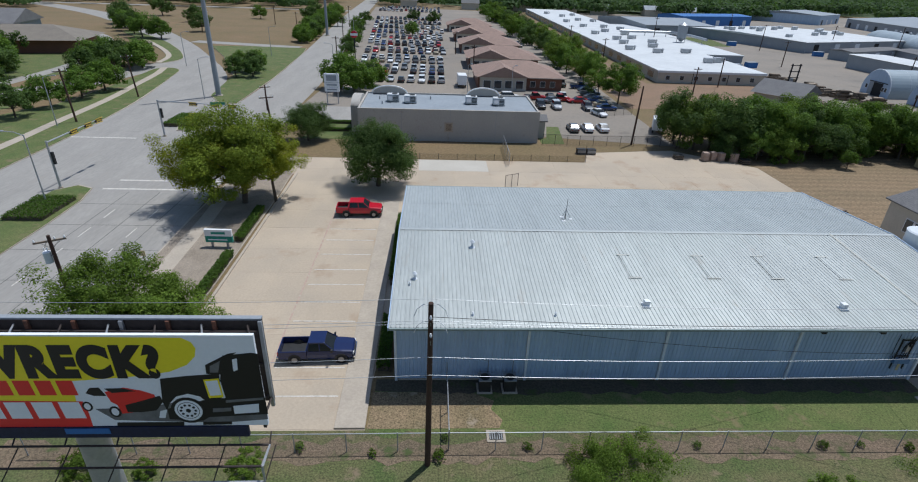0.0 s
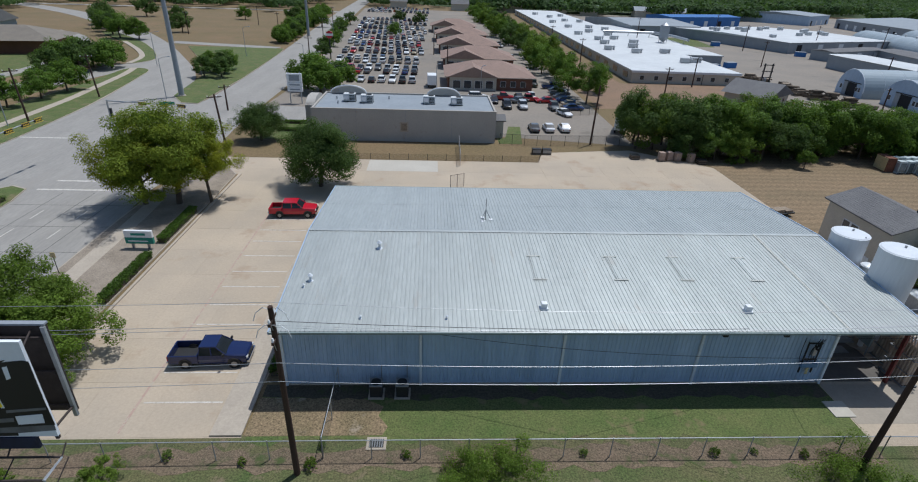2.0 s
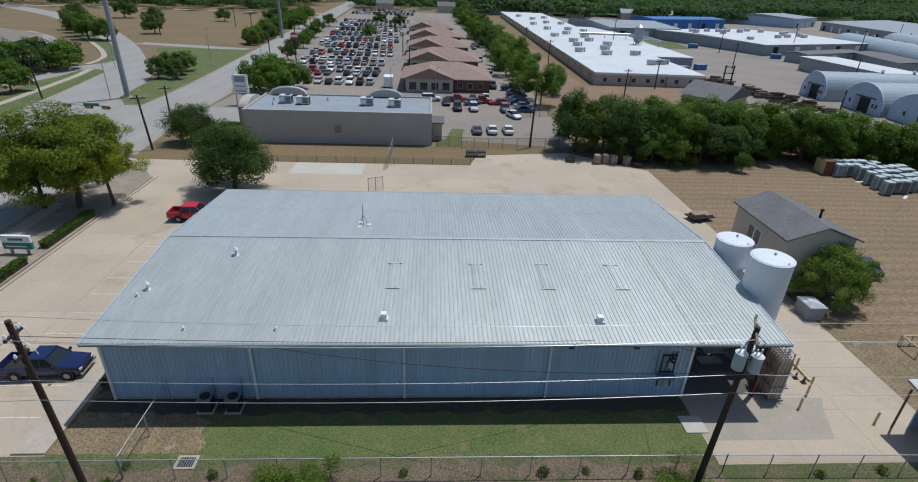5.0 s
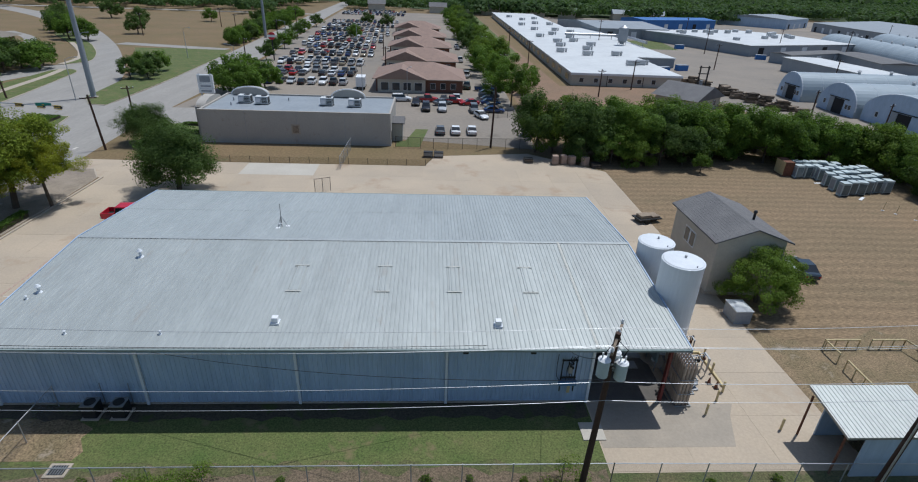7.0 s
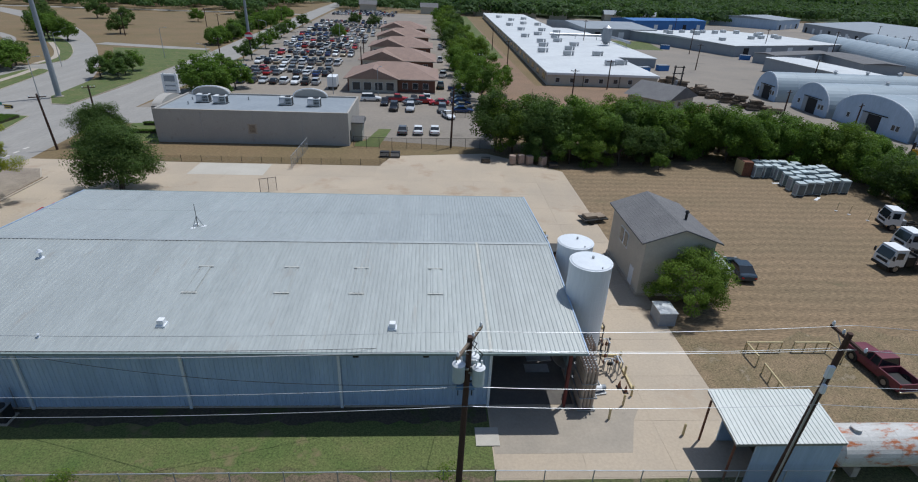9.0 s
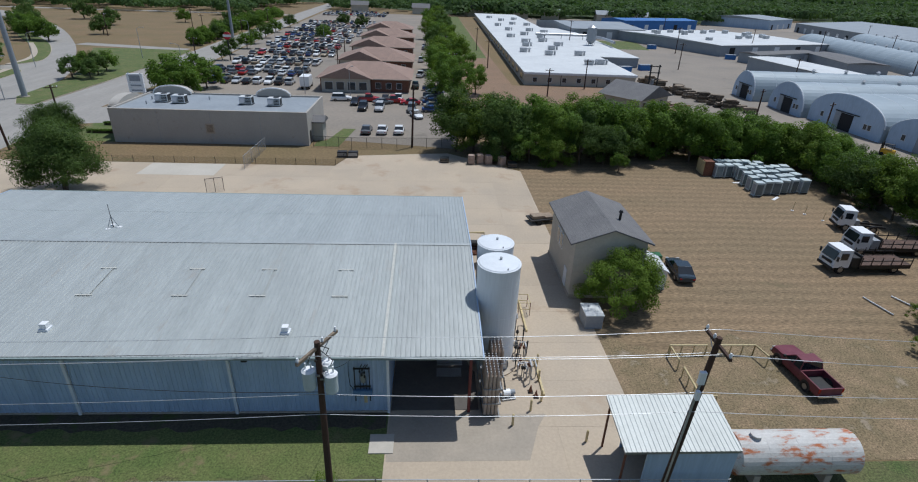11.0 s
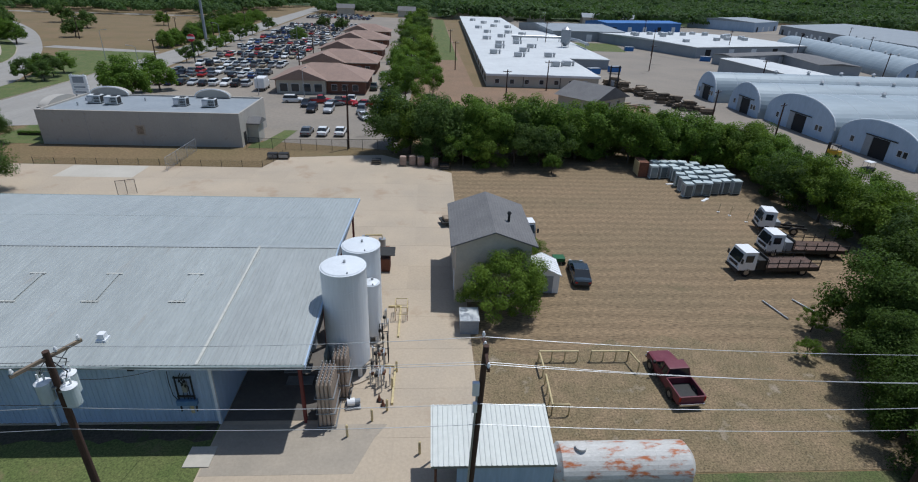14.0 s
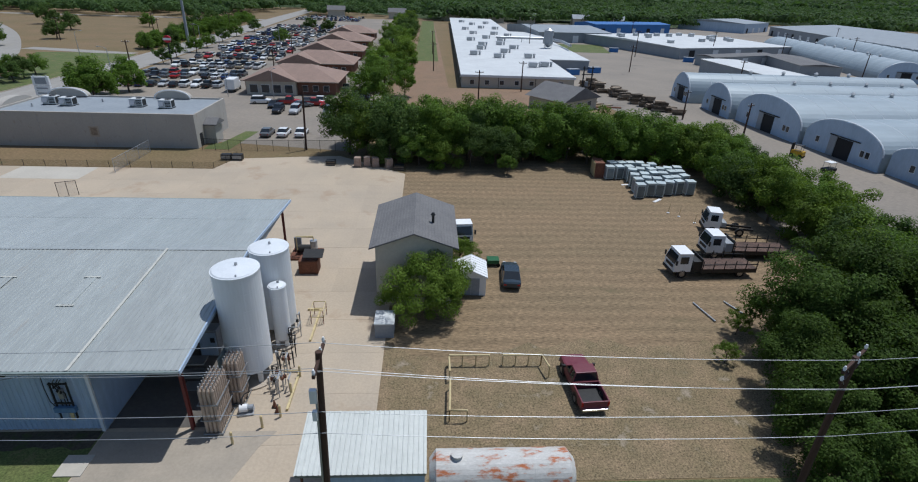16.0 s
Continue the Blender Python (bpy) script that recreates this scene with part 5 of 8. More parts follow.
# ---- trees and shrubs ----
def crown_mesh(name, seed, clumps, leaves, size, material, flat=0.85, low=-0.55, fat=1.0, ragged=0.25):
    """Leaf blades in uneven clumps round a unit crown, with gaps between the clumps."""
    r = np.random.default_rng(seed)
    c = []
    while len(c) < clumps:
        d = r.normal(size=3)
        d /= np.linalg.norm(d)
        if d[2] < low:
            continue
        ph = math.atan2(d[1], d[0])
        k = (0.42 + 0.48 * r.random() ** 0.5) * (1 + 0.16 * math.sin(2 * ph + seed) + 0.12 * math.sin(5 * ph + 2.1 * seed))
        if r.random() < ragged:
            k *= 1.0 + 0.3 * r.random()
        c.append(d * k * np.array([1, 1, flat]))
    c = np.array(c)
    cr = fat * (0.17 + 0.18 * r.random(clumps))
    idx = r.integers(0, clumps, leaves)
    d = r.normal(size=(leaves, 3))
    d /= np.linalg.norm(d, axis=1)[:, None]
    p = c[idx] + d * (cr[idx] * (0.35 + 0.65 * r.random(leaves) ** 0.5))[:, None] * np.array([1, 1, 0.75])
    up = d * 0.6 + p * 0.4 + np.array([0, 0, 0.55]) + r.normal(size=(leaves, 3)) * 0.45
    up /= np.linalg.norm(up, axis=1)[:, None]
    a = np.cross(up, r.normal(size=(leaves, 3)))
    a /= np.linalg.norm(a, axis=1)[:, None]
    b = np.cross(up, a)
    s = size * (0.6 + 0.8 * r.random(leaves))[:, None]
    v = np.stack([p - a * s, p + b * s * 0.55, p + a * s, p - b * s * 0.55], axis=1).reshape(-1, 3)
    me = bpy.data.meshes.new(name)
    me.from_pydata(v.tolist(), [], [(4 * i, 4 * i + 1, 4 * i + 2, 4 * i + 3) for i in range(leaves)])
    me.materials.append(material)
    return me, c


def trunk_mesh(seed, clumps, h0, r0, lean=0.0):
    """A tapered trunk from the ground to the crown's middle, with limbs to the clumps. Unit crown, base at -h0."""
    rg = random.Random(seed)
    bm = B()
    fork = Vector((0.05, 0.03, -h0 * 0.45))
    cyl(bm, (lean, 0, -h0), fork, r0, r0 * 0.7, 8)
    cyl(bm, fork, (0, 0, 0.1), r0 * 0.68, r0 * 0.35, 7)
    for k in rg.sample(range(len(clumps)), min(9, len(clumps))):
        c = Vector(clumps[k])
        mid = fork.lerp(c, 0.5) + Vector((0, 0, -0.05))
        cyl(bm, fork, mid, r0 * 0.42, r0 * 0.26, 6)
        cyl(bm, mid, c, r0 * 0.26, r0 * 0.06, 5)
    return mesh_from("trunk", bm, BARK)


def tree_kind(seed, clumps, leaves, size, material, h0=1.0, r0=0.07, flat=0.85, low=-0.55, fat=1.0, ragged=0.25):
    me, c = crown_mesh("crown", seed, clumps, leaves, size, material, flat, low, fat, ragged)
    return trunk_mesh(seed, c, h0, r0), me, h0


def plant(kind, x, y, rad, top, label, group="", rz=None, name="tree", category="tree", flat=0.85):
    """A tree whose crown has that radius and reaches that height."""
    tr, cr, h0 = kind
    o = thing(name, label, category, group, at=(x, y, 0))
    zc = top - rad * flat
    sz = max(zc, 0.15) / h0
    a = part("trunk", tr, None, o)
    a.matrix_world = pose(x, y, zc, 0, 0, rz or 0) @ Matrix.Diagonal((rad, rad, sz if sz > 0 else rad, 1))
    b = part("crown", cr, None, o)
    b.matrix_world = pose(x, y, zc, 0, 0, rz or 0) @ Matrix.Diagonal((rad, rad, rad, 1))
    return o


oak = tree_kind(3, 150, 52000, 0.021, LEAF_DARK, 1.0, 0.07)
ash_y = tree_kind(5, 110, 38000, 0.019, LEAF_YELLOW, 1.1, 0.06, 0.9, fat=0.82, ragged=0.4)
ash_g = tree_kind(6, 140, 62000, 0.018, LEAF_ASH, 1.1, 0.06, 0.9, fat=0.82, ragged=0.4)
elm = tree_kind(8, 140, 46000, 0.019, LEAF_MID, 1.0, 0.06, fat=0.8, ragged=0.4)
bush = tree_kind(33, 70, 9000, 0.034, LEAF_MID, 1.0, 0.05, 0.9, -0.4, 0.7, 0.6)
bush_fine = tree_kind(35, 120, 44000, 0.014, LEAF_MID, 1.0, 0.04, 0.9, -0.4, 0.7, 0.7)
belts = [tree_kind(20 + k, 30, 10000, 0.038, (LEAF_BELT, LEAF_MID, LEAF_BELT, LEAF_DARK)[k], 1.0, 0.05, 0.95, -0.8, 1.25) for k in range(4)]
thick = [tree_kind(60 + k, 60, 24000, 0.025, LEAF_THICK, 1.0, 0.05, 0.95, -0.8, 1.05) for k in range(2)]
street = [tree_kind(40 + k, 60, 6500, 0.05, (LEAF_DARK, LEAF_BELT)[k], 1.0, 0.06) for k in range(2)]

# trees by the road and lot
plant(ash_g, -21.4, 64.8, 6.4, 12.0, "tall spreading tree with green and yellowing leaves", rz=20, flat=0.9)
plant(ash_y, -25.2, 64.4, 5.0, 9.6, "tree with yellow-green leaves beside the road", rz=80, flat=0.9)
plant(ash_y, -17.8, 65.6, 3.6, 8.8, "tree with yellowing green leaves beside the lot", rz=140, flat=0.9)
plant(oak, -5.5, 71.8, 5.0, 8.4, "dark green live oak at the back of the lot", rz=10)
plant(oak, -19.5, 93.0, 3.6, 6.0, "round dark live oak beside the stucco building", rz=70)
plant(elm, -21.8, 36.6, 4.3, 8.0, "spreading bright green tree behind the billboard", rz=30)
plant(elm, -18.3, 35.0, 4.2, 6.0, "bright green tree behind the billboard", rz=190)
plant(elm, 58.3, 45.6, 3.7, 5.8, "bushy green tree against the beige house", rz=60)
plant(elm, 61.6, 54.0, 1.7, 3.2, "small green tree behind the beige house", rz=160)
rg = random.Random(11)
# the belt between the lot and the works, along two sides of the field
belt = []
x = 45.5
while x < 100:
    belt.append((x, 90.5 + rg.uniform(-1.5, 1.5) + max(0, (60 - x) * 0.15), rg.uniform(3.6, 4.6), rg.uniform(8.6, 10.4) - max(0, (x - 62) * 0.055)))
    x += rg.uniform(2.4, 3.4)
x = 47
while x < 104:
    belt.append((x, 96.5 + rg.uniform(-1.5, 1.5), rg.uniform(3.5, 4.4), rg.uniform(8.0, 9.6) - max(0, (x - 62) * 0.05)))
    x += rg.uniform(3.4, 4.6)
for x, y in ((52.5, 87.2), (57, 86.8), (61, 86.2), (65, 86.4), (69, 86.8), (72, 89)):
    belt.append((x, y, rg.uniform(2.6, 3.4), rg.uniform(5.2, 7.2)))
y = 92
while y > 36:
    xx = 101.5 - max(0, (60 - y)) * 0.02
    belt.append((xx + rg.uniform(-1, 1), y, rg.uniform(3.0, 3.9), rg.uniform(6.2, 7.6)))
    belt.append((xx + 5 + rg.uniform(-1, 1), y + 1.4, rg.uniform(2.6, 3.4), rg.uniform(5.0, 6.4)))
    y -= rg.uniform(2.8, 3.6)
for i, (x, y, r, t) in enumerate(belt):
    plant(belts[rg.randrange(4)], x, y, r, t, "leafy tree in a dense green belt", "tree belt", rg.uniform(0, 360), flat=0.95)
# thicket in the near corner of the field
for x, y, r, t in ((83.8, 34.6, 3.2, 6.0), (82.4, 30.6, 3.0, 5.4), (81.6, 26.6, 3.0, 5.0), (87.2, 38.4, 3.4, 6.6), (88.5, 40.5, 4.4, 8.4), (94, 44, 4.4, 8.4), (93.5, 37, 4.6, 8.8), (87.0, 34.5, 4.0, 7.2), (99, 40, 4.8, 9), (98.5, 33, 5, 9), (91.5, 31, 4.4, 7.6), (104, 36, 5, 9), (85.6, 31.0, 3.0, 5.0), (97, 27, 4.6, 8.0), (89, 27, 4, 6.5), (103, 28, 5, 8.5)):
    plant(thick[rg.randrange(2)], x, y, r, t, "dense green tree in a thicket at the edge of the field", "thicket", rg.uniform(0, 360), flat=0.95)
plant(street[1], 70.3, 83.0, 1.3, 3.0, "small young tree at the edge of the field", rz=5)
# bushes along the near fence
for x, y, r, t in ((-8.6, 24.2, 1.1, 1.9), (-14.5, 24.6, 0.7, 0.9), (-16.2, 23.2, 1.0, 0.9), (-18.4, 25.2, 1.3, 1.0), (-11.6, 22.4, 0.9, 0.7), (26.0, 22.2, 1.8, 1.3)):
    plant(bush, x, y, r, t, "bushy green shrub along the fence", "fence shrubs", rg.uniform(0, 360), "shrub", "shrub")
for x, y, r, t in ((81.2, 38.6, 0.9, 1.8), (84.0, 42.2, 1.1, 2.2)):
    plant(bush, x, y, r, t, "wispy shrub at the edge of the field", "field shrubs", rg.uniform(0, 360), "shrub", "shrub")
for x, y, r, t in ((13.4, 23.2, 3.3, 3.1), (35.2, 22.6, 3.4, 2.1)):
    plant(bush_fine, x, y, r, t, "wide feathery green shrub before the fence", "wide shrubs", rg.uniform(0, 360), "shrub", "shrub")
# street trees
for x, y, r, t in ((-75, 103, 3.4, 6.2), (-74, 111.6, 3.5, 6.3), (-72.8, 119.9, 3.4, 6.2), (-72.4, 128.1, 3.8, 6.6), (-87, 146, 4.2, 6.8), (-84, 153, 4.4, 7.2), (-79.5, 160, 4.4, 7.4), (-85, 161, 4.6, 7.6), (-90, 156, 4.6, 7.4), (-83, 167, 4.0, 7.0), (-92, 166, 4.2, 7.2), (-92, 110, 4, 7), (-96, 126, 4, 7), (-136, 172, 5, 10), (-130, 168, 4.5, 8.5), (-144, 178, 6, 12), (-104, 104, 4.5, 8), (-110, 150, 5, 9), (-118, 160, 6, 11), (-124, 150, 6, 12), (-132, 160, 7, 13),
                   (-112, 228, 5, 9), (-104, 226, 4.6, 8), (-120, 238, 5, 9), (-136, 262, 5.5, 9), (-146, 280, 6, 10),
                   (-50.5, 150, 3.0, 5.6), (-47.5, 156, 3.0, 5.8), (-46, 150, 2.6, 5.0), (-52, 158, 3.0, 5.6), (-49, 163, 2.8, 5.4),
                   (-21, 138, 5.0, 8.2), (-17, 133, 4.4, 7.2), (-14, 142, 3.6, 6.4), (-23, 160, 3.2, 5.8), (-27, 190, 2.6, 5), (-29, 205, 2.8, 5.4), (-29, 222, 3, 5.6), (-31, 238, 3, 5.6), (-33, 262, 3.2, 6), (-36, 290, 3.4, 6), (-36, 320, 3.6, 6.5), (-8, 268, 3.5, 6), (2, 330, 4, 7), (-10, 340, 4, 7),
                   (-48, 300, 4, 7), (-60, 330, 4, 7), (-100, 118, 5, 9), (-108, 126, 6, 11), (-116, 134, 6, 12), (-112, 112, 6, 11), (-122, 122, 6.5, 12), (-124, 140, 6, 12), (-132, 132, 7, 13), (-136, 148, 7, 13), (-104, 140, 5, 8), (-96, 98, 4.5, 8), (-88, 90, 4.2, 7.5), (-86, 80, 4.2, 7.5), (-120, 100, 6, 11), (-52, 270, 4, 7), (-50, 250, 3.5, 6), (-66, 318, 5, 8), (-70, 352, 5, 9), (-150, 330, 6, 10), (-120, 300, 5, 8), (-96, 330, 4, 7), (-100, 256, 4.5, 7.5), (-128, 250, 5, 8)):
    plant(street[rg.randrange(2)], x, y, r, t, "round green street tree", "street trees", rg.uniform(0, 360))
# hedge of trees along the field road and beside the factory
for k in range(44):
    x, y = -46 - k * 0.33 - rg.random() * 6, 226 + k * 4.2 + rg.random() * 3
    plant(street[1], x - 3, y, rg.uniform(2.6, 4.2), rg.uniform(4.0, 6.5), "green tree in a roadside row", "roadside row", rg.uniform(0, 360))
for k in range(46):
    y = 129 + k * 6.8
    x = 45 + rg.uniform(-2.0, 8.0) - (y - 130) * 0.018
    plant(belts[rg.randrange(4)], x, y + rg.uniform(-2, 2), rg.uniform(3.2, 5.0), rg.uniform(6.5, 9.2), "dark green tree in a row beside the factory", "factory row", rg.uniform(0, 360))


def woods(name, seed, count, spots, size, label, material=LEAF_FAR_HAZE):
    """Far woods, one mesh of many small leaf clumps over many crowns."""
    r = np.random.default_rng(seed)
    vs, n_per = [], count
    for (x, y, rad, top) in spots:
        d = r.normal(size=(n_per, 3))
        d /= np.linalg.norm(d, axis=1)[:, None]
        d[:, 2] = np.abs(d[:, 2]) * 1.1 - 0.25
        k = 0.75 + 0.35 * r.random(n_per)
        p = d * k[:, None] * np.array([rad, rad, top * 0.5]) + np.array([x, y, top * 0.5])
        up = d * 1.2 + np.array([0, 0, 0.35]) + r.normal(size=(n_per, 3)) * 0.28
        up /= np.linalg.norm(up, axis=1)[:, None]
        a = np.cross(up, r.normal(size=(n_per, 3)))
        a /= np.linalg.norm(a, axis=1)[:, None]
        b = np.cross(up, a)
        s = (size * (0.6 + 0.8 * r.random(n_per)))[:, None]
        vs.append(np.stack([p - a * s, p + b * s * 0.7, p + a * s, p - b * s * 0.7], axis=1).reshape(-1, 3))
    v = np.concatenate(vs)
    me = bpy.data.meshes.new(name)
    me.from_pydata(v.tolist(), [], [(4 * i, 4 * i + 1, 4 * i + 2, 4 * i + 3) for i in range(len(v) // 4)])
    me.materials.append(material)
    return tagged(new(name, me), label, "woods", "", "stuff")


rg = random.Random(5)
spots = []
for k in range(4200):
    y = 470 + (rg.random() ** 1.3) * 1100
    x = rg.uniform(-1.0, 1.25) * y
    if -80 < x < 60 and y < 620:
        continue
    if 290 < x < 420 and y < 560:
        continue
    if 270 < x and y < 0.45 * x + 260:
        continue
    spots.append((x, y, rg.uniform(6, 11), rg.uniform(9, 15)))
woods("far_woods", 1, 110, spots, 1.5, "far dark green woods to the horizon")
spots = []
for k in range(5200):
    y = 1200 + rg.random() * 1900
    spots.append((rg.uniform(-1.0, 1.2) * y, y, rg.uniform(14, 24), rg.uniform(14, 20) + max(0.0, y - 1500) * 0.032))
woods("horizon_woods", 3, 22, spots, 7.0, "far woods along the horizon, haze put into the leaf colour")
spots = []
for k in range(420):
    a = rg.random()
    x, y = rg.uniform(-420, -90), rg.uniform(260, 560)
    inside = (-240 < x < -60 and 230 < y < 400) or (-80 < x)
    if inside and rg.random() < 0.97:
        continue
    spots.append((x, y, rg.uniform(4, 8), rg.uniform(7, 12)))
for k in range(160):
    x = rg.uniform(60, 300)
    spots.append((x, 492 + rg.uniform(0, 40) + max(0, x - 250), rg.uniform(5, 8), rg.uniform(8, 12)))
for k in range(70):
    spots.append((rg.uniform(-60, 60), rg.uniform(500, 620), rg.uniform(5, 8), rg.uniform(7, 11)))
for k in range(130):
    x = rg.uniform(300, 640)
    spots.append((x, x * rg.uniform(0.55, 0.75), rg.uniform(5, 9), rg.uniform(8, 12)))
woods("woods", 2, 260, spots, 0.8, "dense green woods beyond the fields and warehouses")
rg = random.Random(9)
for k, (x, y) in enumerate(((185, 480), (249, 488), (139, 476), (77, 488), (214, 478), (32, 488), (112, 478), (330, 572), (400, 610), (-20, 500))):
    hh = thing("far_house", "small pale house among far trees", "house", "far houses", at=(x, y, 0), rz=rg.uniform(-20, 20))
    part("wall", bx(B(), -7, 7, -5, 5, 0, 5), BEIGE, hh)
    part("roof", extrude_profile(B(), [(-5.6, 5), (5.6, 5), (0, 8.2)], -7.6, 7.6), SHINGLE if k % 2 else ROOFG, hh)


def hedge(name, x0, x1, y0, y1, h, label, seed):
    r = np.random.default_rng(seed)
    nn = int((x1 - x0 + 2 * h) * (y1 - y0 + 1) * 160)
    p = np.stack([r.uniform(x0, x1, nn), r.uniform(y0, y1, nn), h * (0.15 + 0.85 * r.random(nn) ** 0.35)], axis=1)
    up = r.normal(size=(nn, 3)) * 0.6 + np.array([0, 0, 0.8])
    up /= np.linalg.norm(up, axis=1)[:, None]
    a = np.cross(up, r.normal(size=(nn, 3)))
    a /= np.linalg.norm(a, axis=1)[:, None]
    b = np.cross(up, a)
    s = (0.09 * (0.6 + 0.8 * r.random(nn)))[:, None]
    v = np.stack([p - a * s, p + b * s * 0.6, p + a * s, p - b * s * 0.6], axis=1).reshape(-1, 3)
    me = bpy.data.meshes.new("foliage")
    me.from_pydata(v.tolist(), [], [(4 * i, 4 * i + 1, 4 * i + 2, 4 * i + 3) for i in range(nn)])
    me.materials.append(HEDGE)
    o = thing(name, label, "hedge", "hedges")
    ob = new("foliage", me)
    ob.parent = o
    part("stem_core", bx(B(), x0 + 0.12, x1 - 0.12, y0 + 0.12, y1 - 0.12, 0, h * 0.75), BARK, o)
    return o


hedge("hedge", -19.0, -18.1, 42.5, 51.0, 0.9, "clipped green hedge along the parking lot kerb", 1)
hedge("hedge", -19.2, -18.2, 54.0, 62.5, 0.9, "clipped green hedge under the trees", 2)
hedge("hedge", -2.0, -1.0, 33.4, 40.0, 0.8, "low clipped hedge against the warehouse end wall", 3)
hedge("hedge", -2.0, -1.0, 45.5, 60.5, 1.1, "clipped hedge against the warehouse end wall", 4)
hedge("hedge", -46.4, -41.8, 58.5, 65.0, 0.8, "low dark shrubs on the road median", 5)
hedge("hedge", -47.0, -42.0, 99.5, 107.5, 0.8, "low shrubs on the small road median", 6)
hedge("hedge", -18.5, -12.0, 104.5, 105.5, 0.6, "row of small shrubs beside the stucco building", 7)
hedge("hedge", -18.5, -12.6, 99.0, 99.9, 0.6, "row of small shrubs beside the stucco building", 8)


# ---- vehicles ----
def loft(bm, secs):
    """Joins cross-sections, each a ring of points, into one skin with closed ends."""
    rings = [[bm.verts.new(p) for p in s] for s in secs]
    for a, b in zip(rings, rings[1:]):
        for i in range(len(a)):
            j = (i + 1) % len(a)
            bm.faces.new((a[i], a[j], b[j], b[i]))
    bm.faces.new(rings[0][::-1])
    bm.faces.new(rings[-1])
    return bm


def sec(x, hw, z0, z1, tuck=0.08, crown=0.04):
    m = z0 + (z1 - z0) * 0.55
    return [(x, -hw + tuck, z0), (x, -hw, m), (x, -hw + 0.07, z1 - 0.05), (x, -hw + 0.2, z1), (x, 0, z1 + crown), (x, hw - 0.2, z1), (x, hw - 0.07, z1 - 0.05), (x, hw, m), (x, hw - tuck, z0)]


def wheel_mesh(r, w):
    t = bmesh.new()
    cyl(t, (0, -w / 2, 0), (0, w / 2, 0), r, n=18)
    bmesh.ops.bevel(t, geom=[e for e in t.edges if len(e.link_faces) == 2 and max(len(f.verts) for f in e.link_faces) > 4], offset=0.035, segments=2, affect="EDGES")
    rim = cyl(B(), (0, -w / 2 - 0.012, 0), (0, w / 2 + 0.012, 0), r * 0.56, n=14)
    return mesh_from("tyre", t, TYRE), mesh_from("rim", rim, RIM)


WHEEL = wheel_mesh(0.33, 0.22)
WHEEL_BIG = wheel_mesh(0.39, 0.27)
WHEEL_TRUCK = wheel_mesh(0.48, 0.3)


def add_wheels(o, spots, kind):
    for x, y in spots:
        r = 0.33 if kind is WHEEL else 0.39 if kind is WHEEL_BIG else 0.48
        w = part("wheel", kind[0], None, o)
        w.location = (x, y, r)
        part("rim", kind[1], None, w)


LAMP = mat("lamp_lens", (0.7, 0.7, 0.68), rough=0.15, grain=0.05)
TAIL = mat("tail_lens", (0.35, 0.01, 0.01), rough=0.2, grain=0.05)
CHROME = mat("chrome", (0.6, 0.6, 0.6), rough=0.15, metal=1.0, grain=0.03)


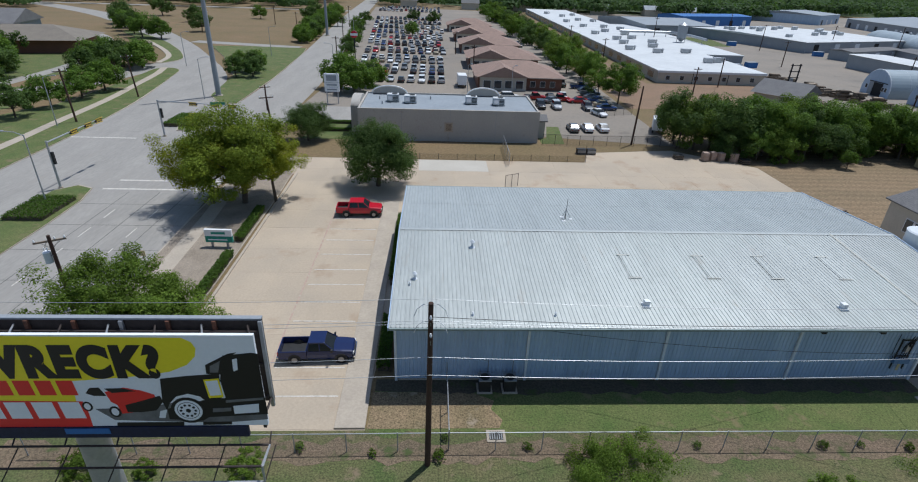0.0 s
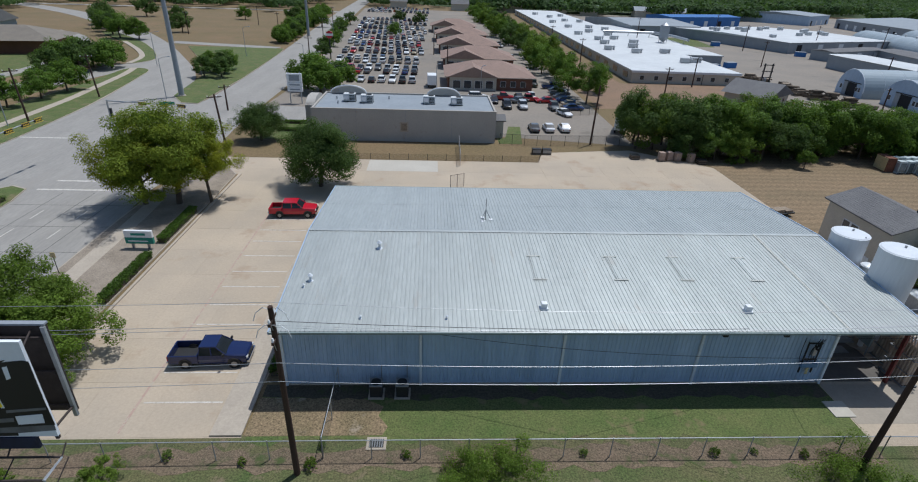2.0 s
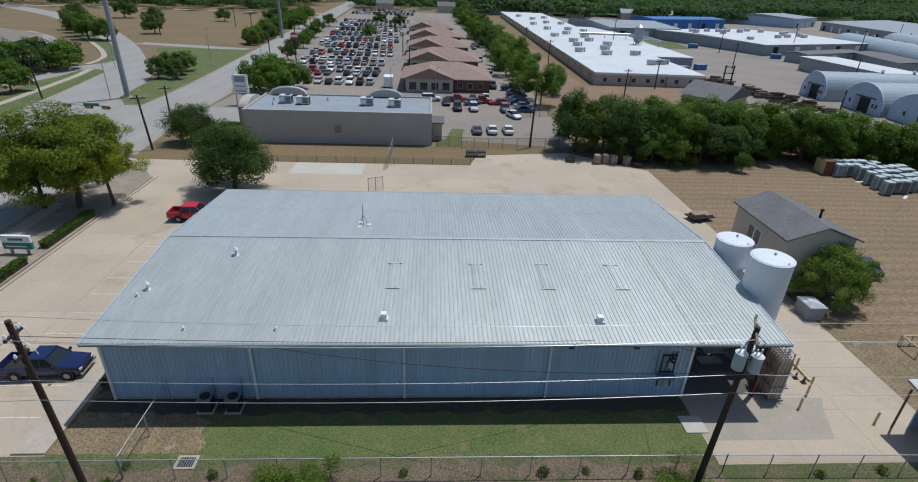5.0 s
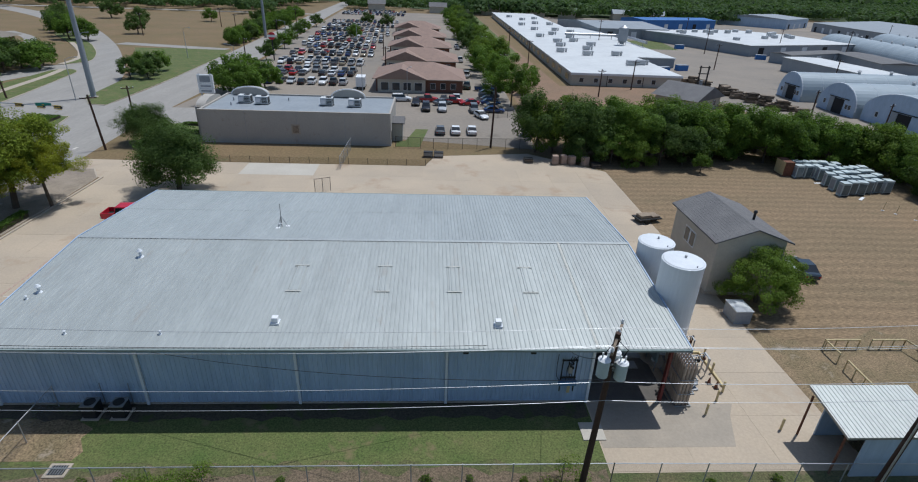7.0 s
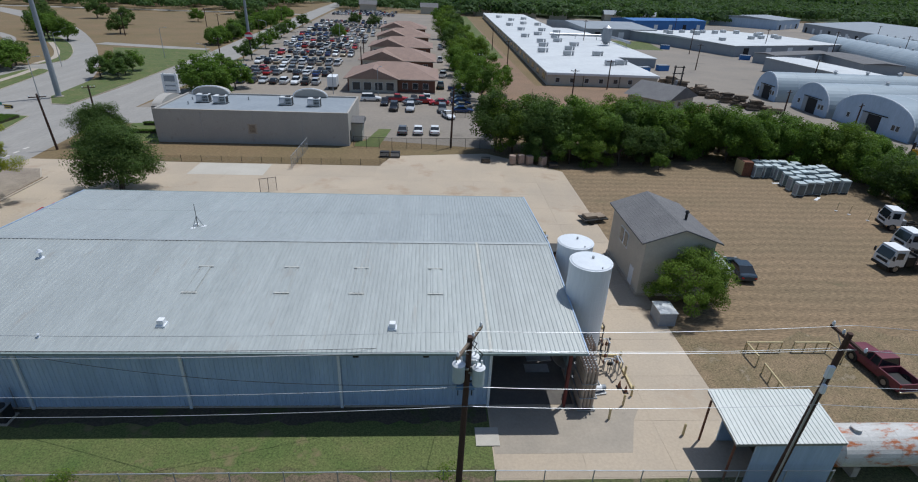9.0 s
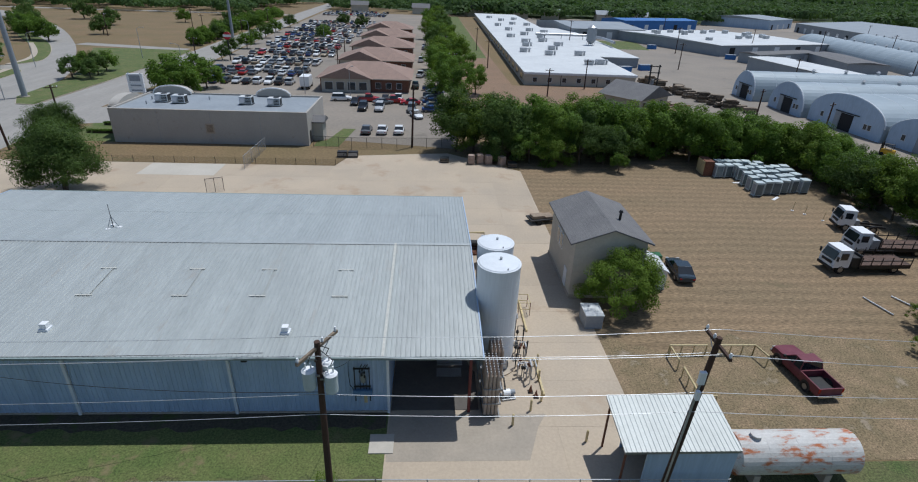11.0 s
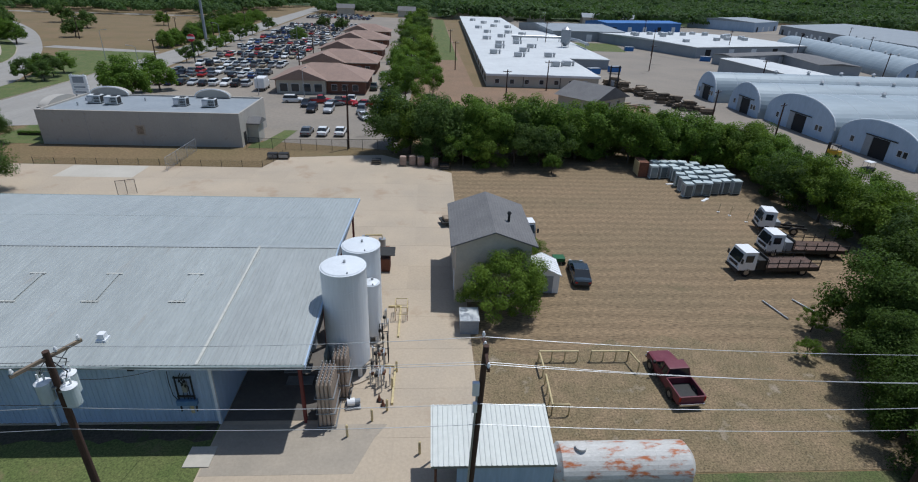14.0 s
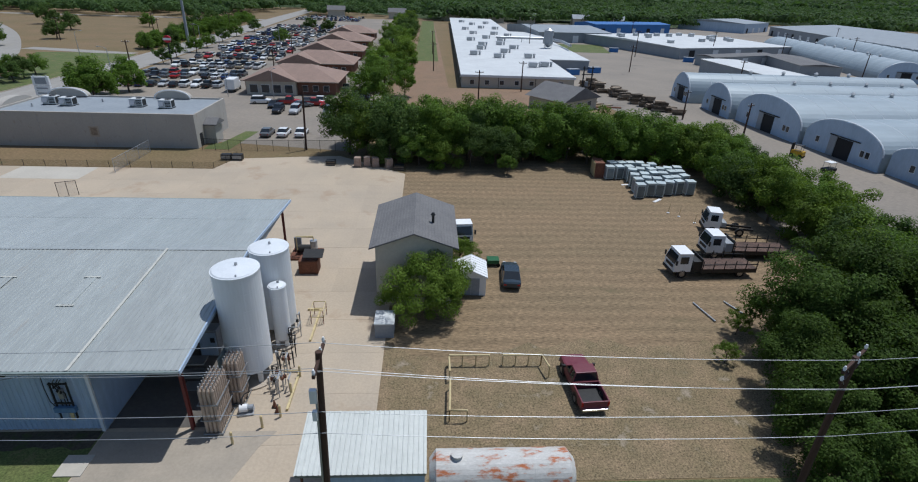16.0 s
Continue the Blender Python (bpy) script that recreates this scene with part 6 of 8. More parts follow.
def pickup(paint, label, L=5.55, cab_len=2.3, lift=0.0, category="pickup truck"):
    """Faces along +x; its middle stands at the origin."""
    o = thing("pickup_truck", label, category)
    f, b, hw = L / 2, -L / 2, 0.97
    z = lift
    cab1 = f - 1.55
    cab0 = cab1 - cab_len
    bm = loft(B(), [sec(f, 0.78, 0.5 + z, 0.95 + z), sec(f - 0.12, 0.92, 0.42 + z, 1.05 + z), sec(f - 0.9, hw, 0.4 + z, 1.12 + z), sec(cab1 + 0.1, hw, 0.38 + z, 1.16 + z), sec(cab0, hw, 0.38 + z, 1.14 + z)])
    part("front_body", bm, paint, o)
    bed = B()
    bx(bed, b + 0.05, cab0 - 0.03, -hw, -hw + 0.1, 0.45 + z, 1.14 + z, 0.03)
    bx(bed, b + 0.05, cab0 - 0.03, hw - 0.1, hw, 0.45 + z, 1.14 + z, 0.03)
    bx(bed, cab0 - 0.12, cab0 - 0.03, -hw + 0.1, hw - 0.1, 0.45 + z, 1.14 + z)
    part("bed", bed, paint, o)
    part("tailgate", bx(B(), b, b + 0.09, -hw + 0.06, hw - 0.06, 0.5 + z, 1.13 + z, 0.02), paint, o)
    part("bed_floor", bx(B(), b + 0.1, cab0 - 0.13, -hw + 0.1, hw - 0.1, 0.5 + z, 0.62 + z), DARK, o, "dark bed liner")
    gl = loft(B(), [[(cab0 + 0.02, -0.9, 1.12 + z), (cab0 + 0.02, 0.9, 1.12 + z), (cab0 + 0.14, 0.72, 1.72 + z), (cab0 + 0.14, -0.72, 1.72 + z)],
                    [(cab1 + 0.12, -0.9, 1.12 + z), (cab1 + 0.12, 0.9, 1.12 + z), (cab1 - 0.62, 0.72, 1.72 + z), (cab1 - 0.62, -0.72, 1.72 + z)]])
    part("glasshouse", gl, CARGLASS, o, "tinted glass")
    rf = B()
    bx(rf, cab0 + 0.1, cab1 - 0.56, -0.76, 0.76, 1.69 + z, 1.8 + z, 0.045)
    part("cab_roof", rf, paint, o)
    for s in (-1, 1):
        for (xa, xb) in ((cab1 + 0.13, cab1 - 0.6), ((cab0 + cab1) / 2, (cab0 + cab1) / 2 - 0.05), (cab0 + 0.03, cab0 + 0.15)):
            part("pillar", cyl(B(), (xa, s * 0.91, 1.11 + z), (xb, s * 0.735, 1.73 + z), 0.045, n=6), paint, o)
        part("headlight", bx(B(), f - 0.08, f + 0.015, s * 0.72 - 0.16, s * 0.72 + 0.16, 0.78 + z, 0.95 + z, 0.02), LAMP, o)
        part("taillight", bx(B(), b - 0.015, b + 0.05, s * 0.89 - 0.07, s * 0.89 + 0.07, 0.75 + z, 1.08 + z), TAIL, o)
        part("mirror", bx(B(), cab1 - 0.12, cab1 + 0.02, s * 1.08 - 0.1, s * 1.08 + 0.1, 1.15 + z, 1.36 + z, 0.02), DARK, o)
        for xc in (f - 0.95, b + 1.2):
            part("wheel_arch", cyl(B(), (xc, s * 0.80, 0.42 + z * 0.6), (xc, s * 0.985, 0.42 + z * 0.6), 0.47, n=18), DARK, o)
    part("front_bumper", bx(B(), f - 0.05, f + 0.1, -0.9, 0.9, 0.42 + z, 0.62 + z, 0.03), CHROME, o)
    part("grille", bx(B(), f - 0.02, f + 0.03, -0.5, 0.5, 0.68 + z, 0.95 + z, 0.01), DARK, o)
    part("rear_bumper", bx(B(), b - 0.14, b + 0.0, -0.9, 0.9, 0.42 + z, 0.6 + z, 0.03), CHROME, o)
    part("chassis", bx(B(), b + 0.2, f - 0.2, -0.6, 0.6, 0.3, 0.48 + z), DARK, o)
    add_wheels(o, [(x, s * 0.86) for x in (f - 0.95, b + 1.2) for s in (-1, 1)], WHEEL_BIG)
    return o


def place(o, x, y, rz, z=0.024):
    o.matrix_world = pose(x, y, z, 0, 0, rz)
    return o


place(pickup(NAVY, "dark navy blue pickup truck parked across the stalls", 5.6, 1.9), -6.6, 35.3, 2)
place(pickup(RED, "bright red crew-cab pickup truck parked at the lot's back", 5.4, 2.35, 0.12), -6.8, 62.0, 2)
place(pickup(MAROON, "old faded maroon pickup truck standing in the dry field", 5.2, 1.6), 69.3, 35.9, 94, 0.014)


def car(kind, paint, name, label, group):
    o = thing(name, label, "car", group)
    if kind == "sedan":
        L, hw, zb, zr, c0, c1, r0, r1 = 4.7, 0.9, 0.92, 1.43, -1.85, 1.05, -1.05, 0.25
    elif kind == "suv":
        L, hw, zb, zr, c0, c1, r0, r1 = 4.75, 0.94, 1.08, 1.74, -2.25, 1.0, -2.0, 0.35
    else:
        L, hw, zb, zr, c0, c1, r0, r1 = 5.3, 0.95, 1.08, 1.78, -0.75, 1.2, -0.6, 0.55
    f, b = L / 2, -L / 2
    bm = loft(B(), [sec(b, hw - 0.18, 0.42, zb - 0.12), sec(b + 0.15, hw - 0.04, 0.32, zb), sec(c0, hw, 0.28, zb + 0.02), sec(c1, hw, 0.28, zb), sec(f - 0.25, hw - 0.08, 0.3, zb - 0.2), sec(f, hw - 0.25, 0.4, zb - 0.32)])
    if kind == "truck":
        bx(bm, b + 0.12, c0 - 0.08, -hw + 0.12, hw - 0.12, zb - 0.3, zb + 0.06, mi=1)
    bx(bm, r0, r1, -hw + 0.2, hw - 0.2, zr - 0.06, zr, 0.025)
    part("body", bm, [paint, DARK], o)
    gl = loft(B(), [[(c0, -hw + 0.1, zb), (c0, hw - 0.1, zb), (r0 - 0.02, hw - 0.22, zr - 0.03), (r0 - 0.02, -hw + 0.22, zr - 0.03)],
                    [(c1, -hw + 0.1, zb - 0.02), (c1, hw - 0.1, zb - 0.02), (r1 + 0.02, hw - 0.22, zr - 0.03), (r1 + 0.02, -hw + 0.22, zr - 0.03)]])
    part("glasshouse", gl, CARGLASS, o)
    add_wheels(o, [(x, s * (hw - 0.1)) for x in (f - 0.9, b + 0.95) for s in (-1, 1)], WHEEL)
    for s in (-1, 1):
        part("headlight", bx(B(), f - 0.14, f - 0.02, s * 0.55 - 0.14, s * 0.55 + 0.14, 0.55, 0.68), LAMP, o)
        part("taillight", bx(B(), b - 0.01, b + 0.1, s * 0.62 - 0.12, s * 0.62 + 0.12, 0.6, 0.75), TAIL, o)
    return o


paints = [("white", (0.76, 0.76, 0.75), 13), ("silver", (0.45, 0.46, 0.47), 7), ("black", (0.015, 0.015, 0.018), 6), ("grey", (0.13, 0.135, 0.14), 5), ("red", (0.38, 0.015, 0.015), 4), ("blue", (0.02, 0.05, 0.16), 4), ("tan", (0.35, 0.29, 0.2), 2), ("dark green", (0.02, 0.05, 0.035), 1), ("slate", (0.028, 0.042, 0.055), 1)]
rg = random.Random(21)
car_spots = []
rows_y = [150.5, 164, 170, 185, 191, 207, 213, 229, 235, 252, 258, 276, 282, 301, 307, 328, 334, 357, 363]
for y in rows_y:
    xl = -20.5 - max(0, y - 185) * 0.07
    n = int((8.5 - xl) / 2.75)
    for k in range(n):
        if rg.random() < 0.04:
            continue
        car_spots.append((xl + k * 2.75 + rg.uniform(-0.12, 0.12), y + rg.uniform(-0.3, 0.3), 90 if rg.random() < 0.6 else -90))
for y in (432, 440, 452, 460, 472):
    for k in range(15):
        if rg.random() < 0.88:
            car_spots.append((-38 + k * 3.1, y, 90))
for x, y, a in ((41.5, 122, 0), (41.8, 126, 8), (41.5, 130, 0), (41.6, 134, 4), (41.8, 138, 0), (42, 142, 2), (41.5, 147, 0), (38.2, 116.5, -70),
                (20.5, 131.5, 5), (30.5, 132.8, 90), (33.5, 132.5, -90), (37, 150, 90), (38, 168, 80), (38, 172, 85), (37.5, 200, 90), (38, 236, 92), (38, 245, 90)):
    car_spots.append((x, y, a))
fixed = [(29.3, 103.6, 90, "sedan", "grey"), (32.2, 103.8, 90, "sedan", "white"), (35.3, 104.0, 90, "sedan", "white"),
         (26.4, 122.6, -90, "suv", "black"), (30.0, 122.4, -90, "suv", "silver"), (37.0, 122.0, -90, "suv", "grey"),
         (32.4, 130.4, 4, "truck", "red"), (36.4, 129.0, 185, "sedan", "red"), (26.6, 131.5, 6, "truck", "red"), (-14, 156.5, 20, "sedan", "tan"), (24.0, 128.0, -90, "sedan", "black"), (30.2, 128.6, 30, "sedan", "grey"),
         (66.4, 51.4, 85, "sedan", "slate")]
lib = {}
for nm, col, wgt in paints:
    pm = mat(nm.replace(" ", "_") + "_car_paint", col, tuple(v * 0.95 for v in col), 0.25, grain=0.03, spec=0.6)
    for kd in ("sedan", "suv", "truck"):
        lib[kd, nm] = pm
used = {}


def put_car(x, y, a, kd, nm, group):
    key = (kd, nm)
    word = {"sedan": "sedan", "suv": "sport utility vehicle", "truck": "pickup truck"}[kd]
    if key not in used:
        used[key] = car(kd, lib[key], word.replace(" ", "_") if kd != "sedan" else "sedan", "parked " + nm + " " + word + " on sun-bleached concrete", group)
        used[key].matrix_world = pose(x, y, 0.02, 0, 0, a)
    else:
        copy_thing(used[key], pose(x, y, 0.02, 0, 0, a))


names = [p[0] for p in paints]
wts = [p[2] for p in paints]
for x, y, a in car_spots:
    put_car(x, y, a, rg.choices(("sedan", "suv", "truck"), (5, 3.5, 2))[0], rg.choices(names, wts)[0], "cars on the lot")
for x, y, a, kd, nm in fixed:
    put_car(x, y, a, kd, nm, "cars on the lot")


# ---- flatbed trucks, cabinets and other things in the field ----
DECKW = mat("weathered_deck_boards", (0.135, 0.082, 0.062), (0.075, 0.052, 0.043), 0.9, big=1.2, small=6, grain=0.35)


def cab_truck(label, deck, stakes=True):
    """A white cab-over truck that faces along -x, the front at the origin."""
    o = thing("flatbed_truck", label, "truck", "flatbed trucks")
    cab = loft(B(), [[(0.0, -1.05, 0.75), (0.0, 1.05, 0.75), (0.0, 1.05, 1.55), (0.35, 0.98, 2.55), (0.35, -0.98, 2.55), (0.0, -1.05, 1.55)],
                     [(1.75, -1.05, 0.75), (1.75, 1.05, 0.75), (1.75, 1.05, 1.55), (1.75, 0.98, 2.6), (1.75, -0.98, 2.6), (1.75, -1.05, 1.55)]])
    part("cab", cab, WHITE, o, "white cab")
    part("cab_roof", bx(B(), 0.35, 1.78, -1.0, 1.0, 2.58, 2.7, 0.04), WHITE, o)
    part("windscreen", loft(B(), [[(-0.03, -0.92, 1.58), (-0.03, 0.92, 1.58), (0.02, 0.92, 1.58), (0.02, -0.92, 1.58)], [(0.27, -0.86, 2.45), (0.27, 0.86, 2.45), (0.32, 0.86, 2.45), (0.32, -0.86, 2.45)]]), CARGLASS, o)
    for s in (-1, 1):
        part("side_window", bx(B(), 0.55, 1.35, s * 1.03 - 0.025, s * 1.03 + 0.025, 1.62, 2.35), CARGLASS, o)
        part("mirror", bx(B(), 0.0, 0.12, s * 1.25 - 0.1, s * 1.25 + 0.1, 1.6, 2.1, 0.02), DARK, o)
        part("headlight", bx(B(), -0.05, 0.02, s * 0.75 - 0.18, s * 0.75 + 0.18, 0.82, 1.0), LAMP, o)
        part("chassis_rail", bx(B(), 0.4, deck, s * 0.45 - 0.07, s * 0.45 + 0.07, 0.6, 0.85), DARK, o)
    part("bumper", bx(B(), -0.12, 0.05, -1.05, 1.05, 0.5, 0.78, 0.03), DARK, o)
    part("grille", bx(B(), -0.04, 0.02, -0.7, 0.7, 1.08, 1.36), DARK, o, "dark grille")
    add_wheels(o, [(x, s * 0.9) for x in (0.95, deck - 1.6) for s in (-1, 1)], WHEEL_TRUCK)
    if stakes:
        part("tool_box", bx(B(), 1.9, 2.7, -1.1, 1.1, 0.85, 1.9, 0.03), GREYW if deck > 8.8 else DARK, o)
        for k in range(8):
            part("deck_board", bx(B(), 2.8, deck, -1.15 + k * 0.29, -1.15 + k * 0.29 + 0.275, 1.0, 1.08), DECKW, o, "weathered brown deck board")
        for s in (-1, 1):
            nS = 6
            for k in range(nS):
                x = 2.9 + k * (deck - 3.0) / (nS - 1)
                part("stake", bx(B(), x - 0.035, x + 0.035, s * 1.17 - 0.03, s * 1.17 + 0.03, 0.95, 1.95), DARK, o)
            part("side_rail", bx(B(), 2.85, deck, s * 1.15 - 0.02, s * 1.15 + 0.02, 1.5, 1.6), DARK, o)
            part("side_skirt", bx(B(), 2.85, deck, s * 1.12 - 0.03, s * 1.12 + 0.03, 0.62, 0.98), DARK, o)
        part("headboard", bx(B(), 2.74, 2.82, -1.15, 1.15, 0.95, 2.15), DARK, o, "dark steel headboard")
    else:
        part("frame_box", bx(B(), 2.0, 2.5, -0.7, 0.7, 0.85, 1.4, 0.03), GREYW, o)
    return o


place(cab_truck("white cab-over truck with a rusty stake flatbed", 8.6), 82.5, 52.6, 2, 0.014)
place(cab_truck("white crew-cab flatbed truck behind another truck", 9.0), 88.0, 56.9, -2, 0.014)
place(cab_truck("white cab-over truck with a bare chassis", 5.6, False), 91.2, 63.5, -14, 0.014)
place(cab_truck("white cab-over truck parked behind the house", 5.0, False), 62.2, 58.0, 95, 0.014)

rg = random.Random(31)
cab_w, cab_d, cab_h = 1.15, 1.1, 1.9
shell_me = mesh_from("body", bx(B(), -cab_w / 2, cab_w / 2, -cab_d / 2, cab_d / 2, 0, cab_h, 0.03), PALEBOX)
lid_me = mesh_from("top", bx(B(), -cab_w / 2 - 0.04, cab_w / 2 + 0.04, -cab_d / 2 - 0.04, cab_d / 2 + 0.04, cab_h, cab_h + 0.1, 0.02), PALEBOX)
door_me = mesh_from("door", bx(B(), -cab_w / 2 + 0.1, cab_w / 2 - 0.1, -cab_d / 2 - 0.02, -cab_d / 2 + 0.01, 0.2, cab_h - 0.16, 0.01), mat("grey_cabinet_glass", (0.13, 0.165, 0.17), (0.20, 0.24, 0.245), 0.2, big=0.8, grain=0.1, obvar=0.35))
side_me = mesh_from("side_panel", bx(bx(B(), -cab_w / 2 - 0.012, -cab_w / 2, -cab_d / 2 + 0.14, cab_d / 2 - 0.14, 0.25, cab_h - 0.25), cab_w / 2, cab_w / 2 + 0.012, -cab_d / 2 + 0.14, cab_d / 2 - 0.14, 0.25, cab_h - 0.25), GREYW)
foot_me = mesh_from("plinth", bx(B(), -cab_w / 2 + 0.03, cab_w / 2 - 0.03, -cab_d / 2 - 0.025, -cab_d / 2 - 0.002, 0.0, 0.14), DARK)
spots = [(85.6 + k * 1.5, 82.0 + k * 0.12) for k in range(3)] + [(86.6 + k * 1.45, 84.2) for k in range(4)] + [(91.3, 82.6), (92.6, 83.6)]
for j in range(4):
    for k in range(6):
        spots.append((87.6 + k * 1.5 + j * 0.3 + rg.uniform(-0.15, 0.15), 74.4 + j * 2.1 + k * 0.3 + rg.uniform(-0.3, 0.3)))
for k, (x, y) in enumerate(spots):
    c = thing("steel_cabinet", "empty pale steel cabinet with a grey glass door", "cabinet", "stored cabinets", at=(x, y, 0.014), rz=rg.uniform(-22, 14))
    part("body", shell_me, None, c)
    part("top", lid_me, None, c)
    part("door", door_me, None, c)
    part("side_panel", side_me, None, c)
    part("plinth", foot_me, None, c)
c = thing("container", "rusty orange steel crate beside the stored cabinets", "crate", at=(84.3, 83.6, 0.014), rz=-4)
part("body", bx(B(), -0.7, 0.7, -1.4, 1.4, 0, 2.3, 0.03), RUST, c)
part("side_panel", bx(B(), -0.76, -0.7, -1.3, 1.3, 0.1, 2.2), YELLOW, c)
for k, (x, y, a) in enumerate(((87.6, 79.2, 5), (89.6, 72.9, 40))):
    solo("white_board", bx(B(), -0.9, 0.9, -0.2, 0.2, 0.0, 0.06, m=pose(x, y, 0.014, 0, 0, a)), WHITE, "white board lying on the dry grass", "board", "loose boards")
for x, y in ((89.3, 68.6), (90.2, 67.4), (91.3, 65.4)):
    s = thing("marker_stake", "thin marker stake with a pale base in the field", "stake", "marker stakes", at=(x, y, 0.014))
    part("stake", cyl(B(), (0, 0, 0), (0.08, 0, 1.3), 0.035), YELLOW, s)
    part("base", bx(B(), -0.16, 0.16, -0.13, 0.13, 0, 0.07), WHITE, s)
for x0, y0, x1, y1 in ((82.6, 47.0, 83.2, 44.0), (85.6, 47.2, 86.4, 45.0)):
    solo("steel_pipe", cyl(B(), (x0, y0, 0.12), (x1, y1, 0.12), 0.07), GALV, "weathered pipe lying in the dry field", "pipe", "loose pipes")
gt = thing("garden_cart", "small green garden cart beside the white shed", "cart", at=(65.0, 54.3, 0.014))
part("tray", bx(B(), -0.6, 0.6, -0.5, 0.5, 0.35, 0.75, 0.03), mat("green_cart_paint", (0.02, 0.12, 0.04), rough=0.5), gt)
for x, y in ((-0.5, -0.45), (0.5, -0.45), (-0.5, 0.45), (0.5, 0.45)):
    part("wheel", cyl(B(), (x, y - 0.05, 0.2), (x, y + 0.05, 0.2), 0.2), TYRE, gt)
jk = thing("trailer", "flat dark utility trailer loaded with scrap", "trailer", at=(54.6, 64.0, 0), rz=15)
part("deck", bx(B(), -1.6, 1.6, -0.9, 0.9, 0.45, 0.6), DARK, jk)
part("scrap", bx(bx(B(), -1.3, 0.2, -0.6, 0.5, 0.6, 1.0, 0.05), 0.3, 1.4, -0.7, 0.6, 0.6, 0.85, 0.05), TIMBER, jk)
for x, y in ((-0.6, -0.95), (-0.6, 0.95)):
    part("wheel", cyl(B(), (x, y - 0.1, 0.32), (x, y + 0.1, 0.32), 0.32, n=16), TYRE, jk)
for pts in ([(60.0, 38.5), (63.0, 38.5)], [(64.0, 38.5), (66.9, 38.5), (67.2, 37.1)], [(60.0, 38.3), (60.0, 36.7)], [(60.0, 35.9), (59.85, 32.9), (61.0, 32.9)]):
    o = thing("pipe_barrier", "low yellow pipe barrier in the dry field", "barrier", "yellow barriers")
    part("top_rail", tube(B(), [(x, y, 0.95) for x, y in pts], 0.075, 8), YELLOW, o)
    for (xa, ya), (xb, yb) in zip(pts, pts[1:]):
        n = max(1, int(math.hypot(xb - xa, yb - ya) / 0.95))
        for k in range(n + 1):
            x, y = xa + (xb - xa) * k / n, ya + (yb - ya) * k / n
            part("post", cyl(B(), (x, y, 0), (x, y, 0.9), 0.05), YELLOW, o)
# bales and bins by the belt, trailer by the fence
BALE = mat("wrapped_bale", (0.30, 0.20, 0.15), (0.36, 0.28, 0.23), 0.7, big=2, small=5, grain=0.2)
for x, y, k in ((47.6, 86.0, 0), (49.0, 86.3, 1), (50.3, 86.0, 2), (52.4, 85.6, 3)):
    b = thing("wrapped_bale", "brown wrapped bale stacked on a pallet", "bale", "wrapped bales", at=(x, y, 0), rz=k * 9)
    part("pallet", bx(B(), -0.6, 0.6, -0.6, 0.6, 0, 0.15), TIMBER, b)
    part("bale", bx(B(), -0.5, 0.5, -0.5, 0.5, 0.15, 1.5, 0.12), BALE, b)
for x, y in ((43.4, 86.8), (54.0, 84.9)):
    b = thing("pallet_stack", "low dark stack of pallets", "pallets", "pallet stacks", at=(x, y, 0))
    for k in range(5):
        part("pallet", bx(B(), -0.7, 0.7, -0.6, 0.6, k * 0.15, k * 0.15 + 0.11), TIMBER if k % 2 else DARK, b)
b = thing("equipment_rack", "low black rack of equipment on the concrete", "rack", at=(28.0, 88.4, 0))
for k in (-1, 1):
    part("crate", bx(B(), k * 0.85 - 0.75, k * 0.85 + 0.75, -0.5, 0.5, 0.15, 0.95, 0.03), DARK, b)
    part("slat", bx(B(), k * 0.85 - 0.7, k * 0.85 + 0.7, -0.53, -0.5, 0.3, 0.8), STEEL, b)
    part("skid", bx(B(), k * 0.85 - 0.75, k * 0.85 + 0.75, -0.5, 0.5, 0.0, 0.14), TIMBER, b)
rt = thing("covered_truck", "white truck with a tarpaulin load half hidden by trees", "truck", at=(46.6, 104.4, 0), rz=70)
part("body", bx(B(), -2.6, 1.4, -1.2, 1.2, 0.7, 2.9, 0.2), WHITE, rt)
part("cab", bx(B(), 1.5, 3.1, -1.1, 1.1, 0.6, 2.3, 0.15), RUST, rt)
add_wheels(rt, [(x, s * 0.95) for x in (2.2, -1.6) for s in (-1, 1)], WHEEL_TRUCK)


# ---- fences ----
def chain_fence(pts, h, step, label, wire=CHAIN, post_mat=GALV, rail=True, barb=False):
    o = thing("chain_link_fence", label, "fence", "chain-link fences")
    for (xa, ya), (xb, yb) in zip(pts, pts[1:]):
        L = math.hypot(xb - xa, yb - ya)
        n = max(1, round(L / step))
        for k in range(n + 1):
            x, y = xa + (xb - xa) * k / n, ya + (yb - ya) * k / n
            part("post", cyl(B(), (x, y, 0), (x, y, h + 0.05), 0.035, n=8), post_mat, o)
        if rail:
            part("top_rail", cyl(B(), (xa, ya, h), (xb, yb, h), 0.03, n=8), post_mat, o)
        net = B()
        v = [net.verts.new(p) for p in ((xa, ya, 0.05), (xb, yb, 0.05), (xb, yb, h), (xa, ya, h))]
        net.faces.new(v)
        part("netting", net, wire, o)
        if barb:
            for z in (h + 0.15, h + 0.3):
                part("barbed_wire", cyl(B(), (xa, ya, z), (xb, yb, z), 0.012, n=5), post_mat, o)
    return o


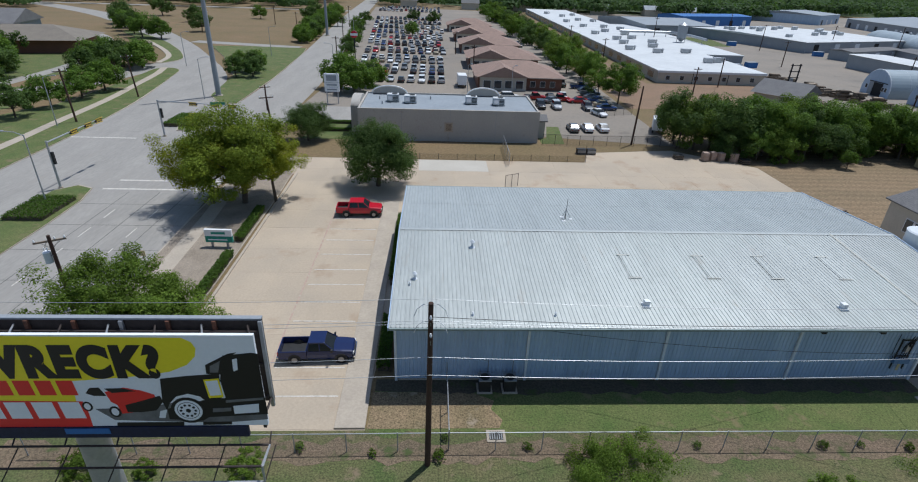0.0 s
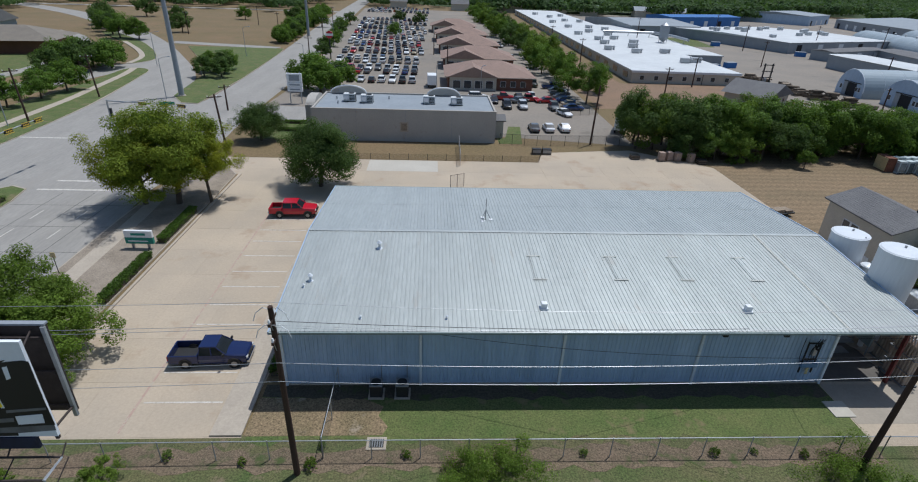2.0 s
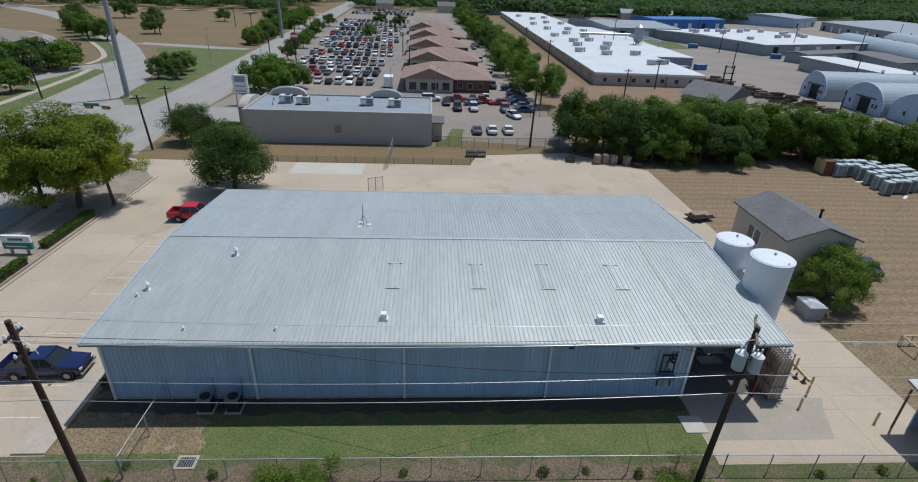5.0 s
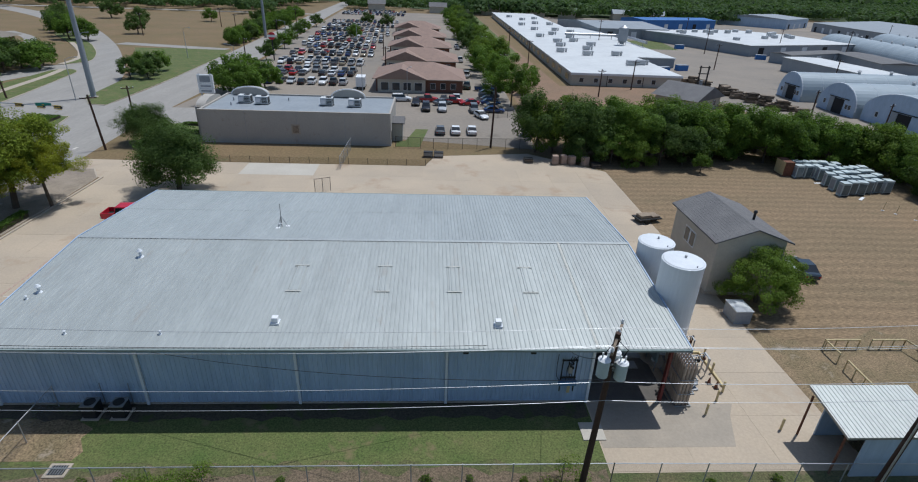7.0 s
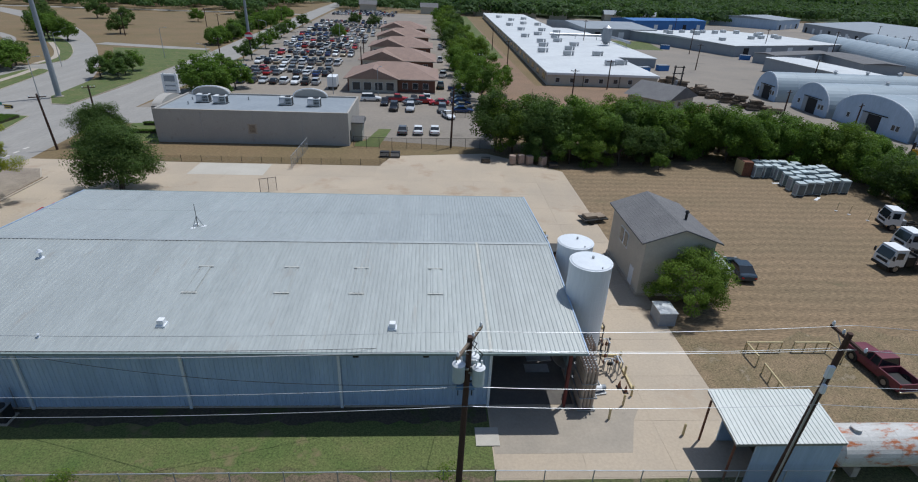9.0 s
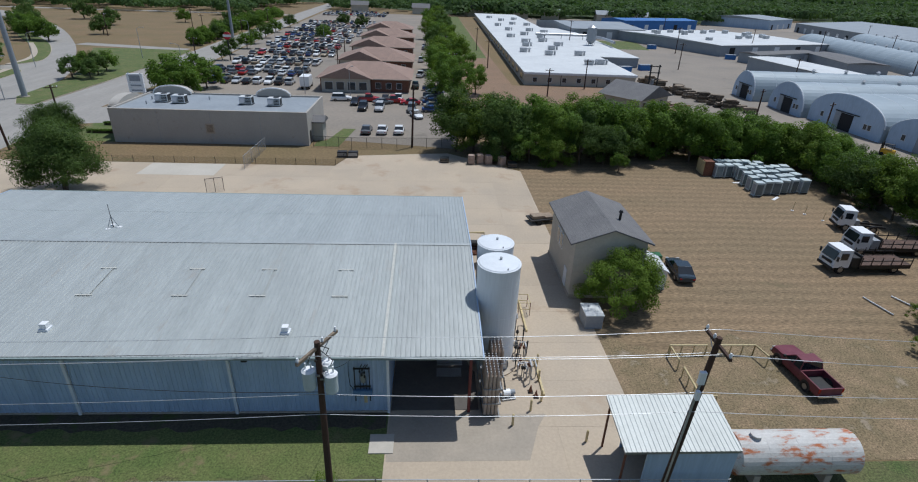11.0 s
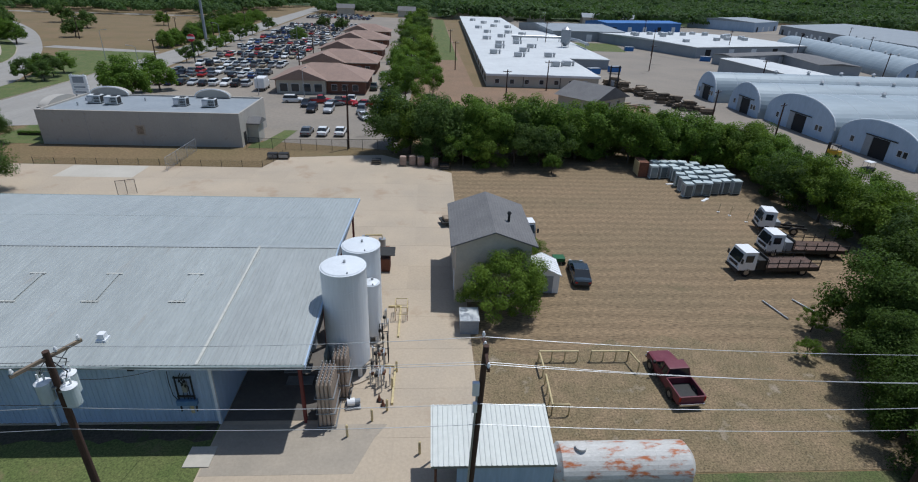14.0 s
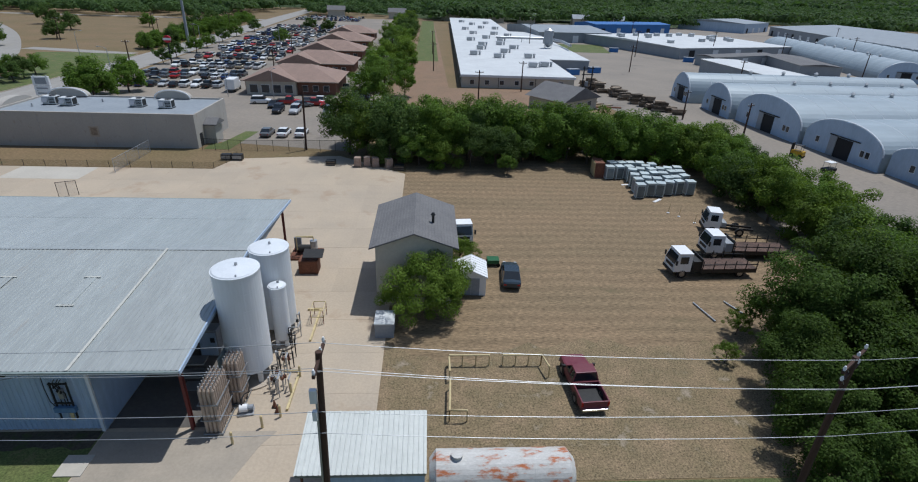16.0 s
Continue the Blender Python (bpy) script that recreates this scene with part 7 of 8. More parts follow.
chain_fence([(-22, 26.0), (3.2, 26.1)], 1.55, 3.0, "grey chain-link fence along the verge")
chain_fence([(3.2, 26.1), (38.4, 26.0), (58, 25.7)], 1.55, 3.0, "grey chain-link fence along the verge, weeds at its foot")
chain_fence([(3.2, 26.2), (3.2, 32.4)], 1.7, 3.0, "short chain-link fence from the verge to the warehouse wall")
chain_fence([(-6, 83.9), (26.8, 83.9), (28.4, 89.6)], 1.0, 3.0, "low dark wire fence along the parched grass", CHAIN_DARK, DARK, False)
chain_fence([(21.5, 93.6), (28, 92.9), (45.5, 94.0)], 1.9, 2.4, "dark iron fence with posts before the car park", CHAIN_DARK, DARK)
chain_fence([(37.5, 115.5), (46, 118)], 1.6, 2.4, "dark fence beside the car park", CHAIN_DARK, DARK)
chain_fence([(14.0, 81.4), (14.2, 91.6)], 2.0, 3.4, "tall rolling chain-link gate standing open", CHAIN_DENSE, GALV)
chain_fence([(12.2, 71.7), (14.1, 72.6)], 1.9, 0.95, "short open chain-link gate leaf behind the warehouse", CHAIN, DARK)
for x, y, s in ((-6.0, 26.3, 0.5), (-1.5, 25.8, 0.4), (8.2, 26.2, 0.45), (12.6, 25.9, 0.5), (19.2, 26.2, 0.4), (27.5, 26.1, 0.5), (33.2, 25.9, 0.45), (30.1, 26.2, 0.35), (44.4, 25.7, 0.4), (48.5, 25.9, 0.45), (3.0, 27.0, 0.4), (2.6, 25.5, 0.6)):
    plant(bush, x, y, s * 0.7, s * 1.1, "scrubby weed growing through the fence", "fence weeds", x * 40, "weed", "weed")


# ---- utility poles and lines ----
def wood_pole(x, y, top, lean=(0, 0), arms=((0.6, 2.4),), label="dark wooden utility pole", transformers=0, arm_turn=90):
    o = thing("utility_pole", label, "utility pole", "utility poles", at=(x, y, 0))
    tx, ty = lean
    part("shaft", cyl(B(), (0, 0, -0.3), (tx, ty, top), 0.19, 0.13, 12), WOODPOLE, o)
    for dz, w in arms:
        m = pose(tx, ty, top - dz, 0, 0, arm_turn)
        a = part("crossarm", bx(B(), -w / 2, w / 2, -0.06, 0.06, -0.07, 0.07, m=m), TIMBER if transformers else WOODPOLE, o)
        for u in (-w / 2 + 0.1, 0.35, w / 2 - 0.1):
            part("insulator", cyl(cyl(B(), m @ Vector((u, 0, 0.06)), m @ Vector((u, 0, 0.2)), 0.05, n=8), m @ Vector((u, 0, 0.16)), m @ Vector((u, 0, 0.3)), 0.08, 0.04, 8), WHITE, a)
        for s in (-1, 1):
            part("brace", cyl(B(), m @ Vector((s * w * 0.3, 0, -0.05)), (tx, ty, top - dz - 0.7), 0.02, n=6), STEEL, o)
    for k in range(transformers):
        a = radians((196, 352, 62)[k])
        cx, cy = tx + 0.48 * math.cos(a), ty + 0.48 * math.sin(a)
        z = top - 1.9 - 0.25 * (k % 2)
        t = part("transformer", cyl(B(), (cx, cy, z - 0.5), (cx, cy, z + 0.45), 0.29, n=18), PALEBOX, o, "pale grey transformer can")
        part("lid", cyl(B(), (cx, cy, z + 0.45), (cx, cy, z + 0.55), 0.31, 0.2, n=18), WHITE, t)
        for q in (-0.12, 0.12):
            part("bushing", cyl(B(), (cx + q, cy, z + 0.5), (cx + q, cy, z + 0.85), 0.04, n=8), WHITE, t)
        part("drop_lead", tube(B(), [(cx, cy, z + 0.85), (cx + 0.15, cy, z + 1.2), (tx + 0.1, ty, z + 1.7)], 0.018, 5), DARK, t)
        part("bracket", bx(B(), min(tx, cx), max(tx, cx), min(ty, cy) - 0.03, max(ty, cy) + 0.03, z + 0.1, z + 0.18), STEEL, o)
    return o


wood_pole(1.9, 25.1, 12.1, (0.1, -0.6), ((0.75, 1.1), (1.9, 0.9)), "tall dark wooden utility pole at the verge")
wood_pole(36.2, 24.9, 11.8, (0.2, -0.3), ((0.3, 2.7),), "dark wooden utility pole with three pale transformer cans", 3, 62)
p3 = wood_pole(53.6, 24.9, 12.1, (0.45, -0.4), ((0.35, 2.3),), "dark wooden utility pole with a steel conduit")
part("conduit", cyl(B(), (-0.1, -0.22, 0), (0.2, -0.45, 10.2), 0.05), GALV, p3)
part("cutout", bx(bx(B(), -0.05, 0.25, -0.65, -0.45, 9.6, 10.3, 0.03), 0.0, 0.2, -0.7, -0.5, 8.7, 9.2, 0.03), WHITE, p3)
p4 = wood_pole(77.3, 25.1, 11.2, (0, 0), ((0.2, 2.8), (0.9, 2.2)), "wooden utility pole with steel crossarms above the thicket", arm_turn=35)
rg = random.Random(2)
for z0s in ((12.75, 12.35, 12.15, 12.55, 11.5), (11.5, 11.4, 11.5, 11.55, 10.35), (10.3, 10.6, 10.85, 10.95, 9.5), (8.6, 8.8, 9.05, 9.05, 8.6), (7.5, 7.6, 7.85, 7.85, 7.2)):
    xs = (-42.0, 2.0, 36.4, 54.0, 77.3)
    k = [12.75, 11.5, 10.3, 8.6, 7.5].index(z0s[0])
    yy = (24.5, 24.0, 24.9, 24.4, 24.4)[k]
    pts = []
    for (xa, za), (xb, zb) in zip(zip(xs, z0s), zip(xs[1:], z0s[1:])):
        n = 10
        sag = 0.012 * (xb - xa)
        for q in range(n):
            f = q / n
            pts.append((xa + (xb - xa) * f, yy, za + (zb - za) * f - 4 * sag * f * (1 - f)))
    pts += [(77.3, yy, z0s[-1]), (120, yy + 3, z0s[-1] - 0.3)]
    solo("power_line", tube(B(), pts, 0.012 if k < 3 else 0.014, 5), GALV, "thin overhead power line between poles", "power line", "power lines")
for (a, b, s) in (((36.3, 24.6, 10.4), (36.6, 32.3, 4.9), 0.4), ((36.3, 24.6, 9.0), (8.2, 32.3, 5.0), 0.9), ((2.0, 24.6, 11.2), (33.2, 32.3, 5.2), 0.3)):
    pts = [tuple(Vector(a).lerp(Vector(b), f / 12) - Vector((0, 0, 4 * s * f / 12 * (1 - f / 12)))) for f in range(13)]
    solo("service_line", tube(B(), pts, 0.016, 5), DARK, "service cable from a pole to the warehouse", "cable", "service cables")
for x, y, h, ln in ((-28.5, 41.5, 7.0, 0.0), (-23.9, 88.6, 8.6, -0.6), (-32.3, 114.0, 5.2, 0), (38.0, 94.6, 10.4, 0.3), (-63, 101.1, 9.5, -0.4), (-62.6, 122.9, 9.0, -0.6), (83.8, 155, 8, 0), (122.6, 110.5, 6.5, 0), (115.8, 124.0, 6.5, 0), (71.0, 143, 7, 0), (46.8, 152, 9, 0), (46, 200, 9, 0), (14, 168, 8, 0), (10, 208, 8, 0), (-27, 170, 9, 0), (-36, 240, 9, 0),
                    (-42, 300, 10, 0), (-60, 262, 9, 0), (-95, 250, 9, 0), (-80, 300, 9, 0), (150, 250, 11, 0), (190, 260, 11, 0), (176, 330, 11, 0), (225, 262, 11, 0), (250, 250, 11, 0), (130, 200, 9, 0), (104, 260, 12, 0), (60, 190, 9, 0), (60, 240, 9, 0), (155, 172, 8, 0), (205, 185, 10, 0), (300, 330, 11, 0)):
    far = y > 130
    wood_pole(x, y, h, (ln, 0), ((0.5, 2.2),) if x != 38.0 else (), "dark wooden utility pole standing beside the street" if x < 40 else "dark wooden utility pole standing in the works yard", 1 if x == -28.5 else 0, 0 if far else 30)
# lattice frame pole in the yard
ht = thing("lattice_frame", "dark steel frame carrying electrical gear", "electrical frame", at=(99.3, 146.2, 0))
for s in (-1, 1):
    part("leg", bx(B(), s * 1.1 - 0.14, s * 1.1 + 0.14, -0.14, 0.14, 0, 8.2), DARK, ht)
for z in (3.0, 4.6, 6.2, 7.8):
    part("crossbar", bx(B(), -1.5, 1.5, -0.1, 0.1, z - 0.1, z + 0.1), DARK, ht)
part("transformer", cyl(B(), (0, 0.5, 3.2), (0, 0.5, 4.4), 0.45), GREYW, ht)

# tall steel transmission monopoles
for x, y, r0, h in ((-46.6, 126.3, 0.58, 42), (-45.5, 256, 0.62, 44)):
    o = thing("transmission_monopole", "tall tapered grey steel transmission pole", "steel pole", "monopoles", at=(x, y, 0))
    part("shaft", cyl(B(), (0, 0, 0.2), (0, 0, h), r0, r0 * 0.5, 16), GREYW, o)
    part("base_plate", cyl(B(), (0, 0, 0), (0, 0, 0.3), r0 + 0.35, n=20), KERB, o)


# ---- street furniture ----
SIGNALY = mat("signal_amber", (0.62, 0.42, 0.05), rough=0.4)
SIGNGREEN = mat("sign_green", (0.015, 0.24, 0.18), rough=0.5)


def signal_mast(x, y, h, tip, label):
    o = thing("traffic_signal", label, "traffic signal", "traffic signals", at=(x, y, 0))
    part("pole", cyl(B(), (0, 0, 0.1), (0, 0, h), 0.16, 0.12), GALV, o)
    part("base", cyl(B(), (0, 0, 0), (0, 0, 0.25), 0.3), KERB, o)
    d = Vector(tip) - Vector((x, y, h))
    part("mast_arm", cyl(B(), (0, 0, h - 0.2), Vector((0, 0, h - 0.2)) + d, 0.1, 0.05), GALV, o)
    ang_ = math.degrees(math.atan2(d.y, d.x))
    for f in (0.45, 0.72, 0.93):
        p = Vector((0, 0, h - 0.25)) + d * f
        s = part("signal_head", bx(B(), -0.65, 0.65, -0.14, 0.14, -0.28, 0.12, 0.03, m=Matrix.Translation(p) @ pose(0, 0, 0, 0, 0, ang_)), DARK, o)
        for zz in (-0.36, 0.2):
            part("backplate_edge", bx(B(), -0.78, 0.78, -0.17, -0.12, zz - 0.045, zz + 0.045, m=Matrix.Translation(p) @ pose(0, 0, 0, 0, 0, ang_)), SIGNALY, s)
        for u in (-0.42, -0.14, 0.14, 0.42):
            part("lens", cyl(B(), p + Matrix.Rotation(radians(ang_), 3, "Z") @ Vector((u, -0.16, -0.08)), p + Matrix.Rotation(radians(ang_), 3, "Z") @ Vector((u, -0.13, -0.08)), 0.11, n=12), SIGNALY, s)
    part("side_signal", bx(B(), 0.15, 0.45, -0.15, 0.15, h - 3.0, h - 1.4, 0.03), DARK, o)
    return o


signal_mast(-46.2, 68.9, 6.3, (-45.5, 80.0, 6.7), "grey traffic signal mast with a long arm on the median")
sm = signal_mast(-44.0, 93.6, 6.2, (-29.8, 90.6, 6.4), "grey traffic signal mast reaching over the junction")
part("street_sign", bx(B(), 9.6, 12.0, -2.4, -2.34, 6.1, 6.6), SIGNGREEN, sm, "green street name sign")


def street_lamp(x, y, h, dx, dy):
    o = thing("street_lamp", "grey steel street lamp with a curved arm", "street lamp", "street lamps", at=(x, y, 0))
    part("pole", cyl(B(), (0, 0, 0), (0, 0, h), 0.1, 0.06), GALV, o)
    part("arm", tube(B(), [(0, 0, h - 0.1), (dx * 0.4, dy * 0.4, h + 0.3), (dx, dy, h + 0.4)], 0.045), GALV, o)
    part("lamp_head", bx(B(), dx - 0.3, dx + 0.3, dy - 0.14, dy + 0.14, h + 0.32, h + 0.48, 0.04), GALV, o)


for x, y, h, dx, dy in ((-44.6, 63.6, 8.6, -2.4, 0), (-48.5, 123, 8.5, 2.0, 0.5), (-64.5, 98, 8.5, 2, 0), (-51.8, 189, 9, 2, 0), (-70, 166, 9, 2, 0), (-30, 230, 9, -2, 0), (-26, 158, 8, -2, 0), (21.6, 137.5, 6.5, 0.8, 0), (10.6, 138.5, 6.5, 0.8, 0), (-12, 200, 8, 1, 0), (-5, 250, 8, 1, 0)):
    street_lamp(x, y, h, dx, dy)
# monument sign on the planting strip
ms = thing("monument_sign", "low white and green monument sign at the lot's edge", "sign", at=(-20.2, 52.9, 0.12), rz=-2)
part("post", bx(B(), -0.9, -0.7, -0.1, 0.1, 0, 0.7), STEEL, ms)
part("post", bx(B(), 0.7, 0.9, -0.1, 0.1, 0, 0.7), STEEL, ms)
part("green_panel", bx(B(), -1.4, 1.4, -0.16, 0.16, 0.6, 1.3, 0.02), SIGNGREEN, ms, "green lower panel")
part("white_panel", bx(B(), -1.4, 1.4, -0.16, 0.16, 1.31, 2.05, 0.02), WHITE, ms, "white upper panel")
part("lettering_bar", bx(B(), -0.7, 0.75, -0.175, -0.155, 1.55, 1.8), SIGNGREEN, ms)
part("lettering_bar", bx(B(), -1.1, 0.9, -0.175, -0.155, 0.85, 0.97), WHITE, ms)
ps = thing("pylon_sign", "white pylon sign of several boxes beside the street", "sign", at=(-20.2, 122, 0))
part("post", bx(B(), -1.3, -1.1, -0.12, 0.12, 0, 6.6), GALV, ps)
part("post", bx(B(), 1.1, 1.3, -0.12, 0.12, 0, 6.6), GALV, ps)
for z0, z1 in ((2.6, 3.5), (3.6, 4.5), (4.6, 6.4)):
    bp = part("sign_box", bx(B(), -1.6, 1.6, -0.25, 0.25, z0, z1, 0.03), WHITE, ps)
    part("lettering_bar", bx(B(), -1.1, 1.1, -0.27, -0.24, z0 + 0.3, z1 - 0.3), GREYW, bp)
rs = thing("pylon_sign", "tall pole sign with a red and white oval", "sign", at=(-24.4, 190, 0))
part("post", cyl(B(), (0, 0, 0), (0, 0, 7), 0.2), DARK, rs)
part("sign_face", cyl(B(), (0, -0.25, 7.6), (0, 0.25, 7.6), 1.15, n=24), RED, rs)
part("sign_band", bx(B(), -1.25, 1.25, -0.31, -0.26, 7.25, 7.95), WHITE, rs)
sp = thing("small_sign", "small yellow sign on a thin post beside the road", "sign", at=(-25.2, 47.6, 0.1))
part("post", cyl(B(), (0, 0, 0), (0, 0, 2.0), 0.035), DARK, sp)
part("plate", bx(B(), -0.22, 0.22, -0.02, 0.02, 1.75, 2.3), YELLOW, sp)

# brick church-like building across the road
lb = thing("brick_building", "low dark red brick building with a wide brown hip roof", "building", at=(-128, 190, 0), rz=12)
part("wall", bx(B(), -16, 16, -10, 10, 0, 4.0), BRICK, lb)
bm = B()
A = [bm.verts.new(v) for v in ((-18, -12, 4), (18, -12, 4), (18, 12, 4), (-18, 12, 4), (-7, 0, 7.6), (7, 0, 7.6))]
for f in ((0, 1, 5, 4), (1, 2, 5), (2, 3, 4, 5), (3, 0, 4), (3, 2, 1, 0)):
    bm.faces.new([A[i] for i in f])
part("roof", bm, mat("brown_roof", (0.22, 0.19, 0.15), (0.18, 0.155, 0.125), 0.85, big=0.4, grain=0.15), lb)
part("rear_wing", bx(B(), -30, -8, 8, 30, 0, 7), GREYW, lb)
part("rear_roof", extrude_profile(B(), [(7, 7), (31, 7), (19, 11)], -31, -7), SHINGLE, lb)

# lumber stacks, yard vehicles
rg = random.Random(13)
for k in range(34):
    f = k / 33
    x, y = 105.5 + 10 * f + rg.uniform(-1.6, 1.6), 166 - 36 * f + rg.uniform(-1.2, 1.2)
    o = thing("lumber_stack", "rough stack of weathered timber and pallets in the yard", "lumber", "lumber stacks", at=(x, y, 0), rz=rg.uniform(-25, 25))
    z = 0.0
    for q in range(rg.randint(4, 8)):
        h = rg.uniform(0.25, 0.4)
        part("timber_baulk", bx(B(), -rg.uniform(0.9, 1.7), rg.uniform(0.9, 1.7), -rg.uniform(0.5, 0.8), rg.uniform(0.5, 0.8), z, z + h), (TIMBER, TIMBER, BARK)[rg.randrange(3)], o)
        z += h
for k in range(7):
    solo("red_plank_pile", bx(B(), -1.8, 1.8, -0.4, 0.4, 0, 0.25, m=pose(101 + rg.uniform(-3, 4), 139 + rg.uniform(-6, 4), 0.018, 0, 0, rg.uniform(-30, 30))), RUST if k % 2 else TIMBER, "low pile of reddish planks on the yard", "planks", "plank piles")
fk = thing("forklift", "yellow forklift parked before an arched hut", "forklift", at=(124.0, 95.4, 0.018), rz=120)
part("body", bx(B(), -1.1, 0.9, -0.6, 0.6, 0.35, 1.2, 0.08), mat("forklift_yellow", (0.6, 0.35, 0.02), rough=0.4), fk)
part("overhead_guard", bx(B(), -0.7, 0.7, -0.55, 0.55, 2.1, 2.2), DARK, fk)
for x, y in ((-0.65, -0.5), (-0.65, 0.5), (0.65, -0.5), (0.65, 0.5)):
    part("guard_post", cyl(B(), (x, y, 1.1), (x, y, 2.15), 0.04), DARK, fk)
part("mast", bx(B(), 0.95, 1.1, -0.45, 0.45, 0.1, 2.4), DARK, fk)
for x, y in ((-0.8, -0.55), (-0.8, 0.55), (0.6, -0.6), (0.6, 0.6)):
    part("wheel", cyl(B(), (x, y - 0.12, 0.33), (x, y + 0.12, 0.33), 0.33), TYRE, fk)
gc = thing("golf_cart", "small utility cart with a pale canopy before an arched hut", "cart", at=(123.6, 86.6, 0.018), rz=20)
part("body", bx(B(), -1.2, 1.2, -0.6, 0.6, 0.3, 0.8, 0.08), DARK, gc)
part("canopy", bx(B(), -0.8, 0.7, -0.6, 0.6, 1.75, 1.83, 0.02), WHITE, gc)
for x, y in ((-0.75, -0.55), (-0.75, 0.55), (0.65, -0.55), (0.65, 0.55)):
    part("canopy_post", cyl(B(), (x, y, 0.7), (x, y, 1.76), 0.03), STEEL, gc)
    part("wheel", cyl(B(), (x, y - 0.1, 0.25), (x, y + 0.1, 0.25), 0.25), TYRE, gc)
for x, y in ((107, 190), (110, 214), (116, 196), (146, 268), (168, 236), (151, 306)):
    d_ = thing("skip_container", "blue steel skip in the works yard", "skip", "skips", at=(x, y, 0.018), rz=rg.uniform(-30, 30))
    part("body", bx(B(), -2.0, 2.0, -1.1, 1.1, -0.02, 1.8, 0.05), BLUEW, d_)
    part("rim", bx(B(), -2.06, 2.06, -1.16, 1.16, 1.8, 1.92), GREYW, d_)

# ---- billboard ----
bb = thing("billboard", "large two-faced billboard on a thick steel post with a catwalk", "billboard")
X0, X1, FY, Z0, Z1 = -19.1, -4.45, 18.4, 10.3, 14.72
ADW = mat("ad_white", (0.84, 0.85, 0.87), (0.78, 0.80, 0.83), 0.5, big=0.5, grain=0.03)
ADY = mat("ad_yellow", (0.90, 0.76, 0.02), (0.86, 0.71, 0.02), 0.5, grain=0.03)
ADR = mat("ad_red", (0.82, 0.035, 0.03), (0.7, 0.03, 0.025), 0.5, grain=0.03)
ADK = mat("ad_black", (0.012, 0.012, 0.014), rough=0.5, grain=0.05)
ADG = mat("ad_grey", (0.10, 0.10, 0.105), (0.2, 0.2, 0.2), 0.5, big=1, grain=0.1)
part("front_panel", bx(B(), X0, X1, FY, FY + 0.14, Z0, Z1), ADW, bb, "printed white advertisement")


def ad(name, pts, k, m, label=""):
    """A flat printed shape on the front panel."""
    bm = B()
    y = FY - 0.004 * k
    a = [bm.verts.new((x, y, z)) for x, z in pts]
    b = [bm.verts.new((x, FY + 0.002, z)) for x, z in pts]
    bm.faces.new(a)
    for i in range(len(pts)):
        j = (i + 1) % len(pts)
        bm.faces.new((a[i], a[j], b[j], b[i]))
    return part(name, bm, m, bb, label)


LO = Z0 + 0.02
ad("yellow_field", [(X0, Z1)] + [(-7.02, 14.61), (-6.69, 14.41), (-6.58, 14.12), (-6.68, 13.75), (-7.04, 13.36), (-7.72, 13.04), (-8.61, 12.86), (-9.97, 12.72), (-11.41, 12.59), (-11.5, 11.58)] + [(X0, 11.75)], 1, ADY, "yellow printed field")
ad("red_field", [(X0, 11.75)] + [(-11.19, 11.58), (-11.23, 10.1)] + [(X0, LO)], 1, ADR, "red printed field")
ad("ground_shade", [(-10.9, 11.2), (-8.98, 11.26), (-7.53, 11.59), (-4.42, 11.44), (-4.42, 10.61), (-6.13, 10.45), (-8.34, 10.52), (-10.31, 10.62)], 1, ADG)
word = bpy.data.curves.new("headline", "FONT")
word.body = "WRECK?"
word.size = 1.78
word.extrude = 0.003
word.offset = 0.125
word.space_character = 1.16
word.materials.append(ADK)
wo = new("headline", word)
wo.parent = bb
wo.matrix_world = pose(-14.65, FY - 0.012, 12.86, 90) @ Matrix.Diagonal((0.88, 1.06, 1, 1))
tagged(wo, "bold black headline lettering")
for k in range(5):
    ad("name_bar", [(-15.1 + k * 0.78, 12.62), (-14.5 + k * 0.78, 12.62), (-14.45 + k * 0.78, 11.9), (-15.05 + k * 0.78, 11.9)], 2, ADR, "red lettering bar")
for k in range(4):
    ad("name_bar", [(-15.2 + k * 1.0, 11.55), (-14.42 + k * 1.0, 11.55), (-14.35 + k * 1.0, 10.72), (-15.13 + k * 1.0, 10.72)], 2, ADW, "white lettering bar")
ad("small_print_bar", [(-10.25, 10.48), (-7.69, 10.49), (-7.73, 10.29), (-10.3, 10.29)], 3, ADK)
ad("small_print_bar", [(-6.96, 10.49), (-5.84, 10.5), (-5.86, 10.35), (-6.99, 10.33)], 3, ADK)
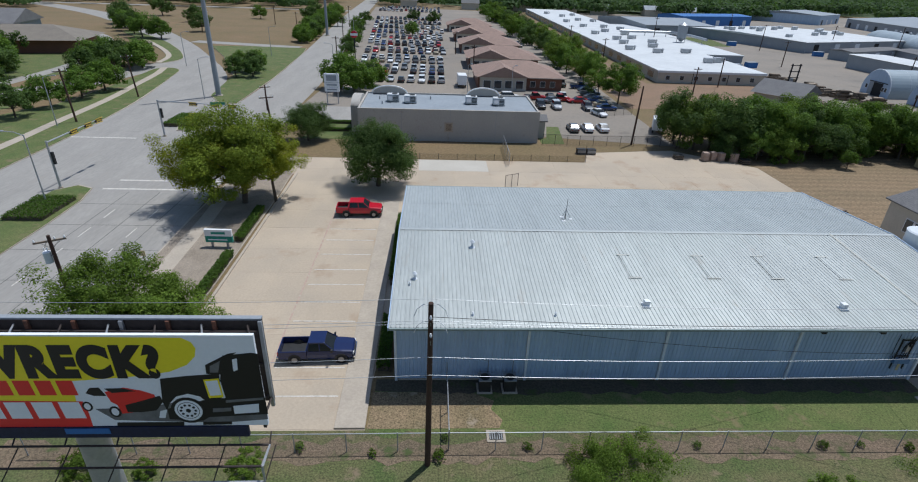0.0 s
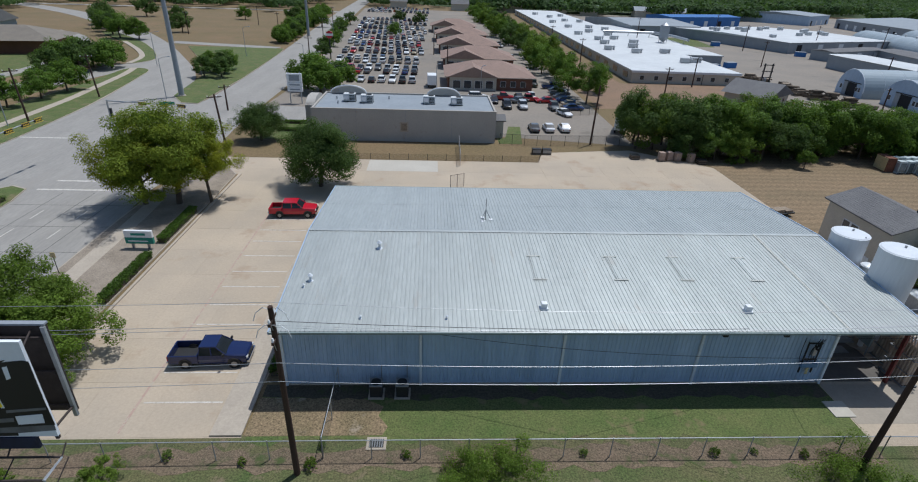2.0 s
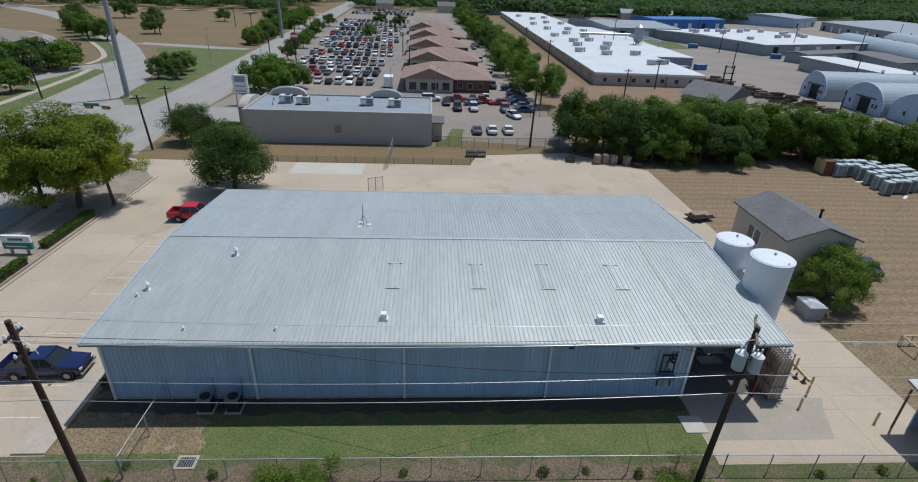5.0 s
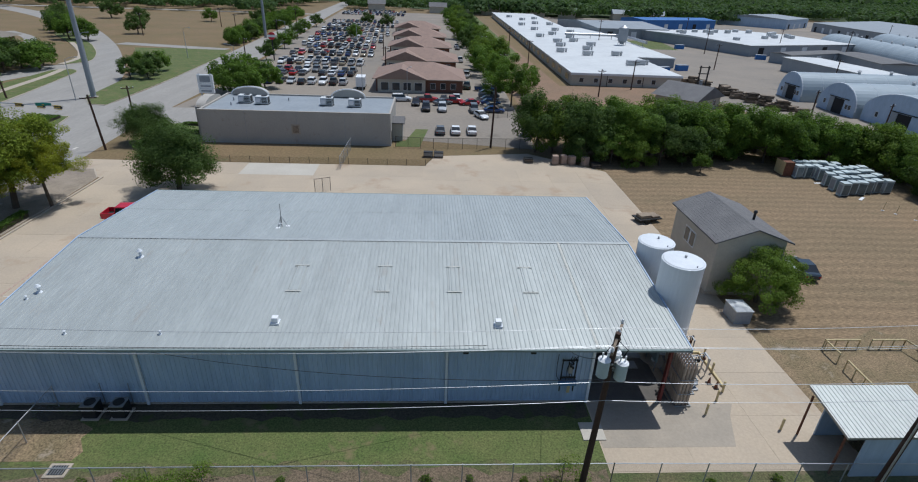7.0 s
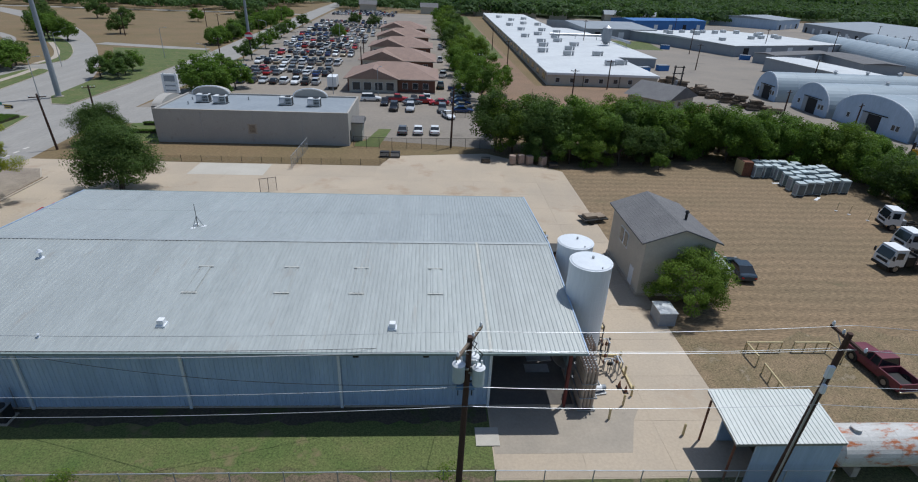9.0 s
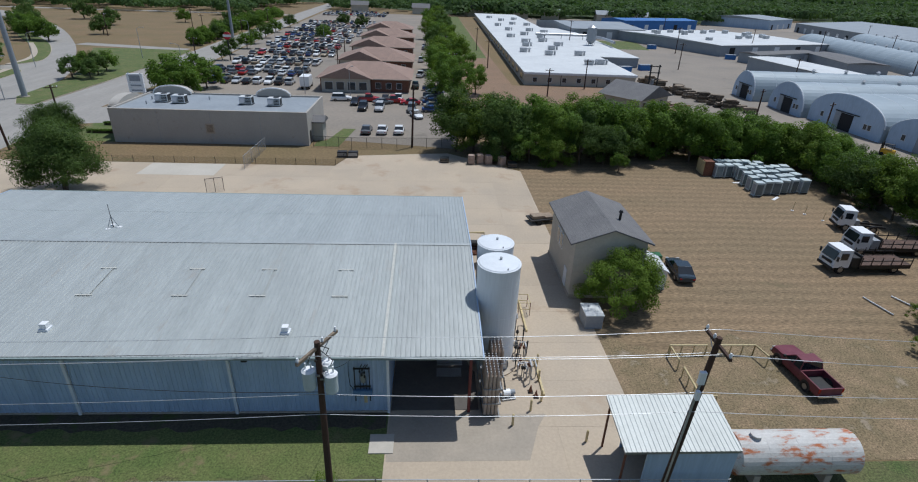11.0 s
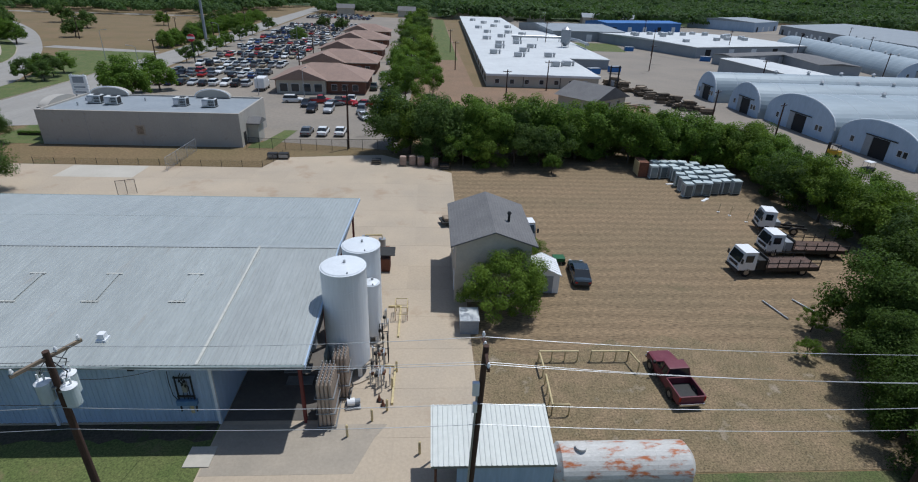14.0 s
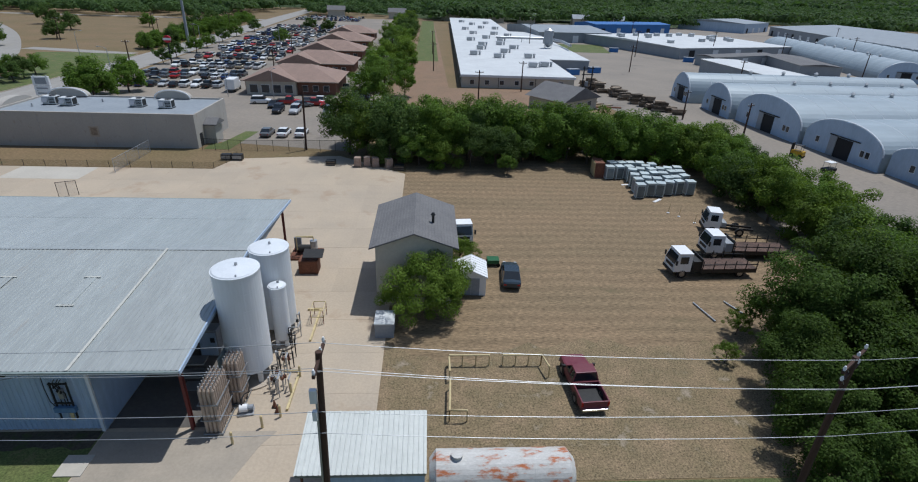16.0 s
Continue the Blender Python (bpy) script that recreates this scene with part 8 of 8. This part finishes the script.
# printed vehicles
ad("printed_car", [(-11.27, 11.54), (-11.03, 12.16), (-10.79, 12.32), (-10.4, 12.36), (-9.61, 12.28), (-8.97, 12.12), (-8.53, 11.92), (-8.57, 11.32), (-9.15, 11.12), (-9.93, 10.99), (-10.35, 11.27), (-11.01, 11.34)], 2, ADW)
ad("printed_car_front", [(-10.33, 12.06), (-9.61, 12.28), (-8.97, 12.12), (-8.53, 11.92), (-8.53, 11.26), (-9.16, 11.08), (-9.94, 10.95), (-10.02, 11.4), (-10.22, 11.57)], 3, ADR)
ad("printed_car_wreckage", [(-9.73, 11.4), (-9.2, 11.57), (-8.35, 11.86), (-8.27, 11.56), (-8.61, 11.12), (-9.18, 11.03), (-9.72, 11.03)], 4, ADK)
ad("printed_car_window", [(-11.04, 12.0), (-10.84, 12.26), (-10.49, 12.28), (-10.31, 11.87), (-10.77, 11.87)], 4, ADK)
ad("printed_car_windscreen", [(-10.31, 12.23), (-9.66, 12.25), (-9.17, 12.1), (-10.06, 12.02)], 5, ADK)
for x, z, r in (-11.15, 11.34, 0.24), (-10.18, 11.06, 0.28):
    ad("printed_wheel", [(x + r * 0.8 * math.cos(a * 0.45), z + r * math.sin(a * 0.45)) for a in range(14)], 5, ADK)
    ad("printed_hub", [(x + r * 0.5 * math.cos(a * 0.45), z + r * 0.7 * math.sin(a * 0.45)) for a in range(14)], 6, ADW)
ad("printed_truck_hood", [(-8.15, 12.7), (-7.09, 12.84), (-5.94, 12.94), (-6.04, 11.65), (-6.65, 11.56), (-6.84, 11.82), (-7.26, 11.96), (-7.73, 11.83), (-8.04, 11.48), (-8.22, 11.12), (-8.3, 11.56)], 3, ADK)
ad("printed_truck_cab", [(-5.68, 13.8), (-4.6, 13.93), (-4.39, 13.88), (-4.41, 11.76), (-5.87, 11.55), (-5.95, 12.63)], 3, ADK)
ad("printed_truck_frame", [(-8.2, 11.19), (-6.52, 11.69), (-4.4, 11.81), (-4.38, 10.89), (-6.69, 10.74), (-6.93, 10.56), (-8.22, 10.64)], 2, ADK)
ad("printed_cab_visor", [(-6.37, 13.36), (-5.48, 13.88), (-5.14, 13.95), (-5.65, 13.61), (-5.87, 12.91), (-6.4, 12.94)], 4, ADK)
ad("printed_cab_window", [(-6.21, 13.31), (-5.8, 13.56), (-5.95, 13.01), (-6.26, 13.01)], 5, ADG)
ad("printed_side_window", [(-5.35, 13.63), (-5.17, 13.68), (-5.21, 13.14), (-5.38, 13.06)], 5, ADW)
ad("printed_vent_frame", [(-6.57, 12.66), (-5.99, 12.72), (-5.96, 11.78), (-6.51, 11.74)], 4, ADY)
ad("printed_vent", [(-6.5, 12.58), (-6.05, 12.63), (-6.01, 11.9), (-6.44, 11.86)], 5, ADW)
ad("printed_cab_trim", [(-5.89, 11.63), (-4.45, 11.76), (-4.46, 11.65), (-5.91, 11.5)], 5, ADG)
ad("printed_bumper", [(-8.48, 11.08), (-8.21, 11.16), (-8.36, 10.72), (-8.6, 10.72)], 4, ADW)
HX, HZ = (-7.4, 11.11)
ad("printed_wheel", [(HX + 0.66 * math.cos(a * 0.35), HZ + 0.66 * math.sin(a * 0.35)) for a in range(18)], 4, ADK)
ad("printed_hub", [(HX + 0.53 * math.cos(a * 0.35), HZ + 0.53 * math.sin(a * 0.35)) for a in range(18)], 5, ADW)
ad("printed_hub_ring", [(HX + 0.43 * math.cos(a * 0.35), HZ + 0.43 * math.sin(a * 0.35)) for a in range(18)], 6, ADG)
ad("printed_hub_face", [(HX + 0.4 * math.cos(a * 0.35), HZ + 0.4 * math.sin(a * 0.35)) for a in range(18)], 7, ADW)
for k in range(10):
    cx, cz = HX + 0.28 * math.cos(k * 0.628), HZ + 0.28 * math.sin(k * 0.628)
    ad("printed_hub_hole", [(cx + 0.06 * math.cos(a), cz + 0.06 * math.sin(a)) for a in range(6)], 8, ADK)
ad("printed_hub_cap", [(HX + 0.1 * math.cos(a * 0.5), HZ + 0.1 * math.sin(a * 0.5)) for a in range(12)], 8, ADK)
ad("printed_step", [(-5.66, 11.33), (-4.67, 11.44), (-4.71, 11.0), (-5.67, 10.92)], 5, ADW)
ad("printed_exhaust", [(-6.46, 11.2), (-5.75, 11.25), (-5.78, 11.06), (-6.49, 11.01)], 4, ADG)
part("apron", bx(B(), X0, X1 - 0.8, FY - 0.05, FY + 0.1, 9.72, Z0 - 0.03), mat("apron_navy", (0.015, 0.02, 0.055), rough=0.6), bb, "dark blue apron under the advertisement")
part("maker_plate", bx(B(), -12.3, -10.6, FY - 0.08, FY - 0.04, 9.95, 10.22), BLUEW, bb)
BROWN = mat("brown_panel_back", (0.055, 0.042, 0.036), (0.04, 0.03, 0.027), 0.8, big=0.8, small=4, grain=0.2)
part("rear_panel", bx(B(), X0 - 0.2, X1 - 0.15, 19.85, 19.95, Z0 - 0.1, Z1 - 0.34), BROWN, bb, "dark back of the second face")
part("top_flashing", bx(B(), X0 - 0.2, X1 - 0.15, 19.8, 20.02, Z1 - 0.34, Z1 - 0.26), GREYW, bb)
for k in range(9):
    x = X1 - 0.2 - k * 1.75
    part("upright", bx(B(), x - 0.07, x + 0.07, 19.72, 19.84, Z0 - 0.3, Z1 - 0.36), RUST if k % 3 else GALV, bb)
    part("upright", bx(B(), x - 0.06, x + 0.06, FY + 0.15, FY + 0.27, Z0 - 0.3, Z1 - 0.25), BROWN, bb)
    part("tie", cyl(B(), (x, FY + 0.2, Z1 - 0.5), (x - 0.5, 19.8, Z1 - 0.55), 0.035, n=6), GALV if k % 2 else BROWN, bb)
    part("tie", cyl(B(), (x, FY + 0.2, Z0 + 0.2), (x, 19.8, Z0 + 0.2), 0.05, n=6), BROWN, bb)
for z in (10.6, 12.3, 13.9):
    part("stringer", bx(B(), X0, X1 - 0.3, 19.62, 19.72, z - 0.08, z + 0.08), BROWN, bb)
part("box_girder", bx(B(), X0 + 0.5, X1 - 2.0, 18.75, 19.5, 9.5, 10.2), STEEL, bb)
part("post", cyl(B(), (-12.0, 19.12, 0), (-12.0, 19.12, 9.6), 0.62, 0.55, 28), GALV, bb, "thick grey steel post")
# catwalk
for z, y in ((9.42, 17.15), (9.42, 18.2), (8.55, 17.15)):
    part("catwalk_rail", cyl(B(), (X0, y, z), (X1 + 0.0, y, z), 0.045, n=8), BROWN if z > 9 else GALV, bb)
for k in range(8):
    x = X1 - k * 2.0
    part("catwalk_strut", cyl(B(), (x, 17.15, 8.55), (x + 0.25, 18.2, 9.42), 0.025, n=6), BROWN, bb)
    part("catwalk_bracket", cyl(B(), (x, 18.2, 9.42), (x, 18.6, 9.75), 0.03, n=6), BROWN, bb)
part("catwalk_end", tube(B(), [(X1, 17.15, 8.55), (X1, 17.15, 9.42), (X1, 18.2, 9.42)], 0.04), GALV, bb)

# white box truck beside the brick office
bt = thing("box_truck", "white box truck parked beside the brick office", "truck", at=(9.4, 146.5, 0.016), rz=92)
part("box", bx(B(), -3.2, 1.2, -1.15, 1.15, 0.8, 3.2, 0.05), WHITE, bt)
part("cab", bx(B(), 1.25, 2.9, -1.0, 1.0, 0.5, 2.1, 0.15), WHITE, bt)
part("windscreen", bx(B(), 2.6, 2.93, -0.85, 0.85, 1.35, 1.95), CARGLASS, bt)
add_wheels(bt, [(x, s * 0.9) for x in (2.1, -2.0) for s in (-1, 1)], WHEEL_TRUCK)
# pale jumper wires and pins at the head of the first pole
jw = thing("jumper_wire", "looped pale jumper wires at the head of a utility pole", "wire", at=(2.0, 24.5, 0))
for s in (-1, 1):
    for z in (11.9, 10.9):
        part("loop", tube(B(), [(0, 0, z), (s * 0.35, -0.05, z + 0.18), (s * 0.7, -0.1, z - 0.1), (s * 0.85, -0.1, z - 0.55)], 0.02, 5), WHITE, jw)
# joints and darker tyre lanes of the concrete road
jt = B()
for x in (-29.6, -33.3, -37.2):
    bx(jt, x - 0.035, x + 0.035, -38, 68, 0.0, 0.034)
for k in range(17):
    bx(jt, -41, -26.2, -32 + k * 6.0, -31.94 + k * 6.0, 0.0, 0.034)
part("road_joint", jt, mat("joint_sealant", (0.12, 0.115, 0.105), rough=0.9), road, "dark sealed joint")
tagged(road.children[-1], kind="stuff")
